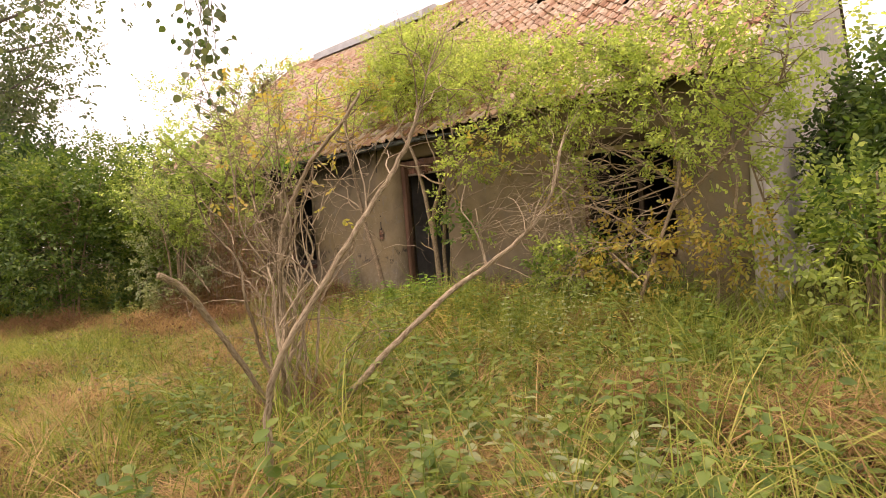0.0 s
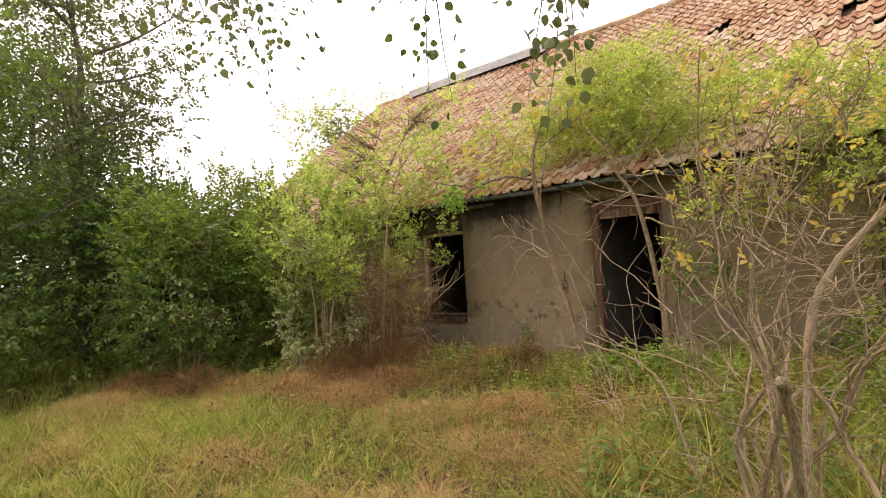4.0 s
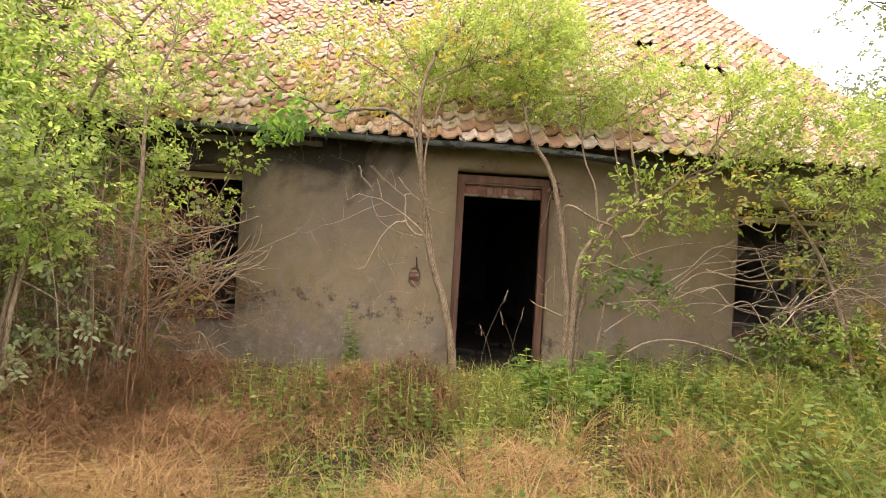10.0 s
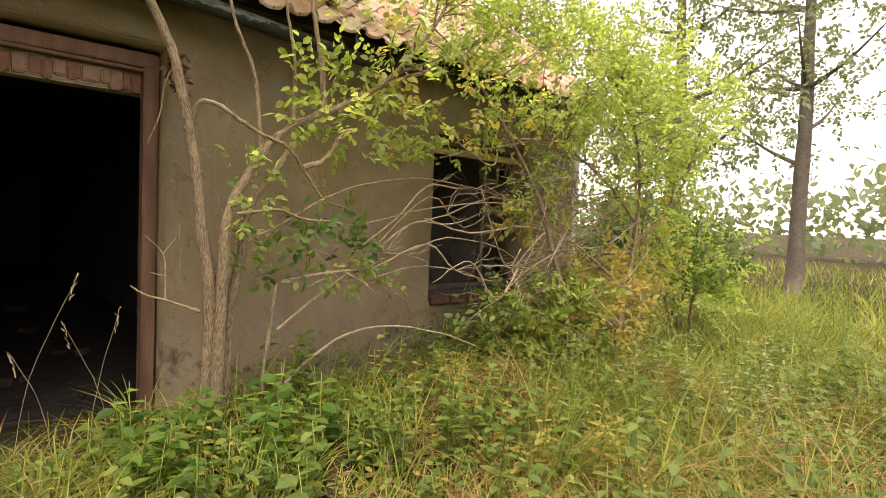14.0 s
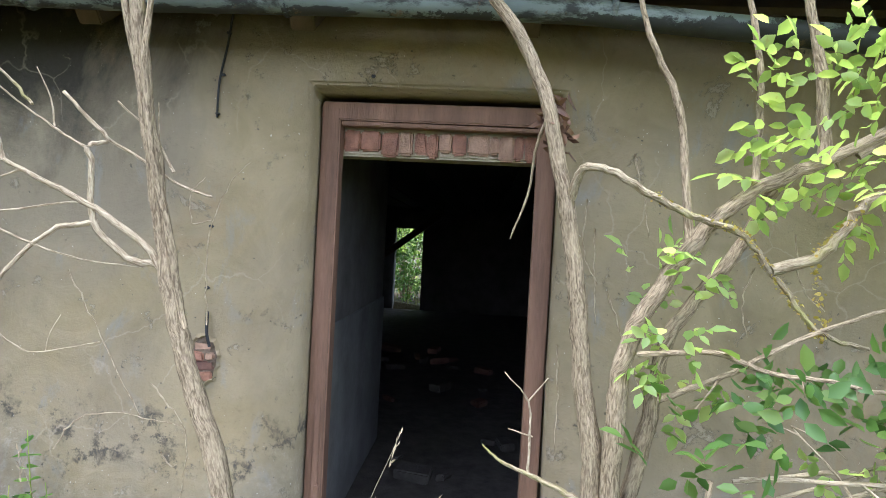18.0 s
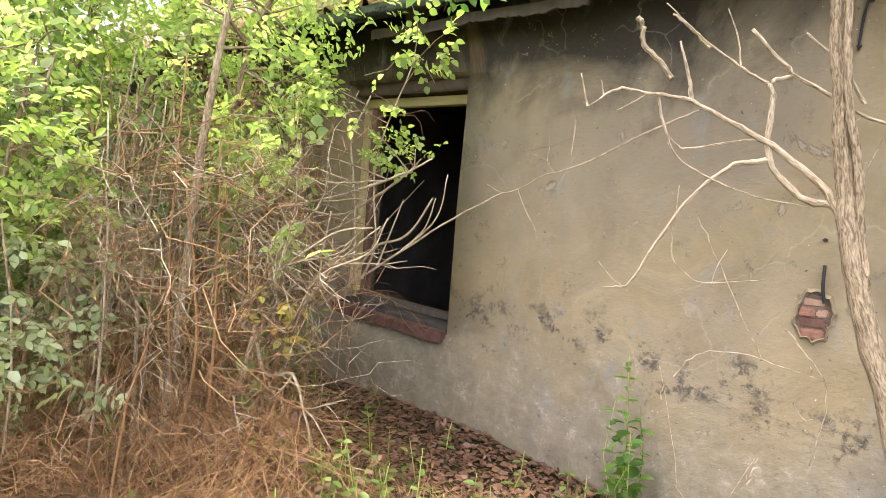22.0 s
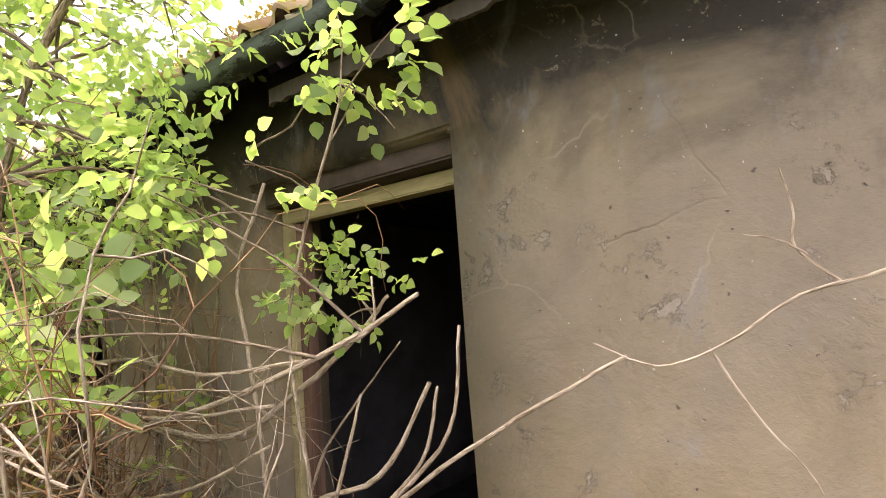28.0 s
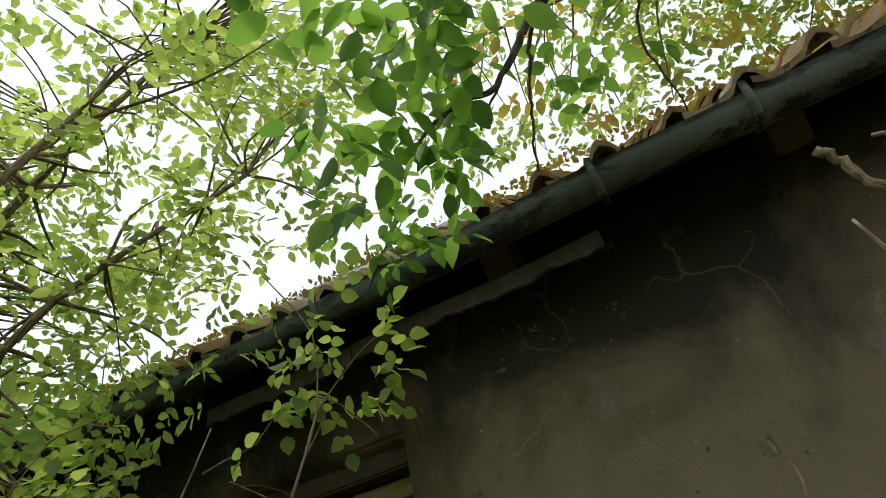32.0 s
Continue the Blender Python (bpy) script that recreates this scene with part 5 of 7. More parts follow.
# crowns hanging over the eave above the first window
plant("elder_shrub", "leafy elder bush reaching over the eave beside the window", "shrub", [
    ([(-2.55, -1.35, 0.1), (-2.5, -1.3, 0.9), (-2.45, -1.25, 1.7), (-2.5, -1.1, 2.4), (-2.4, -0.9, 3.0)], 0.026, 0.008, M_BARK),
    ([(-2.75, -1.0, 0.1), (-2.8, -1.0, 0.9), (-2.9, -0.9, 1.7), (-2.7, -0.8, 2.4), (-2.2, -0.5, 2.9)], 0.022, 0.007, M_BARK),
    ([(-3.05, -0.9, 0.1), (-3.1, -0.8, 0.9), (-3.3, -0.8, 1.8), (-3.4, -0.8, 2.6)], 0.02, 0.007, M_BARK),
    ([(-3.35, -0.35, 0.1), (-3.32, -0.3, 0.8), (-3.30, -0.25, 1.4), (-3.25, -0.3, 1.9)], 0.014, 0.006, M_BARK),
    ([(-3.1, -0.5, 0.28), (-2.75, -0.5, 0.64), (-2.45, -0.5, 0.88), (-2.01, -0.5, 1.16), (-1.69, -0.5, 1.36), (-1.44, -0.5, 1.49)], 0.009, 0.003, M_DEADWOOD),
    ([(-2.34, -0.5, 0.95), (-2.30, -0.52, 1.2), (-2.33, -0.53, 1.48), (-2.37, -0.53, 1.70), (-2.25, -0.53, 1.91)], 0.008, 0.004, M_DEADWOOD),
    ([(-2.25, -0.5, 1.0), (-2.15, -0.52, 1.2), (-2.18, -0.53, 1.60), (-1.98, -0.53, 2.04)], 0.007, 0.003, M_DEADWOOD),
    ([(-2.35, -0.5, 0.94), (-2.2, -0.48, 1.16), (-1.99, -0.47, 1.25), (-1.85, -0.46, 1.44)], 0.008, 0.005, M_DEADWOOD),
    ([(-2.01, -0.5, 1.16), (-1.85, -0.5, 1.3), (-1.80, -0.5, 1.44)], 0.005, 0.003, M_DEADWOOD),
    ([(-1.95, -0.5, 1.2), (-1.78, -0.5, 1.36), (-1.74, -0.5, 1.55)], 0.005, 0.003, M_DEADWOOD),
    ([(-2.15, -0.5, 1.07), (-2.05, -0.5, 1.3), (-2.0, -0.5, 1.42)], 0.005, 0.003, M_DEADWOOD),
    ([(-3.52, -0.6, 1.46), (-2.81, -0.6, 1.51), (-2.42, -0.6, 1.47), (-2.05, -0.6, 1.50)], 0.009, 0.004, M_DEADWOOD),
    ([(-3.24, -0.6, 1.43), (-2.69, -0.6, 1.36), (-2.15, -0.6, 1.41)], 0.007, 0.004, M_DEADWOOD),
    ([(-3.3, -0.7, 1.0), (-2.9, -0.65, 1.12), (-2.5, -0.6, 1.2), (-2.2, -0.58, 1.32)], 0.007, 0.003, M_DEADWOOD),
    ([(-3.2, -0.75, 0.95), (-2.85, -0.7, 1.2), (-2.6, -0.68, 1.05), (-2.45, -0.66, 0.85)], 0.006, 0.003, M_DEADWOOD),
    ([(-3.4, -0.8, 1.25), (-3.0, -0.75, 1.32), (-2.7, -0.7, 1.18), (-2.5, -0.7, 1.3)], 0.007, 0.003, M_DEADWOOD),
    ([(-3.74, -0.6, 1.12), (-3.04, -0.6, 1.27), (-2.39, -0.6, 1.40), (-1.94, -0.6, 1.53), (-1.75, -0.6, 1.61)], 0.011, 0.004, M_DEADWOOD),
    ([(-1.94, -0.6, 1.53), (-1.86, -0.6, 1.56), (-1.855, -0.6, 1.65)], 0.004, 0.002, M_DEADWOOD),
    ([(-2.30, -0.4, 1.15), (-2.23, -0.4, 1.27), (-2.11, -0.4, 1.39), (-1.97, -0.4, 1.52)], 0.005, 0.002, M_BARK),
    ([(-3.28, -0.12, 0.2), (-3.28, -0.12, 1.0), (-3.30, -0.12, 1.54), (-3.38, -0.14, 2.0), (-3.4, -0.2, 2.4)], 0.009, 0.005, M_BARK),
    ([(-3.15, -0.12, 0.2), (-3.12, -0.12, 1.02), (-3.20, -0.12, 1.46), (-3.10, -0.13, 1.75), (-3.15, -0.2, 2.3)], 0.008, 0.004, M_BARK),
    ([(-2.84, -0.12, 0.2), (-2.80, -0.12, 1.07), (-2.80, -0.12, 1.36), (-2.86, -0.12, 1.62)], 0.005, 0.002, M_BARK),
    ([(-2.9, -0.6, 1.35), (-2.5, -0.5, 1.30), (-2.25, -0.45, 1.42), (-2.05, -0.42, 1.56), (-1.98, -0.42, 1.62)], 0.011, 0.004, M_DEADWOOD),
], [
    (N_, (-2.95, -1.15, 2.4), (0.75, 0.45, 0.5), 230, 0.042, LEAF, 3),
    (N_, (-2.6, -0.6, 3.05), (0.9, 0.5, 0.5), 300, 0.048, LEAF, 3),
    (N_, (-2.14, -0.47, 1.66), (0.25, 0.09, 0.10), 52, 0.034, ROUND_LEAF * 0.8, 2),
    (N_, (-1.90, -0.52, 2.14), (0.18, 0.10, 0.10), 16, 0.05, ROUND_LEAF * 0.72, 2),
    (N_, (-2.02, -0.78, 1.82), (0.18, 0.10, 0.07), 10, 0.045, ROUND_LEAF * 0.7, 2),
    (N_, (-2.25, -0.95, 1.60), (0.12, 0.10, 0.12), 12, 0.065, ROUND_LEAF * 0.8, 2),
    (G_, (-2.85, -0.5, 0.55), (0.22, 0.16, 0.32), 60, 0.05, LEAF, 2),
    (N_, (-3.35, -0.9, 2.05), (0.55, 0.45, 0.5), 380, 0.04, LEAF, 3),
    (N_, (-2.8, -0.75, 2.0), (0.40, 0.28, 0.35), 140, 0.04, LEAF, 3),
    (N_, (-2.5, -0.62, 2.42), (0.42, 0.22, 0.26), 90, 0.038, LEAF, 3),
    (G_, (-2.9, -1.15, 1.5), (0.35, 0.3, 0.4), 40, 0.06, LEAF, 2),
], 190, 11)

# dry brown climber standing before the first window
dry = thing("dry_vine_thicket", "thicket of dry red-brown vine stalks before the window", "dead shrub")
rd = random.Random(21)
for k in range(26):
    x, y = -2.62 + rd.gauss(0, 0.30), -1.22 + rd.gauss(0, 0.26)
    h = rd.uniform(1.1, 2.0)
    me, _ = stem([(x, y, 0.08), (x + rd.gauss(0, 0.06), y + rd.gauss(0, 0.06), h * 0.5), (x + rd.gauss(0, 0.13), y + rd.gauss(0, 0.12), h)], rd.uniform(0.005, 0.013), 0.003, rd)
    part("stalk", me, M_DEADWOOD if k % 2 else M_DRYVINE, dry)
heap_twigs = (Tubes(4), Tubes(4))
for k in range(380):
    a = rd.uniform(0, 6.28)
    r = 0.70 * math.sqrt(rd.random())
    p = (-2.60 + r * math.cos(a), -1.22 + 0.85 * r * math.sin(a), 0.08 + 1.6 * rd.random() ** 1.2)
    bare_twigs(rd, heap_twigs[0 if k % 4 else 1], p, (rd.gauss(0, 0.7), rd.gauss(0, 0.7), rd.uniform(-0.9, 0.7)), rd.uniform(0.25, 0.6), 0.0028, 2, 0.4, 3)
fine_twigs(heap_twigs[0], M_DRYVINE, dry)
fine_twigs(heap_twigs[1], M_DEADWOOD, dry)
rsd = np.random.RandomState(22)
n = 5200
a, r = rsd.uniform(0, 6.283, n), 0.78 * np.sqrt(rsd.random_sample(n))
xy = np.c_[-2.72 + r * np.cos(a), -1.28 + 0.8 * r * np.sin(a)]
DRY_STRAW = (xy, ground_z(xy[:, 0], xy[:, 1]) + 0.75 * np.clip(1 - (r / 0.8) ** 2, 0, 1) * rsd.random_sample(n) ** 1.2, rsd)

p = cloud(rsd, (-2.45, -1.05, 1.55), (0.28, 0.16, 0.22), 60)
v, q = sprigs(rsd, p, rsd.normal(size=p.shape), 0.05, 2)
part("foliage", mesh_quads("foliage", v, q), M_LEAF_FRESH, dry, "spray of lime-green leaves")
curtain = thing("vine_curtain", "tangle of dry vine stems and green shoots against the crumbling wall", "climber")
rc, rsc = random.Random(23), np.random.RandomState(23)
for k in range(74):
    x, y = rc.uniform(-4.7, -3.12), -0.10 - 0.75 * rc.random() ** 1.5
    h = rc.uniform(1.2, 2.45)
    me, _ = stem([(x, y, 0.05), (x + rc.gauss(0, 0.05), y + rc.gauss(0, 0.04), h * 0.35), (x + rc.gauss(0, 0.10), y + rc.gauss(0, 0.06), h * 0.7), (x + rc.gauss(0, 0.16), y + rc.gauss(0, 0.08), h)], rc.uniform(0.003, 0.009), 0.002, rc)
    part("stalk", me, (M_DEADWOOD, M_DRYVINE, M_BARK)[k % 3], curtain)
curtain_twigs = (Tubes(4), Tubes(4))
for k in range(60):
    bare_twigs(rc, curtain_twigs[k % 2], (rc.uniform(-4.6, -2.95), -0.12 - 0.7 * rc.random(), rc.uniform(0.3, 2.0)), (rc.gauss(0, 1), rc.gauss(0, 0.5), rc.gauss(0, 0.5)), rc.uniform(0.3, 0.7), 0.0035, 1, 0.3, 3)
fine_twigs(curtain_twigs[0], M_DRYVINE, curtain)
fine_twigs(curtain_twigs[1], M_DEADWOOD, curtain)
for mat, n, leaf in ((M_LEAF_FRESH, 230, 0.048), (M_LEAF_YELLOW, 26, 0.045), (M_LITTER, 60, 0.045)):
    p = np.c_[rsc.uniform(-4.7, -3.0, n), -0.15 - 0.75 * rsc.random_sample(n), 0.2 + 2.1 * rsc.random_sample(n)]
    v, q = sprigs(rsc, p, rsc.normal(size=p.shape), leaf, 2)
    part("foliage", mesh_quads("foliage", v, q), mat, curtain)

# pale bare branches reaching out over the dry vines
spread = thing("bare_branch_tangle", "pale crooked branches with few leaves tangled before the window", "dead shrub")
rb2 = random.Random(37)
def crooked(a, b, sag, r, owner):
    """One pale crooked branch from a to b with a few forked side twigs."""
    a, b = Vector(a), Vector(b)
    pts = [a.lerp(b, s) + Vector((rb2.gauss(0, 0.05), rb2.gauss(0, 0.025), rb2.gauss(0, 0.06) - sag * math.sin(math.pi * s))) for s in (0.2, 0.4, 0.6, 0.8)]
    me, path = stem([a, *pts, b], r, r * 0.4, rb2, 4, 0.003, 6)
    arm = part("branch", me, M_DEADWOOD, owner)
    t = Tubes(4)
    for j in range(3):
        o = pts[rb2.randint(0, 3)]
        bare_twigs(rb2, t, o, (b - a).normalized() + Vector((rb2.gauss(0, 0.6), rb2.gauss(0, 0.4), rb2.gauss(0.2, 0.6))), rb2.uniform(0.15, 0.34), r * 0.55, 1, 0.22, 2)
    fine_twigs(t, M_DEADWOOD, arm)


for k in range(11):
    crooked((-2.30 + rb2.gauss(0, 0.16), -1.06 + rb2.gauss(0, 0.03), 0.82 + rb2.gauss(0, 0.10)),
            (rb2.uniform(-2.0, -1.42), rb2.uniform(-1.12, -1.02), rb2.uniform(1.10, 1.52)), rb2.uniform(-0.04, 0.12), rb2.uniform(0.0045, 0.008), spread)
for k in range(14):
    crooked((rb2.uniform(-3.2, -2.7), rb2.uniform(-1.2, -1.02), rb2.uniform(0.95, 1.52)),
            (rb2.uniform(-2.3, -1.7), rb2.uniform(-1.15, -1.02), rb2.uniform(0.95, 1.54)), rb2.uniform(-0.08, 0.12), rb2.uniform(0.004, 0.0065), spread)
for k in range(18):
    crooked((rb2.uniform(-3.6, -2.9), rb2.uniform(-1.7, -1.2), rb2.uniform(0.5, 1.5)),
            (rb2.uniform(-2.9, -2.2), rb2.uniform(-1.6, -1.1), rb2.uniform(0.6, 1.75)), rb2.uniform(-0.1, 0.15), rb2.uniform(0.004, 0.008), spread)
crooked((-2.30, -1.05, 0.74), (-1.72, -1.08, 0.22), -0.05, 0.009, spread)
east_spread = thing("bare_branch_tangle", "thin crooked elder branches with yellowing leaves before the window", "shrub")
part("stem", stem([(1.30, -0.42, 0.05), (1.33, -0.44, 0.5), (1.38, -0.46, 1.0)], 0.014, 0.009, rb2)[0], M_BARK, east_spread)
for k in range(7):
    s = rb2.uniform(0.0, 0.5)
    crooked((1.38 + s, -0.46 - 0.1 * s, 0.95 + 0.35 * s + rb2.gauss(0, 0.10)),
            (rb2.uniform(2.4, 3.9), rb2.uniform(-0.85, -0.55), rb2.uniform(0.95, 1.75)), rb2.uniform(-0.22, 0.08), rb2.uniform(0.004, 0.0085), east_spread)
for k in range(10):
    crooked((rb2.uniform(3.8, 4.5), rb2.uniform(-0.85, -0.6), rb2.uniform(1.0, 1.9)),
            (rb2.uniform(2.5, 3.1), rb2.uniform(-0.75, -0.5), rb2.uniform(0.8, 1.9)), rb2.uniform(-0.1, 0.15), rb2.uniform(0.004, 0.007), east_spread)
rse = np.random.RandomState(40)
for mat, c, s, n in ((M_LEAF_ELDER, (3.25, -0.72, 1.55), (0.5, 0.12, 0.26), 70), (M_LEAF_YELLOW, (3.3, -0.75, 1.45), (0.45, 0.12, 0.2), 26), (M_LEAF_FRESH, (1.85, -0.55, 1.05), (0.28, 0.08, 0.12), 18), (M_LEAF_ELDER, (2.5, -0.6, 1.9), (0.6, 0.15, 0.18), 40), (M_LEAF_YELLOW, (3.35, -0.8, 0.72), (0.45, 0.12, 0.12), 22)):
    p = cloud(rse, c, s, n)
    v, q = sprigs(rse, p, rse.normal(size=p.shape), 0.048, 2)
    part("foliage", mesh_quads("foliage", v, q), mat, east_spread)
part("stem", stem([(-2.5, -1.06, 0.05), (-2.42, -1.06, 0.45), (-2.30, -1.06, 0.82)], 0.016, 0.011, rb2)[0], M_DEADWOOD, spread)
rsb = np.random.RandomState(39)
for mat, c, s, n in ((M_LEAF_FRESH, (-1.95, -1.08, 1.22), (0.20, 0.06, 0.14), 9), (M_LEAF_FRESH, (-2.6, -1.0, 1.58), (0.35, 0.10, 0.10), 26), (M_LEAF_YELLOW, (-2.1, -1.08, 0.9), (0.25, 0.06, 0.12), 8), (M_LEAF_FRESH, (-2.75, -1.05, 1.2), (0.3, 0.10, 0.2), 12)):
    p = cloud(rsb, c, s, n)
    v, q = sprigs(rsb, p, rsb.normal(size=p.shape) + np.array([0.3, -0.3, -0.4]), 0.055, 2)
    part("foliage", mesh_quads("foliage", v, q), mat, spread)
bind = thing("bindweed", "green bindweed with heart-shaped leaves climbing the dry vines", "climber")
vine = [(-2.62, -1.1, 1.38), (-2.54, -1.1, 1.22), (-2.60, -1.1, 1.06), (-2.52, -1.1, 0.9), (-2.66, -1.1, 0.72)]
part("stem", stem([(vine[-1][0], vine[-1][1], 0.1), *vine[::-1]], 0.0025, 0.0015, rb2, 5, 0.004, 6)[0], M_GRASS, bind)
rsv = np.random.RandomState(38)
vine += [(-2.95, -1.2, 1.55), (-2.9, -1.2, 1.4), (-2.93, -1.2, 1.22), (-2.85, -1.2, 1.05), (-2.38, -1.05, 0.62), (-2.34, -1.05, 0.48), (-2.42, -1.05, 0.35), (-2.2, -1.0, 0.3)]
for p in vine:
    for _ in range(3):
        o = np.array([p]) + rsv.normal(scale=0.03, size=(1, 3))
        v, q = leaves_at(rsv, o, rsv.normal(scale=0.4, size=(1, 3)) + np.array([0.3, -0.3, -0.7]), np.array([[0.5, -0.8, 0.4]]) + rsv.normal(scale=0.2, size=(1, 3)), np.array([0.075]), ROUND_LEAF)
        part("leaf", mesh_quads("leaf", v, q), M_LEAF_HERB, bind)

# dead thicket with two leaning poles in the meadow
dead = thing("dead_thicket", "thicket of bleached dead elder stems standing in the meadow", "dead shrub")
rq = random.Random(31)
for k in range(15):
    x, y = 2.86 + rq.gauss(0, 0.11), -3.95 + rq.gauss(0, 0.09)
    h = rq.uniform(1.3, 2.3)
    lx, ly = rq.gauss(0.10, 0.30), rq.gauss(0, 0.24)
    way = [(x + u ** 1.3 * lx + rq.gauss(0, 0.055 * min(1, 4 * u)), y + u ** 1.3 * ly + rq.gauss(0, 0.04 * min(1, 4 * u)), h * u) for u in (0, 0.15, 0.3, 0.43, 0.56, 0.7, 0.84, 1)]
    part("stem", stem(way, rq.uniform(0.007, 0.018), 0.003, rq)[0], M_DEADWOOD if k % 4 else M_BARK, dead)
dead_twigs = (Tubes(4), Tubes(4), Tubes(4))
for k in range(84):
    x, y = 2.88 + rq.gauss(0, 0.20), -3.95 + rq.gauss(0, 0.16)
    bare_twigs(rq, dead_twigs[k % 3], (x, y, rq.uniform(0.2, 1.9)), (rq.gauss(0, 0.8), rq.gauss(0, 0.5), 0.7), rq.uniform(0.3, 0.65), 0.0038, 2, 0.34, 2)
for t, mat in zip(dead_twigs, (M_DEADWOOD, M_BARK, M_DEADWOOD)):
    fine_twigs(t, mat, dead)
rs5 = np.random.RandomState(5)
p = cloud(rs5, (2.9, -3.9, 1.8), (0.5, 0.35, 0.6), 60)
v, q = sprigs(rs5, p, rs5.normal(size=p.shape), 0.04, 2)
part("foliage", mesh_quads("foliage", v, q), Y_, dead)
part("stem", stem([(2.95, -4.05, 0.0), (2.98, -4.05, 0.6), (3.02, -4.05, 1.1), (3.1, -4.03, 1.36), (3.35, -4.0, 1.66), (3.6, -3.95, 1.85), (3.7, -3.9, 2.0)], 0.022, 0.008, rq)[0], M_DEADWOOD, dead)
log = thing("broken_limb", "grey broken limb sticking out of the dead thicket", "branch")
part("limb", stem([(3.0, -4.1, 0.0), (3.02, -4.35, 0.5), (3.05, -4.6, 0.9), (3.06, -4.70, 1.03), (3.07, -4.80, 1.09)], 0.016, 0.019, rq)[0], M_BARK_MOSS, log)
for pts, r0, extra in (
        ([(4.02, -4.85, 0.0), (3.99, -4.82, 0.3), (3.98, -4.8, 0.55), (4.08, -4.78, 0.77), (4.2, -4.65, 1.02), (4.34, -4.5, 1.31), (4.42, -4.43, 1.45), (4.5, -4.38, 1.60), (4.53, -4.36, 1.7)], 0.018, (4.08, -4.78, 0.78)),
        ([(3.25, -4.1, 0.05), (3.42, -3.98, 0.26), (3.7, -3.75, 0.6), (3.95, -3.5, 0.87), (4.10, -3.36, 0.99), (4.28, -3.25, 1.15), (4.42, -3.18, 1.35), (4.48, -3.15, 1.6)], 0.022, (4.08, -3.38, 0.98))):
    pole = thing("dead_branch", "long bleached dead branch leaning over the grass", "branch", "leaning dead branches")
    part("limb", stem(pts, r0, 0.008, rq)[0], M_DEADWOOD, pole)
    t = Tubes(4)
    for k in range(10):
        b = Vector(pts[rq.randint(4, len(pts) - 1)])
        if k:
            bare_twigs(rq, t, b, (rq.gauss(0, 0.5), rq.gauss(0, 0.4), 0.9), rq.uniform(0.2, 0.5), 0.004, 1, 0.25, 2)
        else:
            bare_twigs(rq, t, extra, (-0.2, 0.05, 1), 0.35, 0.009, 1, 0.12, 2)
    fine_twigs(t, M_DEADWOOD, pole)
low = thing("dead_branch", "low yellow-lichened dead branch arching over the grass", "branch", "leaning dead branches")
part("limb", stem([(2.55, -3.8, 0.1), (2.39, -3.7, 0.50), (2.26, -3.6, 0.76), (2.08, -3.55, 0.89), (1.75, -3.5, 0.97)], 0.011, 0.006, rq)[0], M_BARK_MOSS, low)
t = Tubes(4)
for k in range(9):
    bare_twigs(rq, t, (rq.uniform(1.95, 2.5), -3.6, rq.uniform(0.5, 0.9)), (rq.gauss(-0.3, 0.4), rq.gauss(0, 0.3), 0.8), rq.uniform(0.25, 0.5), 0.004, 2, 0.25, 2)
fine_twigs(t, M_DEADWOOD, low)


def bush(name, label, x, y, r, h, mat, mat2, n, seed, leaf=0.06, shape=LEAF):
    rng = random.Random(seed)
    z0 = float(ground_z(x, y)) - 0.05
    stems = []
    for k in range(6):
        a, l = rng.uniform(0, 6.28), rng.uniform(0.3, 0.75) * r
        stems.append(([(x + 0.1 * math.cos(a), y + 0.1 * math.sin(a), z0), (x + 0.4 * l * math.cos(a), y + 0.4 * l * math.sin(a), h * 0.4), (x + l * math.cos(a), y + l * math.sin(a), h * rng.uniform(0.7, 0.92))], 0.024, 0.006, M_BARK))
    fol = [(mat, (x, y, h * 0.52), (r, r, h * 0.46), int(n * 0.8), leaf * 1.15, shape, 3)]
    for k in range(3):
        a = rng.uniform(0, 6.28)
        fol.append((mat2, (x + 0.5 * r * math.cos(a), y + 0.5 * r * math.sin(a), h * rng.uniform(0.65, 0.9)), (r * 0.5, r * 0.5, h * 0.22), n // 6, leaf, shape, 3))
    return plant(name, label, "bush", stems, fol, n // 12, seed, "bushes round the cottage")


bush("bush", "dense green bush growing along the cottage wall", -3.9, -1.75, 0.85, 2.9, M_LEAF_HERB, N_, 1250, 41, 0.05)
bush("bush", "dense green bush growing along the cottage wall", -5.3, -1.6, 1.0, 3.1, G_, M_LEAF_HERB, 1700, 42)
bush("bush", "tall dense green bush by the cottage", -4.9, -3.0, 1.0, 2.8, G_, M_LEAF_HERB, 1500, 43, 0.06)
bush("bush", "dense dark green bush at the end of the cottage", -7.4, -2.6, 1.5, 3.6, D_, G_, 1900, 44, 0.075)
bush("bush", "small bush with pale grey-green leaves by the meadow", -2.95, -2.05, 0.55, 2.2, M_LEAF_PALE, N_, 820, 45, 0.042)
bush("bush", "dark green bush beside the gable wall", 5.75, 1.5, 0.75, 2.55, G_, D_, 1300, 46, 0.07)
bush("bush", "dark green bush beside the gable wall", 8.6, 1.2, 1.0, 1.9, G_, F_, 900, 47, 0.07)
bush("bush", "small olive green bush at the corner of the house", 5.75, -0.75, 0.55, 1.5, E_, G_, 520, 48, 0.05)
bush("bush", "green bush in the garden behind the house", -1.1, 11.5, 1.3, 2.6, G_, E_, 700, 49, 0.10)
bush("bush", "broad dark green bush at the edge of the meadow", -9.6, -8.6, 2.1, 4.4, D_, G_, 1900, 51, 0.10)
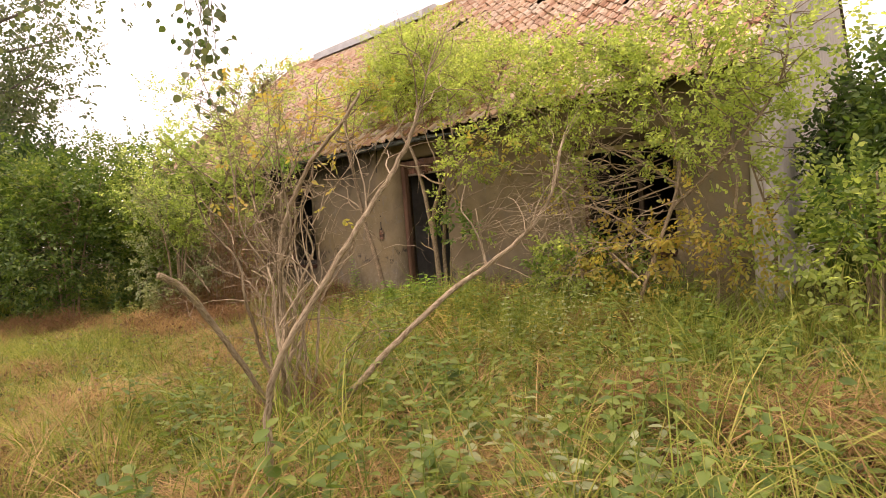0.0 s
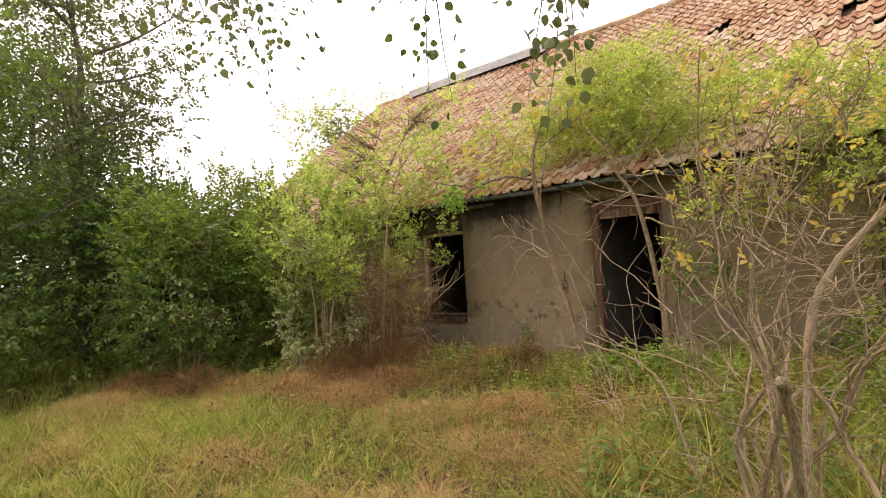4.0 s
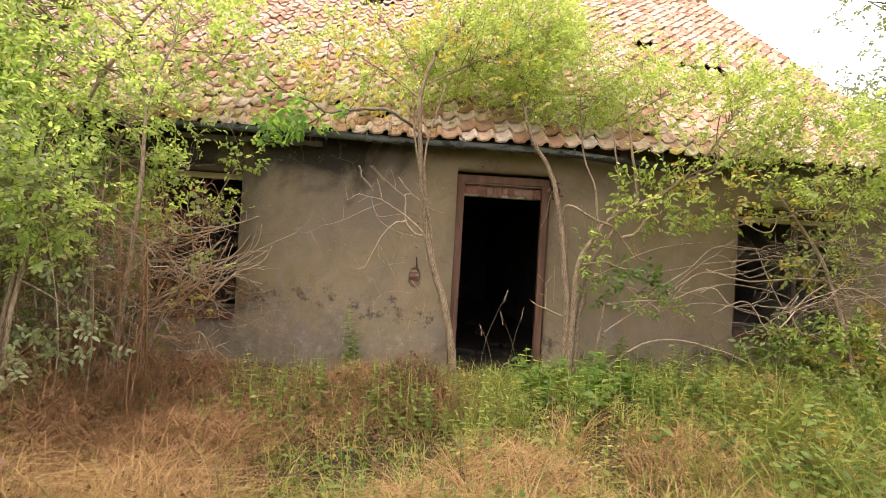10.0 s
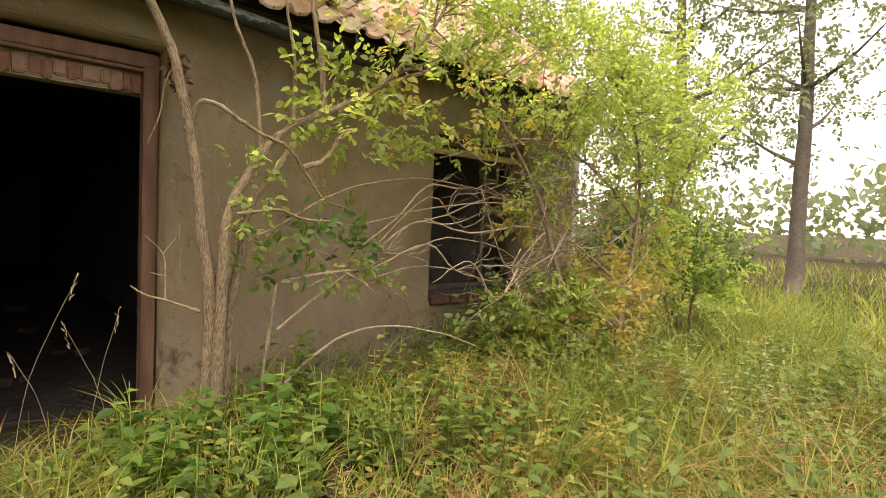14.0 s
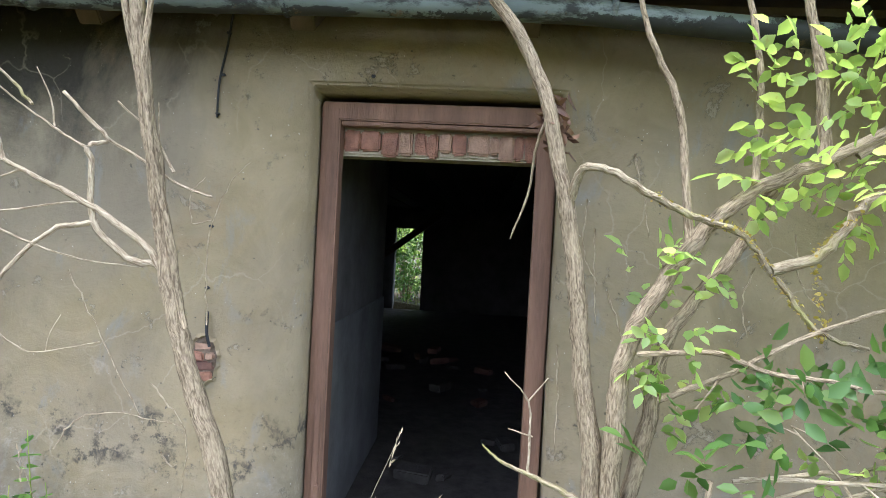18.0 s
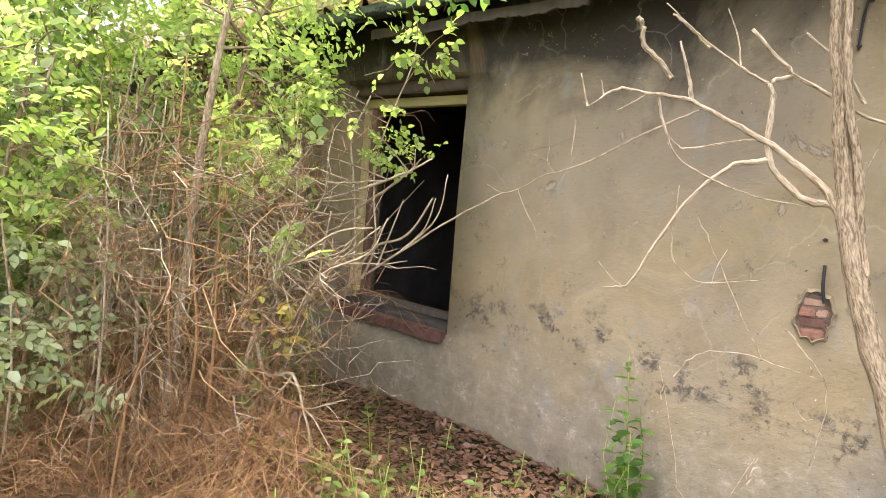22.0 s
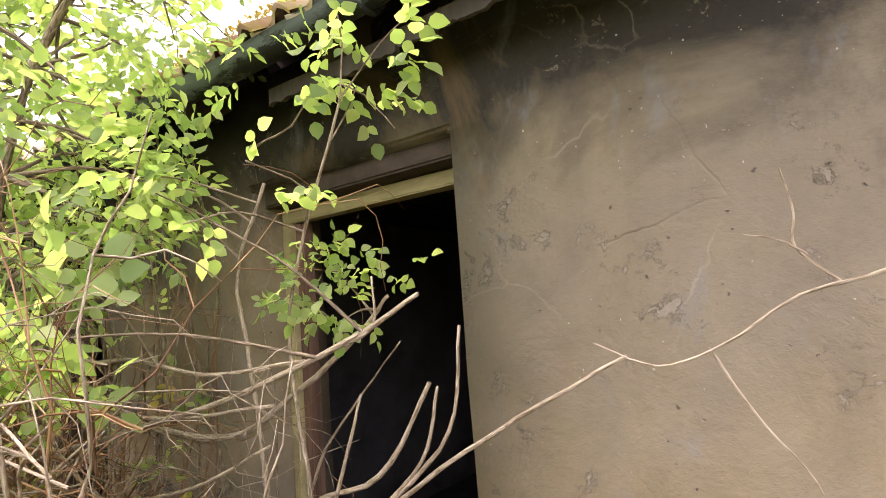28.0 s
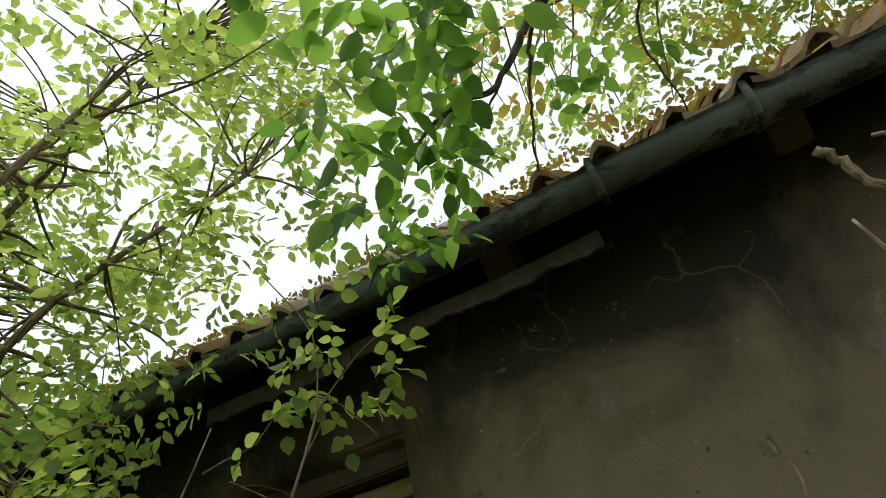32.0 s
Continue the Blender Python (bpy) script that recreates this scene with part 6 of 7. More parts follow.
bush("bush", "broad dark green bush at the edge of the meadow", -12.5, -6.0, 2.2, 4.6, G_, D_, 1900, 52, 0.10)
bush("bush", "dark green bush at the edge of the meadow", -11.0, -3.2, 1.8, 3.6, D_, W_, 1500, 50, 0.09)


def tree(name, label, x, y, h, r, mat, n, seed, trunk=0.12, crown_low=0.35, leaf=0.09, lean=0.0, pairs=2, shape=LEAF):
    rng = random.Random(seed)
    rs = np.random.RandomState(seed)
    root = thing(name, label, "tree", "trees round the meadow")
    z0 = float(ground_z(x, y)) - 0.1
    me, path = stem([(x, y, z0), (x + lean * 0.2, y, h * 0.3), (x + lean * 0.6, y + 0.1, h * 0.65), (x + lean, y, h * 0.97)], trunk, trunk * 0.2, rng, 5, 0.04)
    part("trunk", me, M_TRUNK, root)
    pts = []
    for k in range(26):
        i = rng.randint(int(len(path) * crown_low), len(path) - 1)
        b = path[i]
        a = rng.uniform(0, 6.28)
        l = r * rng.uniform(0.5, 1.0) * (1.15 - 0.6 * i / len(path))
        e = b + Vector((l * math.cos(a), l * math.sin(a), l * rng.uniform(0.1, 0.8)))
        m = (b + e) / 2 + Vector((0, 0, -0.06 * l))
        limb = smooth_path([b, m, e], 4)
        t = Tubes(6)
        t.add(limb, taper(len(limb), trunk * 0.3, 0.01), 6)
        part("limb", t.mesh("limb"), M_TRUNK, root)
        pts += limb[2:]
    pn = np.array([p[:] for p in pts])
    p = pn[rs.randint(len(pn), size=n)] + rs.normal(scale=r * 0.17, size=(n, 3))
    v, q = sprigs(rs, p, rs.normal(size=p.shape) + np.array([0, 0, 0.1]), leaf, pairs, 0.8, shape, 0.4)
    part("crown", mesh_quads("crown", v, q), mat, root)
    return root


tree("tree", "tall open-crowned poplar at the end of the cottage", -9.6, -3.0, 8.0, 2.9, W_, 3400, 60, 0.15, 0.10, 0.10)
tree("tree", "dark green bushy tree at the edge of the meadow", -7.8, -5.7, 5.8, 2.9, G_, 6500, 61, 0.11, 0.03, 0.085)
tree("tree", "tall grey-green poplar tree beyond the meadow", -15.5, -2.5, 7.5, 3.0, D_, 2200, 63, 0.2, 0.15, 0.13)
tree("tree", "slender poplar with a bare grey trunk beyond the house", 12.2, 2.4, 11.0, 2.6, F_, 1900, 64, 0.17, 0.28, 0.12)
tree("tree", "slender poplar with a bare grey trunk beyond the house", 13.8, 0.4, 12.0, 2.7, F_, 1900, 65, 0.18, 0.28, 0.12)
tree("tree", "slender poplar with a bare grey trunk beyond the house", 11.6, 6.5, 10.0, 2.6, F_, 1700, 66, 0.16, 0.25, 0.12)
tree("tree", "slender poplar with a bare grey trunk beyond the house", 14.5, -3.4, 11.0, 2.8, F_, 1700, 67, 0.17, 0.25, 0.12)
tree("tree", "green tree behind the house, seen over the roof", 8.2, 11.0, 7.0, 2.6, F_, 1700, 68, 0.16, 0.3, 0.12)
tree("tree", "tall poplar whose crown hangs over the meadow", 1.6, -9.6, 9.0, 4.0, W_, 5200, 70, 0.2, 0.42, 0.075, -0.6)
tree("tree", "broad green tree behind the cottage", -12.5, 7.0, 6.4, 3.0, G_, 1900, 69, 0.2, 0.25, 0.12)

hedge_v, hedge_q = [], []
rs7 = np.random.RandomState(77)
for k in range(64):
    a = 2 * math.pi * k / 64
    d = 34 + 7 * math.sin(3 * a)
    h = 3.2 + 1.6 * math.sin(5 * a + 1) + rs7.uniform(-0.7, 0.7)
    p = cloud(rs7, (d * math.cos(a), d * math.sin(a), h * 0.5), (2.8, 2.8, h * 0.62), 260, 0.3)
    v, q = leaves_at(rs7, p, rs7.normal(size=p.shape), rs7.normal(size=p.shape), rs7.uniform(0.4, 0.75, len(p)))
    hedge_v.append((v, q))
hv, hq = joined(hedge_v)
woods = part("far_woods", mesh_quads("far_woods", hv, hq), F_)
tagged(woods, "distant grey-green woods round the meadow, paled by painted haze", "woods", kind="stuff")


# overhanging twigs with broad leaves, close to the walker
def hanging(name, label, start, tips, mat, leaf, count, seed, shape=ROUND_LEAF, r0=0.007, spread=0.12, category="branch"):
    rng, rs = random.Random(seed), np.random.RandomState(seed)
    root = thing(name, label, category, "overhanging branches")
    for k, tip in enumerate(tips):
        a, b = Vector(start), Vector(tip)
        mid = (a + b) / 2 + Vector((rng.gauss(0, 0.06), rng.gauss(0, 0.06), 0.10))
        me, path = stem([a, mid, b], r0, 0.002, rng, 6, 0.005, 6)
        twig = part("twig", me, M_TRUNK, root)
        base = np.array([path[rs.randint(len(path) // 2, len(path))][:] for _ in range(count)])
        o = base + rs.normal(scale=spread, size=base.shape) * np.array([1, 1, 0.9])
        along = unit(o - base) * 0.7 + np.array([0, 0, -0.55]) + rs.normal(scale=0.35, size=o.shape)
        v, q = leaves_at(rs, o, along, rs.normal(size=o.shape) + np.array([0, 0, 0.8]), rs.uniform(0.7, 1.2, count) * leaf, shape)
        part("leaves", mesh_quads("leaves", v, q), mat, twig)
    return root


hanging("poplar_branch", "hanging poplar twig with broad dull green leaves", (0.5, -3.2, 4.2), [(0.20, -2.75, 2.95), (0.05, -2.9, 3.1)], M_LEAF_DARK, 0.085, 12, 81)
hanging("poplar_branch", "hanging poplar twig with broad dull green leaves", (1.9, -3.7, 3.9), [(1.80, -3.85, 2.20), (1.72, -3.9, 2.42), (1.95, -3.75, 2.5), (2.0, -3.9, 2.62)], M_LEAF_WILLOW, 0.072, 26, 82, ROUND_LEAF, 0.005, 0.08)
hanging("poplar_branch", "hanging poplar twigs with dull green leaves over the meadow", (0.6, -6.0, 4.4), [(0.9, -5.2, 3.2), (0.3, -4.9, 3.1), (1.5, -5.0, 3.3), (2.1, -5.2, 3.2), (-0.3, -5.3, 3.2)], M_LEAF_WILLOW, 0.065, 34, 83, ROUND_LEAF, 0.01, 0.22)
hanging("poplar_branch", "hanging poplar twigs with dull green leaves over the meadow", (-0.4, -5.2, 4.6), [(-0.5, -4.3, 3.3), (0.2, -4.4, 3.5), (-1.2, -4.6, 3.4), (-0.9, -3.9, 3.7)], M_LEAF_WILLOW, 0.07, 40, 84, ROUND_LEAF, 0.01, 0.22)

hanging("poplar_branch", "leafy poplar twigs hanging over the meadow", (-2.2, -4.2, 5.2), [(-1.9, -3.45, 3.8), (-1.3, -3.8, 3.75), (-2.4, -3.3, 3.9), (-2.9, -3.2, 4.0), (-1.6, -3.2, 4.1)], M_LEAF_WILLOW, 0.065, 46, 85, ROUND_LEAF, 0.008, 0.2)
hanging("poplar_branch", "leafy poplar twigs hanging over the meadow", (1.9, -4.4, 4.6), [(1.7, -3.7, 3.1), (2.3, -4.1, 3.15), (1.2, -3.5, 3.35), (2.7, -4.0, 3.3), (0.7, -3.6, 3.5)], M_LEAF_WILLOW, 0.06, 34, 86, ROUND_LEAF, 0.008, 0.18)

# elder boughs over the gutter near the window
bough = thing("elder_bough", "dark elder bough with broad backlit leaves above the gutter", "branch", "overhanging branches")
rh, rsh = random.Random(91), np.random.RandomState(91)
for pts, r0, r1 in (
        ([(-0.30, -0.16, 2.42), (-0.44, -0.34, 2.51), (-0.57, -0.48, 2.56), (-0.70, -0.61, 2.60), (-0.82, -0.69, 2.58), (-0.99, -0.75, 2.55), (-1.11, -0.78, 2.52), (-1.20, -0.81, 2.49)], 0.014, 0.011),
        ([(-1.20, -0.81, 2.49), (-1.30, -0.91, 2.54), (-1.41, -1.02, 2.56), (-1.53, -1.12, 2.60), (-1.61, -1.21, 2.65)], 0.008, 0.004),
        ([(-1.20, -0.81, 2.49), (-1.26, -0.79, 2.46), (-1.31, -0.77, 2.42), (-1.36, -0.76, 2.39), (-1.43, -0.78, 2.38), (-1.49, -0.79, 2.35), (-1.52, -0.78, 2.32)], 0.009, 0.003),
        ([(-1.20, -0.79, 2.50), (-1.26, -0.76, 2.45), (-1.29, -0.72, 2.40), (-1.32, -0.68, 2.34), (-1.35, -0.63, 2.27)], 0.005, 0.002),
        ([(-1.34, -0.76, 2.40), (-1.41, -0.73, 2.34)], 0.003, 0.002),
        ([(-0.99, -0.70, 2.62), (-1.04, -0.64, 2.54), (-1.06, -0.58, 2.46), (-1.04, -0.49, 2.35)], 0.004, 0.002),
        ([(-1.53, -1.13, 2.57), (-1.58, -1.11, 2.53), (-1.63, -1.09, 2.50)], 0.003, 0.0015),
        ([(-1.68, -0.59, 2.36), (-1.73, -0.57, 2.32), (-1.81, -0.54, 2.25)], 0.003, 0.002)):
    me, path = stem(pts, r0, r1, rh, 5, 0.005)
    limb = part("limb", me, M_TRUNK, bough)
    if r0 == 0.008:
        main_limb = limb
for c in [(-1.59, -1.16, 2.52), (-1.63, -1.15, 2.49), (-1.64, -1.11, 2.44), (-1.60, -1.09, 2.42), (-1.59, -1.04, 2.36), (-1.54, -1.03, 2.37), (-1.52, -1.06, 2.41), (-1.47, -1.04, 2.40), (-1.49, -1.08, 2.44), (-1.59, -1.12, 2.46), (-1.53, -1.13, 2.49)]:
    p = np.array([c])
    v, q = leaves_at(rsh, p, rsh.normal(scale=0.6, size=p.shape) + np.array([-0.4, -0.2, -0.1]), rsh.normal(scale=0.4, size=p.shape) + np.array([0.2, -0.5, 1.0]), np.array([0.08]), OVAL)
    part("leaf", mesh_quads("leaf", v, q), M_LEAF_BOUGH, main_limb)
for c, r, n, leaf in (((-1.43, -0.96, 2.45), 0.16, 16, 0.068), ((-1.60, -0.83, 2.35), 0.15, 8, 0.066), ((-1.38, -0.85, 2.44), 0.16, 10, 0.062), ((-1.59, -0.68, 2.33), 0.18, 10, 0.06), ((-1.42, -0.74, 2.37), 0.12, 9, 0.05), ((-1.78, -0.59, 2.33), 0.15, 14, 0.045), ((-1.14, -0.66, 2.53), 0.16, 14, 0.045), ((-1.25, -0.65, 2.40), 0.1, 6, 0.045), ((-0.67, -0.19, 2.90), 0.38, 90, 0.034), ((-0.30, -0.05, 2.85), 0.3, 60, 0.034)):
    p = cloud(rsh, c, (r, r, r * 0.7), n, 0.2)
    v, q = sprigs(rsh, p, rsh.normal(size=p.shape) - np.array([0, 0, 0.2]), leaf, 2, 0.95, OVAL, 0.4)
    part("foliage", mesh_quads("foliage", v, q), M_LEAF_BOUGH if leaf > 0.04 else N_, bough)
plant("elder_shrub", "tall leafy elder rising above the gutter, lit from behind", "shrub", [
    ([(-3.5, -1.5, 0.1), (-3.4, -1.3, 1.2), (-3.1, -1.0, 2.2), (-2.8, -0.8, 3.0), (-2.4, -0.6, 3.7)], 0.03, 0.008, M_BARK),
    ([(-3.5, -1.5, 0.6), (-3.6, -1.0, 2.0), (-3.5, -0.7, 2.9), (-3.2, -0.5, 3.8)], 0.025, 0.008, M_BARK),
], [
    (N_, (-2.9, -0.85, 3.4), (0.8, 0.55, 0.75), 120, 0.045, LEAF, 3),
    (N_, (-3.4, -0.75, 2.75), (0.8, 0.5, 0.7), 170, 0.042, LEAF, 3),
    (N_, (-2.0, -0.3, 3.8), (0.7, 0.4, 0.4), 130, 0.05, LEAF, 3),
    (N_, (-4.0, -1.0, 3.6), (0.8, 0.7, 0.8), 230, 0.055, LEAF, 3),
], 260, 93)

stub = thing("broken_branch", "broken mossy elder branch stub beneath the gutter", "branch")
part("limb", stem([(-0.79, -0.55, 1.90), (-0.85, -0.55, 1.97), (-0.90, -0.55, 2.02), (-0.91, -0.55, 2.08), (-0.93, -0.55, 2.11)], 0.008, 0.009, rh)[0], M_BARK_MOSS, stub)
part("limb", stem([(-0.70, -0.50, 2.00), (-0.77, -0.50, 2.07), (-0.83, -0.50, 2.12)], 0.005, 0.004, rh)[0], M_BARK_MOSS, stub)
spray = thing("elder_sprig", "leafy elder sprig hanging beside the gutter", "branch", "overhanging branches")
part("twig", stem([(-2.34, -0.50, 2.02), (-2.18, -0.50, 2.04), (-2.08, -0.50, 2.10), (-1.96, -0.50, 2.06), (-1.86, -0.50, 1.95)], 0.003, 0.0012, rh)[0], M_BARK, spray)
for c in [(-2.15, -0.50, 2.23), (-2.11, -0.50, 2.11), (-2.02, -0.50, 2.10), (-1.96, -0.50, 2.02), (-1.89, -0.50, 2.02), (-2.05, -0.50, 2.18)]:
    p = np.array(c) + rsh.normal(scale=0.015, size=(2, 3))
    v, q = sprigs(rsh, p, rsh.normal(size=p.shape) + np.array([0.8, 0, -0.3]), 0.05, 2, 0.85, ROUND_LEAF * 0.75, 0.3)
    part("foliage", mesh_quads("foliage", v, q), N_, spray)

# ---- grass, straw, herbs and litter ----
def blades(rs, xy, height, width, lean, z=None, segs=3, way=None):
    """Curved, tapering blades of grass."""
    n = len(xy)
    z0 = ground_z(xy[:, 0], xy[:, 1]) if z is None else z
    a = rs.uniform(0, 2 * math.pi, n) if way is None else way
    d = np.stack([np.cos(a), np.sin(a)], 1)
    b = rs.uniform(0, 2 * math.pi, n)
    s = np.stack([np.cos(b), np.sin(b)], 1)
    vs = []
    for i in range(segs + 1):
        u = i / segs
        c = xy + d * (lean * height * u ** 1.8)[:, None]
        zz = z0 + height * (u - 0.35 * lean * u * u) - 0.01
        w = (width * (1 - 0.92 * u))[:, None]
        vs += [np.c_[c - s * w, zz], np.c_[c + s * w, zz]]
    v = np.stack(vs, 1).reshape(-1, 3)
    o = (np.arange(n) * (2 * segs + 2))[:, None]
    q = np.concatenate([np.concatenate([o + 2 * i, o + 2 * i + 1, o + 2 * i + 3, o + 2 * i + 2], 1)[:, None] for i in range(segs)], 1).reshape(-1, 4)
    return v, q


rsg = np.random.RandomState(101)
MOUNDS = [(-0.4, -2.85, 0.5, 0.15), (-2.75, -2.05, 0.45, 0.65), (-3.4, -2.9, 0.7, 0.25), (-4.3, -4.4, 0.6, 0.13), (0.3, -2.2, 0.45, 0.14), (-1.8, -2.0, 0.6, 0.3),
          (-2.65, -2.05, 0.6, 0.42), (-1.0, -1.3, 0.5, 0.12), (1.2, -4.5, 0.5, 0.14), (3.8, -1.5, 0.5, 0.31), (4.8, -2.9, 0.45, 0.31), (5.6, -2.9, 0.5, 0.31),
          (-0.75, -1.15, 0.42, 0.30), (-4.9, -3.6, 0.6, 0.3), (-3.9, -3.3, 0.5, 0.42), (4.4, -4.2, 0.5, 0.2), (1.6, -2.9, 0.5, 0.14), (2.8, -3.85, 0.45, 0.35), (-6.5, -5.6, 0.8, 0.13), (5.4, -4.5, 0.5, 0.2), (3.6, -4.9, 0.4, 0.14)]


def scatter(n, x0, x1, y0, y1):
    p = np.c_[rsg.uniform(x0, x1, n), rsg.uniform(y0, y1, n)]
    inside = (p[:, 0] > X_LEFT - 0.1) & (p[:, 0] < X_RIGHT + 0.15) & (p[:, 1] > -0.04) & (p[:, 1] < DEPTH + 0.05)
    return p[~inside]


def dryness(p):
    w = np.sin(1.1 * p[:, 0] + 0.6) * np.cos(1.3 * p[:, 1] - 0.4) + 0.6 * np.sin(2.7 * p[:, 0] - 1.9 * p[:, 1])
    return 1 / (1 + np.exp(-2.2 * (w - 0.25)))


def litter_zone(p):
    return (p[:, 0] > -2.9) & (p[:, 0] < -0.75) & (p[:, 1] > -1.0)


def trodden(p):
    return (np.abs(p[:, 0] + 0.15) < 1.3) & (p[:, 1] > -2.6) & (p[:, 1] < -0.9)


def tussocks(p, per, spread):
    """Blades round the middle of each tuft, bending outwards and all a little one way."""
    a = rsg.uniform(0, 6.283, (len(p), per))
    r = spread * np.sqrt(rsg.random_sample((len(p), per)))
    xy = np.stack([p[:, None, 0] + r * np.cos(a), p[:, None, 1] + r * np.sin(a)], -1).reshape(-1, 2)
    comb = rsg.uniform(0, 6.283, (len(p), 1))
    way = np.arctan2(np.sin(a) + 0.9 * np.sin(comb), np.cos(a) + 0.9 * np.cos(comb)) + rsg.normal(scale=0.35, size=a.shape)
    size = np.repeat(rsg.uniform(0.55, 1.35, len(p)), per)
    return xy, way.ravel(), size


def meadow(n, per, x0, x1, y0, y1):
    p = scatter(n, x0, x1, y0, y1)
    p = p[~litter_zone(p) | (rsg.random_sample(len(p)) < 0.05)]
    dry = rsg.random_sample(len(p)) < (dryness(p) * 0.24 + 0.05 + 0.22 * (p[:, 0] > 2.2))
    return tussocks(p[~dry], per, 0.08), tussocks(p[dry], per, 0.10)


(green, way, size), (straw, sway, ssize) = meadow(4200, 24, -7.5, 8.5, -9.0, 0.1)
keep = green[:, 1] < -0.02
green, way, size = green[keep], way[keep], size[keep]
n = len(green)
right = smoothstep(0.8, 2.4, green[:, 0]) * smoothstep(-5.6, -4.6, green[:, 1])
tall = (0.09 + 0.19 * rsg.random_sample(n) ** 1.3) * size * (1 + 1.5 * right) * np.where(trodden(green), 0.6, 1.0)
g = part("grass", mesh_quads("grass", *blades(rsg, green, tall, 0.003 + 0.0045 * rsg.random_sample(n), rsg.uniform(0.3, 1.5, n), None, 4, way)), M_GRASS)
tagged(g, "rank green meadow grass in arching tufts", "grass", kind="stuff")
under = scatter(26000, -7.5, 8.5, -9.0, 0.1)
under = under[(~litter_zone(under)) & (under[:, 1] < -0.02)]
n = len(under)
g = part("grass", mesh_quads("grass", *blades(rsg, under, rsg.uniform(0.06, 0.2, n), 0.002 + 0.003 * rsg.random_sample(n), rsg.uniform(0.3, 1.6, n), None, 2)), M_GRASS)
tagged(g, "short green undergrowth of the meadow", "grass", kind="stuff")
n = len(straw)
sh = (0.10 + 0.24 * rsg.random_sample(n)) * ssize * np.where(trodden(straw), 0.6, 1.0)
s_ = part("dry_grass", mesh_quads("dry_grass", *blades(rsg, straw, sh, 0.002 + 0.0025 * rsg.random_sample(n), rsg.uniform(1.0, 2.8, n), None, 3, sway)), M_STRAW)
tagged(s_, "dry straw-coloured meadow grass, matted and bent over", "grass", kind="stuff")
far = np.concatenate([scatter(26000, -26, 26, -24, 18), scatter(9000, 5, 14, -9, 9), scatter(9000, -14, -5, -9, 0)])
far = far[(np.abs(far[:, 0]) > 7.5) | (far[:, 1] < -9) | (far[:, 1] > 0)]
g = part("grass", mesh_quads("far_grass", *blades(rsg, far, rsg.uniform(0.25, 0.6, len(far)), rsg.uniform(0.008, 0.02, len(far)), rsg.uniform(0.2, 1.0, len(far)), None, 2)), M_GRASS)
tagged(g, "tall green grass round the meadow", "grass", kind="stuff")

for mx, my, r, h in MOUNDS:
    n = int(3200 * r)
    a, rr = rsg.uniform(0, 6.283, n), r * np.sqrt(rsg.random_sample(n)) * rsg.uniform(0.8, 1.15, n)
    p = np.c_[mx + rr * np.cos(a), my + rr * np.sin(a)]
    base = ground_z(p[:, 0], p[:, 1]) + h * np.clip(1 - (rr / r) ** 2, 0, 1) * rsg.uniform(0.5, 1.0, n)
    m = part("straw_mound", mesh_quads("straw_mound", *blades(rsg, p, rsg.uniform(0.10, 0.30, n), rsg.uniform(0.0014, 0.0032, n), rsg.uniform(1.2, 3.2, n), base)), M_STRAW if h < 0.3 else M_DRYVINE)
    tagged(m, "matted mound of dry red-brown straw", "straw", "straw mounds", kind="stuff")

xy, zz, rsd = DRY_STRAW
m = part("straw_mound", mesh_quads("straw_mound", *blades(rsd, xy, rsd.uniform(0.12, 0.42, len(xy)), rsd.uniform(0.0015, 0.003, len(xy)), rsd.uniform(0.6, 2.2, len(xy)), zz)), M_DRYVINE)
tagged(m, "matted heap of dry red-brown vines under the window", "straw", "straw mounds", kind="stuff")


def herb(rs, x, y, h, leaf, t):
    """One upright weed: a stalk with opposite pairs of leaves."""
    z0 = float(ground_z(x, y))
    top = np.array([x + rs.normal(scale=0.1 * h), y + rs.normal(scale=0.1 * h), z0 + h])
    base = np.array([x, y, z0 - 0.02])
    n = max(3, int(h / 0.055))
    t.add([base, (base + top) / 2 + rs.normal(scale=0.02, size=3), top], [0.004, 0.003, 0.0015], 4)
    o, a, s = [], [], []
    for k in range(n):
        u = 0.2 + 0.8 * k / n
        p = base + (top - base) * u
        th = 1.57 * k + rs.uniform(0, 0.5)
        for sg in (0, math.pi):
            o.append(p)
            a.append((math.cos(th + sg), math.sin(th + sg), rs.uniform(-0.3, 0.45)))
            s.append(leaf * rs.uniform(0.7, 1.2) * (1.15 - 0.55 * u))
    o, a, s = np.array(o), np.array(a), np.array(s)
    return leaves_at(rs, o, a, np.array([0, 0, 1.0]) + rs.normal(scale=0.2, size=o.shape), s)


def herb_patch(name, label, places, h, leaf, mat, seed):
    rs = np.random.RandomState(seed)
    t, pieces = Tubes(4), []
    root = thing(name, label, "weeds", "weed patches", kind="stuff")
    for x, y in places:
        pieces.append(herb(rs, x, y, rs.uniform(0.6, 1.15) * h, leaf, t))
    part("leaves", mesh_quads("leaves", *joined(pieces)), mat, root)
    part("stalks", t.mesh("stalks"), M_GRASS, root)


def ring(n, x0, x1, y0, y1):
    return [(rsg.uniform(x0, x1), rsg.uniform(y0, y1)) for _ in range(n)]


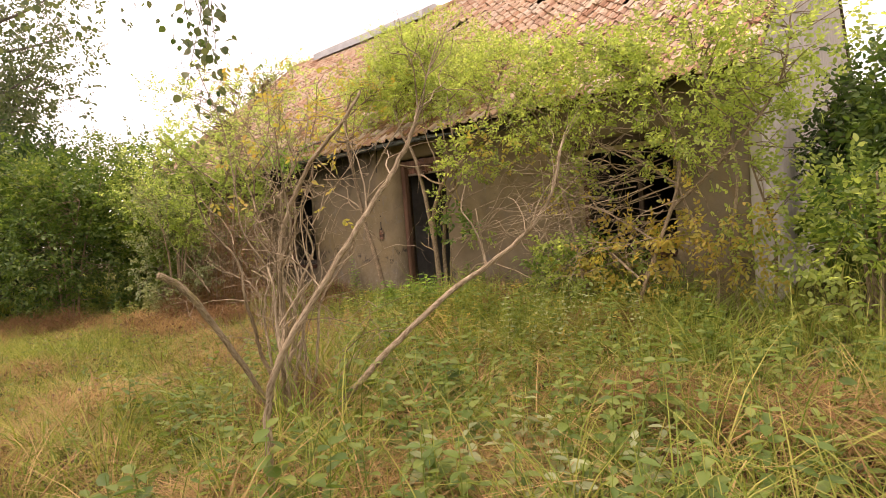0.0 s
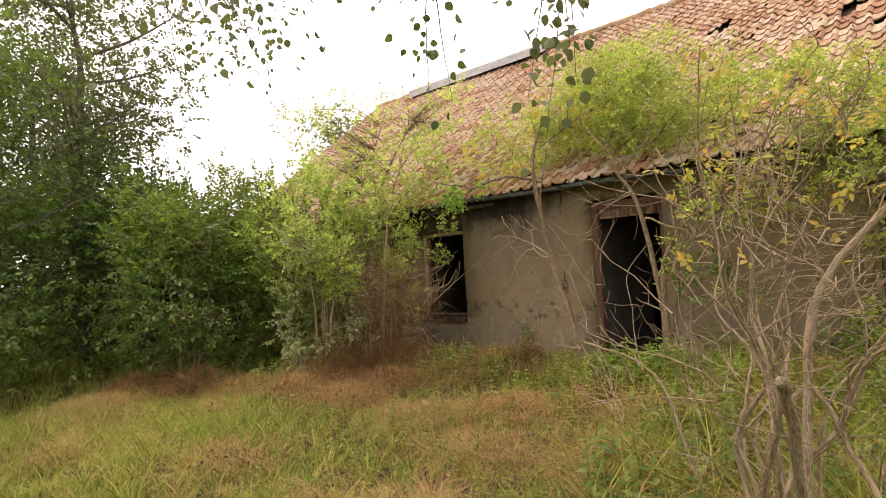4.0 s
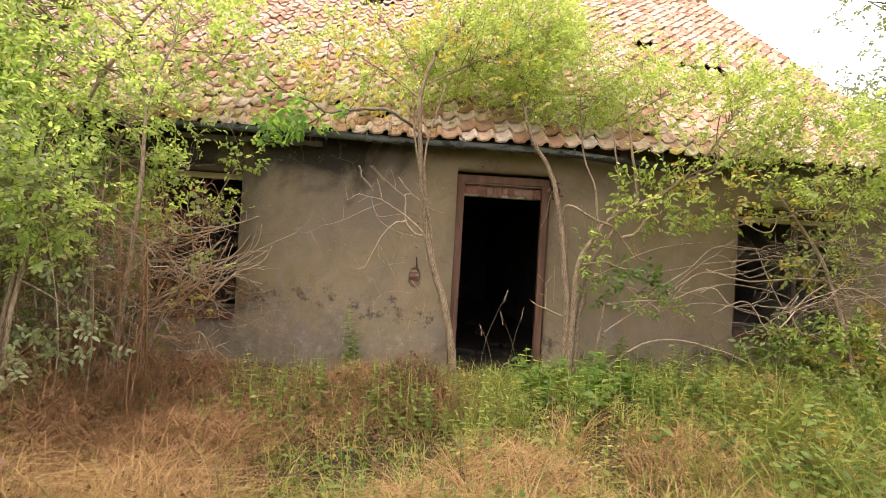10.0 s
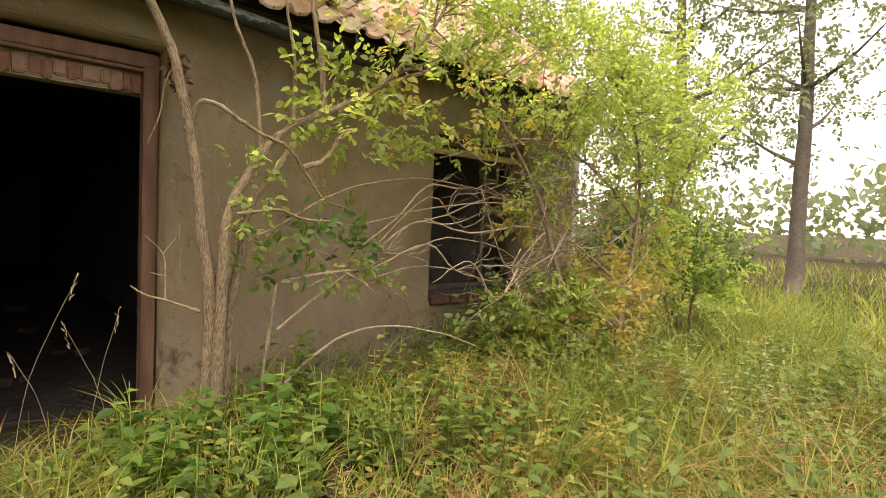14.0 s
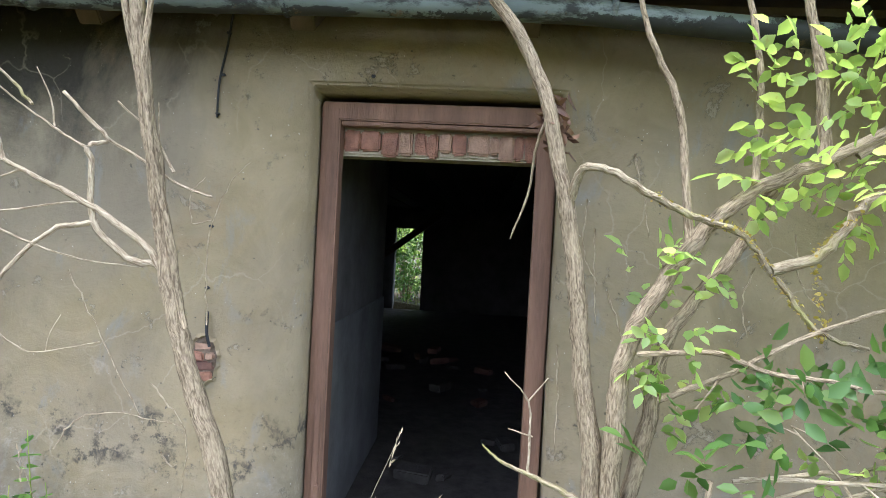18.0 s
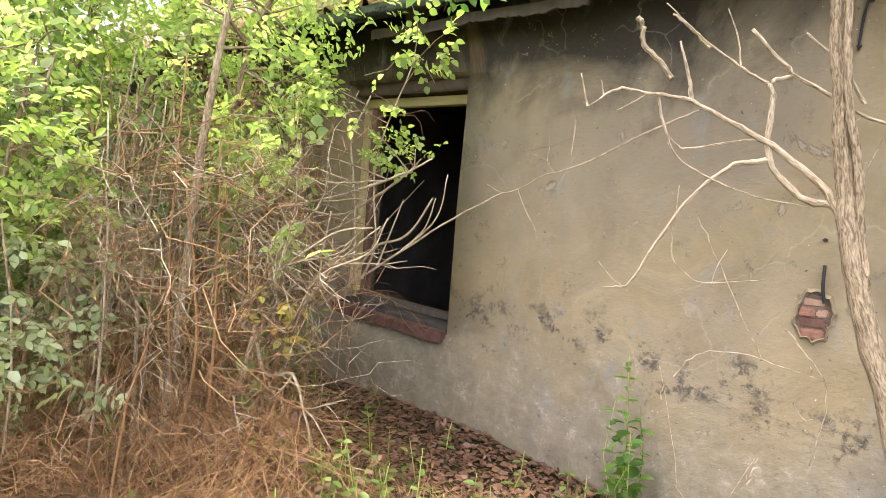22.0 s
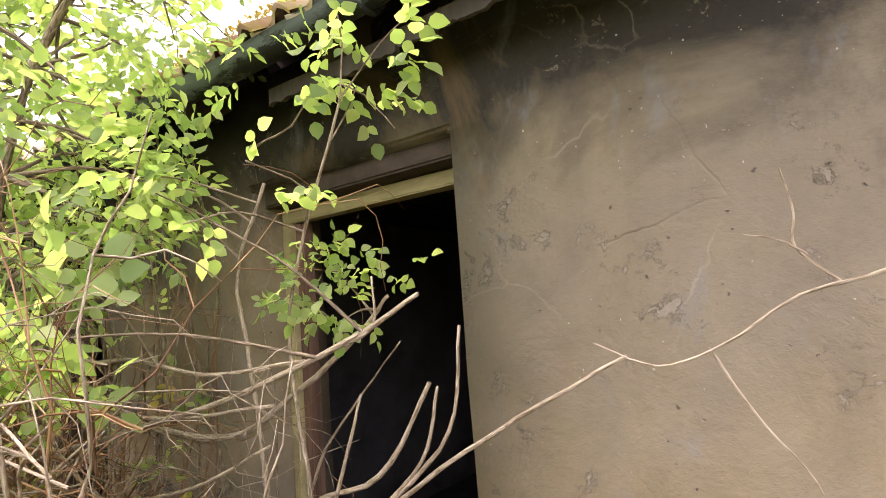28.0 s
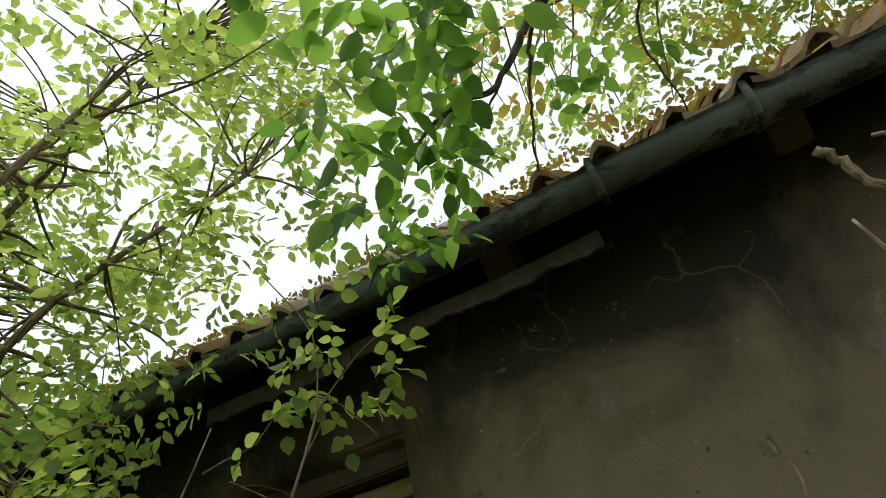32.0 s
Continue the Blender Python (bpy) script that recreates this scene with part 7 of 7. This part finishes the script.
herb_patch("nettle_patch", "tall green nettles and weeds along the wall", ring(150, 1.3, 4.6, -1.6, -0.2), 0.46, 0.085, M_LEAF_HERB, 111)
herb_patch("weed_patch", "leafy green weeds before the doorway", ring(70, -0.15, 2.0, -2.1, -0.35), 0.24, 0.07, M_LEAF_HERB, 112)
herb_patch("weed_patch", "leafy weeds in the tall meadow grass", ring(300, 1.6, 6.8, -4.7, -1.4), 0.5, 0.095, M_LEAF_HERB, 113)
herb_patch("weed_patch", "leafy weeds in the tall meadow grass", ring(90, 3.2, 7.2, -5.7, -4.3), 0.36, 0.095, M_LEAF_HERB, 114)
herb_patch("weed_patch", "low green weeds in the dry grass", ring(200, -3.5, 1.8, -4.8, -1.5), 0.17, 0.06, M_LEAF_HERB, 115)
herb_patch("weed_patch", "green weeds along the cottage wall", ring(40, -5.5, -2.3, -1.6, -0.3), 0.42, 0.065, M_LEAF_HERB, 116)
herb_patch("weed_patch", "leafy green weeds all over the meadow", ring(210, -3.6, 2.4, -5.0, -1.2), 0.22, 0.06, M_LEAF_HERB, 131)
herb_patch("weed_patch", "yellow-brown withered weeds in the meadow", ring(80, -3.4, 2.4, -4.8, -1.2), 0.22, 0.045, M_LEAF_YELLOW, 132)
herb_patch("weed_patch", "brown dead weeds in the meadow", ring(110, -3.4, 1.8, -4.6, -1.1), 0.30, 0.05, M_LITTER, 133)
herb_patch("weed_patch", "yellowing weeds among the nettles", ring(90, 1.9, 4.4, -2.0, -0.5), 0.34, 0.08, M_LEAF_YELLOW, 117)
herb_patch("weed_patch", "dark leafy weeds along the bank", ring(60, -1.0, 0.0, -1.5, -0.15), 0.26, 0.06, M_LEAF_GREEN, 121)
herb_patch("weed_patch", "leafy weeds at the foot of the bushes", ring(170, -6.4, -2.6, -3.2, -1.3), 0.42, 0.08, M_LEAF_HERB, 122)
herb_patch("weed_patch", "tall green weeds under the window and along the wall", ring(46, -2.2, -0.25, -1.75, -1.0), 0.36, 0.075, M_LEAF_HERB, 129)
herb_patch("weed_patch", "fresh leafy weeds before the doorway", ring(26, 0.5, 1.5, -1.2, -0.4), 0.34, 0.115, M_LEAF_BOUGH, 130)
herb_patch("weed_patch", "yellowing weeds before the doorway", ring(46, -0.2, 2.8, -2.4, -0.6), 0.24, 0.055, M_LEAF_YELLOW, 134)
herb_patch("weed_patch", "olive green weeds before the doorway", ring(90, -0.2, 3.4, -2.4, -0.6), 0.30, 0.06, M_LEAF_ELDER, 135)
herb_patch("dock_patch", "broad-leaved docks and burdock in the weeds", ring(40, 0.5, 3.0, -1.9, -0.5), 0.26, 0.12, M_LEAF_HERB, 123)
herb_patch("dock_patch", "broad-leaved docks in the tall grass", ring(40, 3.0, 7.0, -5.4, -2.0), 0.42, 0.14, M_LEAF_HERB, 124)
herb_patch("weed_patch", "dark green weeds before the doorway", ring(26, 0.1, 2.6, -1.7, -0.5), 0.26, 0.08, M_LEAF_GREEN, 125)
n = 2400
p = np.repeat(np.c_[rsg.uniform(-3.3, -1.5, 60), rsg.uniform(-3.0, -1.6, 60)], 40, 0) + rsg.normal(scale=0.07, size=(2400, 2))
m = part("dry_grass", mesh_quads("dry_grass", *blades(rsg, p, rsg.uniform(0.15, 0.42, n), rsg.uniform(0.0015, 0.0035, n), rsg.uniform(0.4, 1.9, n))), M_DRYVINE)
tagged(m, "ragged stand of dry red-brown grass stalks", "grass", kind="stuff")
n = 1500
p = np.c_[rsg.uniform(-2.0, -0.15, n), rsg.uniform(-1.6, -0.9, n)]
m = part("dry_grass", mesh_quads("dry_grass", *blades(rsg, p, rsg.uniform(0.12, 0.4, n), rsg.uniform(0.002, 0.005, n), rsg.uniform(0.3, 1.4, n))), M_DRYVINE)
tagged(m, "withered brown weeds on the bank before the wall", "grass", kind="stuff")
tuft, tway, tsize = tussocks(np.c_[rsg.uniform(2.0, 7.2, 170), rsg.uniform(-5.7, -1.8, 170)], 14, 0.10)
n = len(tuft)
m = part("dry_grass", mesh_quads("dry_grass", *blades(rsg, tuft, rsg.uniform(0.35, 0.65, n) * tsize, rsg.uniform(0.003, 0.006, n), rsg.uniform(0.8, 1.9, n), None, 4, tway)), M_STRAW)
tagged(m, "long arching blades of yellow grass", "grass", kind="stuff")
herb_patch("weed_patch", "withered brown weeds before the wall", ring(46, -1.9, -0.2, -1.6, -0.95), 0.34, 0.06, M_LITTER, 126)
herb_patch("weed_patch", "green weeds on the bank before the wall", ring(40, -1.9, -0.1, -1.7, -1.0), 0.28, 0.065, M_LEAF_HERB, 127)
herb_patch("weed_patch", "olive and green weeds in the brown heaps before the wall", ring(70, -2.2, -0.1, -1.8, -0.95), 0.38, 0.055, M_LEAF_HERB, 137)
herb_patch("weed_patch", "green weeds growing through the dry straw", ring(60, -0.9, 0.3, -3.3, -2.4), 0.26, 0.06, M_LEAF_HERB, 138)
herb_patch("weed_patch", "pale grey-green weeds in the tall grass", ring(30, 2.9, 4.6, -2.4, -1.3), 0.6, 0.06, M_LEAF_PALE, 136)
herb_patch("thistle_patch", "blue-green thistles in the tall grass", ring(26, 4.0, 5.2, -4.4, -3.4), 0.35, 0.10, M_LEAF_PALE, 128)
herb_patch("nettle_patch", "young nettles at the foot of the wall", [(-0.93, -0.14), (-0.90, -0.16), (-0.97, -0.12), (-0.88, -0.12)], 0.62, 0.085, M_LEAF_BOUGH, 118)
herb_patch("weed_patch", "small weeds in the leaf litter", ring(16, -2.7, -1.0, -0.9, -0.2), 0.2, 0.06, M_LEAF_HERB, 119)

lp = np.c_[rsg.uniform(-3.4, -0.4, 9000), -0.03 - 1.9 * rsg.random_sample(9000) ** 1.3]
lz = ground_z(lp[:, 0], lp[:, 1]) + 0.004 + 0.02 * rsg.random_sample(len(lp))
v, q = leaves_at(rsg, np.c_[lp, lz], rsg.normal(size=(len(lp), 3)) * np.array([1, 1, 0.15]), np.array([0, 0, 1.0]) + rsg.normal(scale=0.35, size=(len(lp), 3)), rsg.uniform(0.022, 0.055, len(lp)))
tagged(part("leaf_litter", mesh_quads("leaf_litter", v, q), M_LITTER), "brown dead leaves at the foot of the wall", "leaf litter", kind="stuff")

# seed heads and dry stalks standing before the doorway
for x, y, h, lean in ((0.25, -0.42, 0.85, 0.22), (0.62, -0.45, 0.62, -0.2), (-0.62, -0.4, 0.75, -0.12), (-0.55, -0.5, 0.6, 0.15), (0.42, -0.3, 0.5, -0.16), (0.5, -0.55, 0.7, 0.1)):
    z = float(ground_z(x, y))
    stalk = thing("grass_stalk", "dry pale seed-headed grass stalk", "grass stalk", "dry stalks by the door")
    top = Vector((x + lean, y - 0.05, z + h))
    me, _ = stem([(x, y, z - 0.03), (x + lean * 0.3, y, z + h * 0.5), top], 0.0013, 0.0008, random.Random(int(x * 100)), 5, 0.002, 6)
    culm = part("stalk", me, M_DEADWOOD, stalk)
    rs9 = np.random.RandomState(int(h * 100))
    o = np.array([(top - Vector((lean * 0.12, 0, 0.1)) * u)[:] for u in np.linspace(0, 1, 9)])
    v, q = leaves_at(rs9, o, np.tile(np.array([[lean, 0, 0.6]]), (9, 1)) + rs9.normal(scale=0.15, size=(9, 3)), rs9.normal(size=(9, 3)), np.full(9, 0.024), THIN_LEAF)
    part("seed_head", mesh_quads("seed_head", v, q), M_DEADWOOD, culm)

# thin dead twigs standing and hanging before the wall on both sides of the door
dry_twigs = thing("dead_twig_spray", "spray of thin pale dead twigs before the plaster wall", "twigs")
for pts in (
        [(-0.27, -0.20, 1.31), (-0.28, -0.20, 1.48), (-0.27, -0.20, 1.67), (-0.21, -0.20, 1.81), (-0.14, -0.20, 1.89)],
        [(-0.27, -0.20, 1.68), (-0.34, -0.20, 1.67), (-0.35, -0.20, 1.77), (-0.30, -0.20, 1.83)],
        [(-0.74, -0.30, 0.87), (-0.67, -0.30, 0.97), (-0.56, -0.30, 1.01), (-0.42, -0.30, 1.00), (-0.28, -0.30, 0.98)],
        [(-0.41, -0.30, 1.12), (-0.35, -0.30, 1.06), (-0.29, -0.30, 0.99), (-0.27, -0.30, 0.86), (-0.29, -0.30, 0.70)],
        [(-0.75, -0.25, 1.48), (-0.67, -0.25, 1.34), (-0.55, -0.25, 1.12), (-0.47, -0.25, 0.99)],
        [(-0.36, -0.30, 0.89), (-0.32, -0.30, 0.84), (-0.30, -0.30, 0.85)],
        [(1.09, -0.30, 1.52), (1.14, -0.30, 1.39), (1.19, -0.30, 1.25), (1.26, -0.30, 1.12)],
        [(1.54, -0.30, 1.62), (1.51, -0.30, 1.51), (1.53, -0.30, 1.40)],
        [(1.01, -0.30, 1.81), (1.01, -0.30, 1.64), (1.06, -0.30, 1.54)],
        [(0.95, -0.25, 1.33), (0.96, -0.25, 1.16), (0.96, -0.25, 0.96)],
        [(1.06, -0.20, 1.72), (1.07, -0.20, 1.53), (1.08, -0.20, 1.40)],
        [(1.63, -0.35, 1.73), (1.66, -0.35, 1.57), (1.73, -0.35, 1.50)],
        [(1.15, -0.30, 1.96), (1.19, -0.30, 1.81), (1.21, -0.30, 1.70)]):
    part("twig", stem(pts, 0.0032, 0.0014, random.Random(len(pts)), 5, 0.004, 6)[0], M_DEADWOOD, dry_twigs)

# rubble inside and a broken roof timber across the back doorway
rr_ = random.Random(131)
for k in range(26):
    x, y = rr_.uniform(-0.9, 0.95), rr_.uniform(0.6, 5.5)
    if x < 0.25 and y < 2.2:
        x += 0.6
    s = rr_.uniform(0.05, 0.13)
    b = part("rubble_brick", box(-s, s, -s * 0.55, s * 0.55, -s * 0.3, s * 0.3, 0.01, None, 0.01, k), rr_.choice((M_SILL, M_RUBBLE, M_RUBBLE)), at=pose(x, y, 0.16 + s * 0.3, rr_.uniform(-12, 12), rr_.uniform(-12, 12), rr_.uniform(0, 360)))
    tagged(b, "broken brick lying on the dirty floor inside", "brick", "rubble on the floor")
tagged(part("fallen_timber", box(-0.9, 0.9, -0.05, 0.05, -0.06, 0.06, 0.008), M_RAFTER, at=pose(-0.75, 8.6, 1.62, 0, -38, 0)), "dark fallen roof timber leaning across the back doorway", "beam")

mp = np.array([roof_pose(rsg.uniform(-3.8, -0.2), 0.24 * rsg.random_sample() ** 1.6 - 0.115, 0.068 + 0.02 * rsg.random_sample()).translation[:] for _ in range(1300)])
v, q = leaves_at(rsg, mp, rsg.normal(size=mp.shape) + np.array([0, -0.5, 0.5]), rsg.normal(size=mp.shape), rsg.uniform(0.008, 0.02, len(mp)), ROUND_LEAF)
tagged(part("roof_moss", mesh_quads("roof_moss", v, q), M_MOSS), "yellow-green moss growing on the lowest roof tiles", "moss", kind="stuff")

# last of all the nearest roof tiles, one by one
for m in near_tiles:
    part("tile", TILE, None, roof, at=m)

rsw = np.random.RandomState(77)


def tangle_heap(label, x, y, r, h, n, mat):
    """A heap of thin dry stalks thrown over one another, rounded on top, with dead leaves caught in it."""
    a, rr = rsw.uniform(0, 6.283, n), r * np.sqrt(rsw.random_sample(n)) * rsw.uniform(0.75, 1.2, n)
    p = np.c_[x + rr * np.cos(a), np.minimum(y + 0.8 * rr * np.sin(a), -0.12)]
    base = ground_z(p[:, 0], p[:, 1]) + h * np.clip(1 - (rr / r) ** 2, 0, 1) * rsw.random_sample(n) ** 0.7
    m = part("straw_mound", mesh_quads("straw_mound", *blades(rsw, p, rsw.uniform(0.08, 0.32, n), rsw.uniform(0.0012, 0.0032, n), rsw.uniform(0.8, 3.6, n), base, 4)), mat)
    tagged(m, label, "straw", "straw mounds", kind="stuff")
    k = n // 9
    pick = rsw.randint(0, n, k)
    o = np.c_[p[pick], base[pick] + 0.04 * rsw.random_sample(k)]
    v, q = leaves_at(rsw, o, rsw.normal(size=o.shape), rsw.normal(size=o.shape), rsw.uniform(0.02, 0.05, k))
    tagged(part("leaf_litter", mesh_quads("leaf_litter", v, q), M_LITTER), "dead brown leaves caught in a heap of dry stalks", "leaf litter", kind="stuff")


for x, y, r, h, n, mat in ((-0.75, -0.95, 0.34, 0.24, 1000, M_HEAP), (-0.38, -1.0, 0.38, 0.38, 2000, M_HEAP), (-0.15, -1.25, 0.26, 0.2, 700, M_DRYVINE), (-1.05, -1.15, 0.42, 0.16, 1300, M_HEAP), (-2.0, -1.2, 0.42, 0.42, 2600, M_DRYVINE),
                           (-1.5, -1.5, 0.40, 0.10, 1200, M_DRYVINE), (-1.75, -2.6, 0.55, 0.22, 2600, M_STRAW), (-2.5, -2.75, 0.5, 0.3, 2200, M_STRAW), (1.5, -2.0, 0.45, 0.16, 1500, M_STRAW), (2.55, -1.1, 0.28, 0.36, 1100, M_DRYVINE), (0.75, -3.3, 0.5, 0.12, 1500, M_STRAW)):
    tangle_heap("heap of matted red-brown stalks before the wall" if mat in (M_DRYVINE, M_HEAP) else "heap of matted yellow straw in the weeds", x, y, r, h, n, mat)
for x, y, r in ((0.4, -4.7, 0.34), (-0.9, -4.5, 0.42), (-2.3, -5.2, 0.45), (-0.6, -5.9, 0.4), (-3.3, -4.6, 0.5), (-1.6, -6.6, 0.4), (1.5, -5.3, 0.3), (-2.7, -3.7, 0.35)):
    tangle_heap("low mat of dry straw in the open meadow", x, y, r, 0.09, int(2100 * r), M_STRAW)
for (cx, cy, sx, sy), count, hh, mat, label in (
        ((2.7, -0.75, 0.35, 0.16), 16, 0.42, M_DRYVINE, "tufts of dry red-brown stalks among the weeds"),
        ((1.7, -1.75, 0.7, 0.35), 26, 0.34, M_DRYVINE, "tufts of dry red-brown stalks among the weeds"),
        ((0.3, -2.5, 0.5, 0.25), 22, 0.26, M_STRAW, "tufts of dry straw in the weeds"),
        ((3.4, -1.5, 0.55, 0.35), 46, 0.62, M_GRASS, "lush long green grass beside the nettles"),
        ((0.5, -0.55, 0.3, 0.15), 12, 0.26, M_GRASS, "long green grass on the threshold"),
        ((0.2, -1.2, 0.35, 0.35), 30, 0.34, M_GRASS, "long green grass bent over before the doorway"),
        ((-0.8, -6.5, 1.5, 0.7), 190, 0.18, M_GRASS_FRESH, "short yellow-green grass where the meadow opens"),
        ((0.4, -5.0, 1.3, 0.5), 130, 0.18, M_GRASS_FRESH, "short yellow-green grass of the open meadow"),
        ((0.2, -4.8, 1.7, 0.7), 90, 0.2, M_STRAW, "low tufts of straw in the open meadow"),
        ((2.0, -2.6, 1.2, 0.8), 60, 0.30, M_STRAW, "tufts of yellow straw among the green weeds"),
        ((-2.8, -4.5, 1.2, 0.5), 190, 0.2, M_GRASS_FRESH, "tufts of bright green grass at the edge of the meadow"),
        ((-2.2, -3.4, 1.3, 0.8), 90, 0.22, M_GRASS_FRESH, "tufts of bright green grass in the dry meadow")):
    tuft, tway, tsize = tussocks(np.c_[rsw.normal(cx, sx, count), np.minimum(rsw.normal(cy, sy, count), -0.08)], 38, 0.09)
    k = len(tuft)
    m = part("grass_tufts" if mat in (M_GRASS, M_GRASS_FRESH) else "dry_grass", mesh_quads("tuft_blades", *blades(rsw, tuft, rsw.uniform(0.6, 1.1, k) * hh * tsize, rsw.uniform(0.002, 0.005, k), rsw.uniform(0.5, 1.7, k), None, 4, tway)), mat)
    tagged(m, label, "grass", kind="stuff")
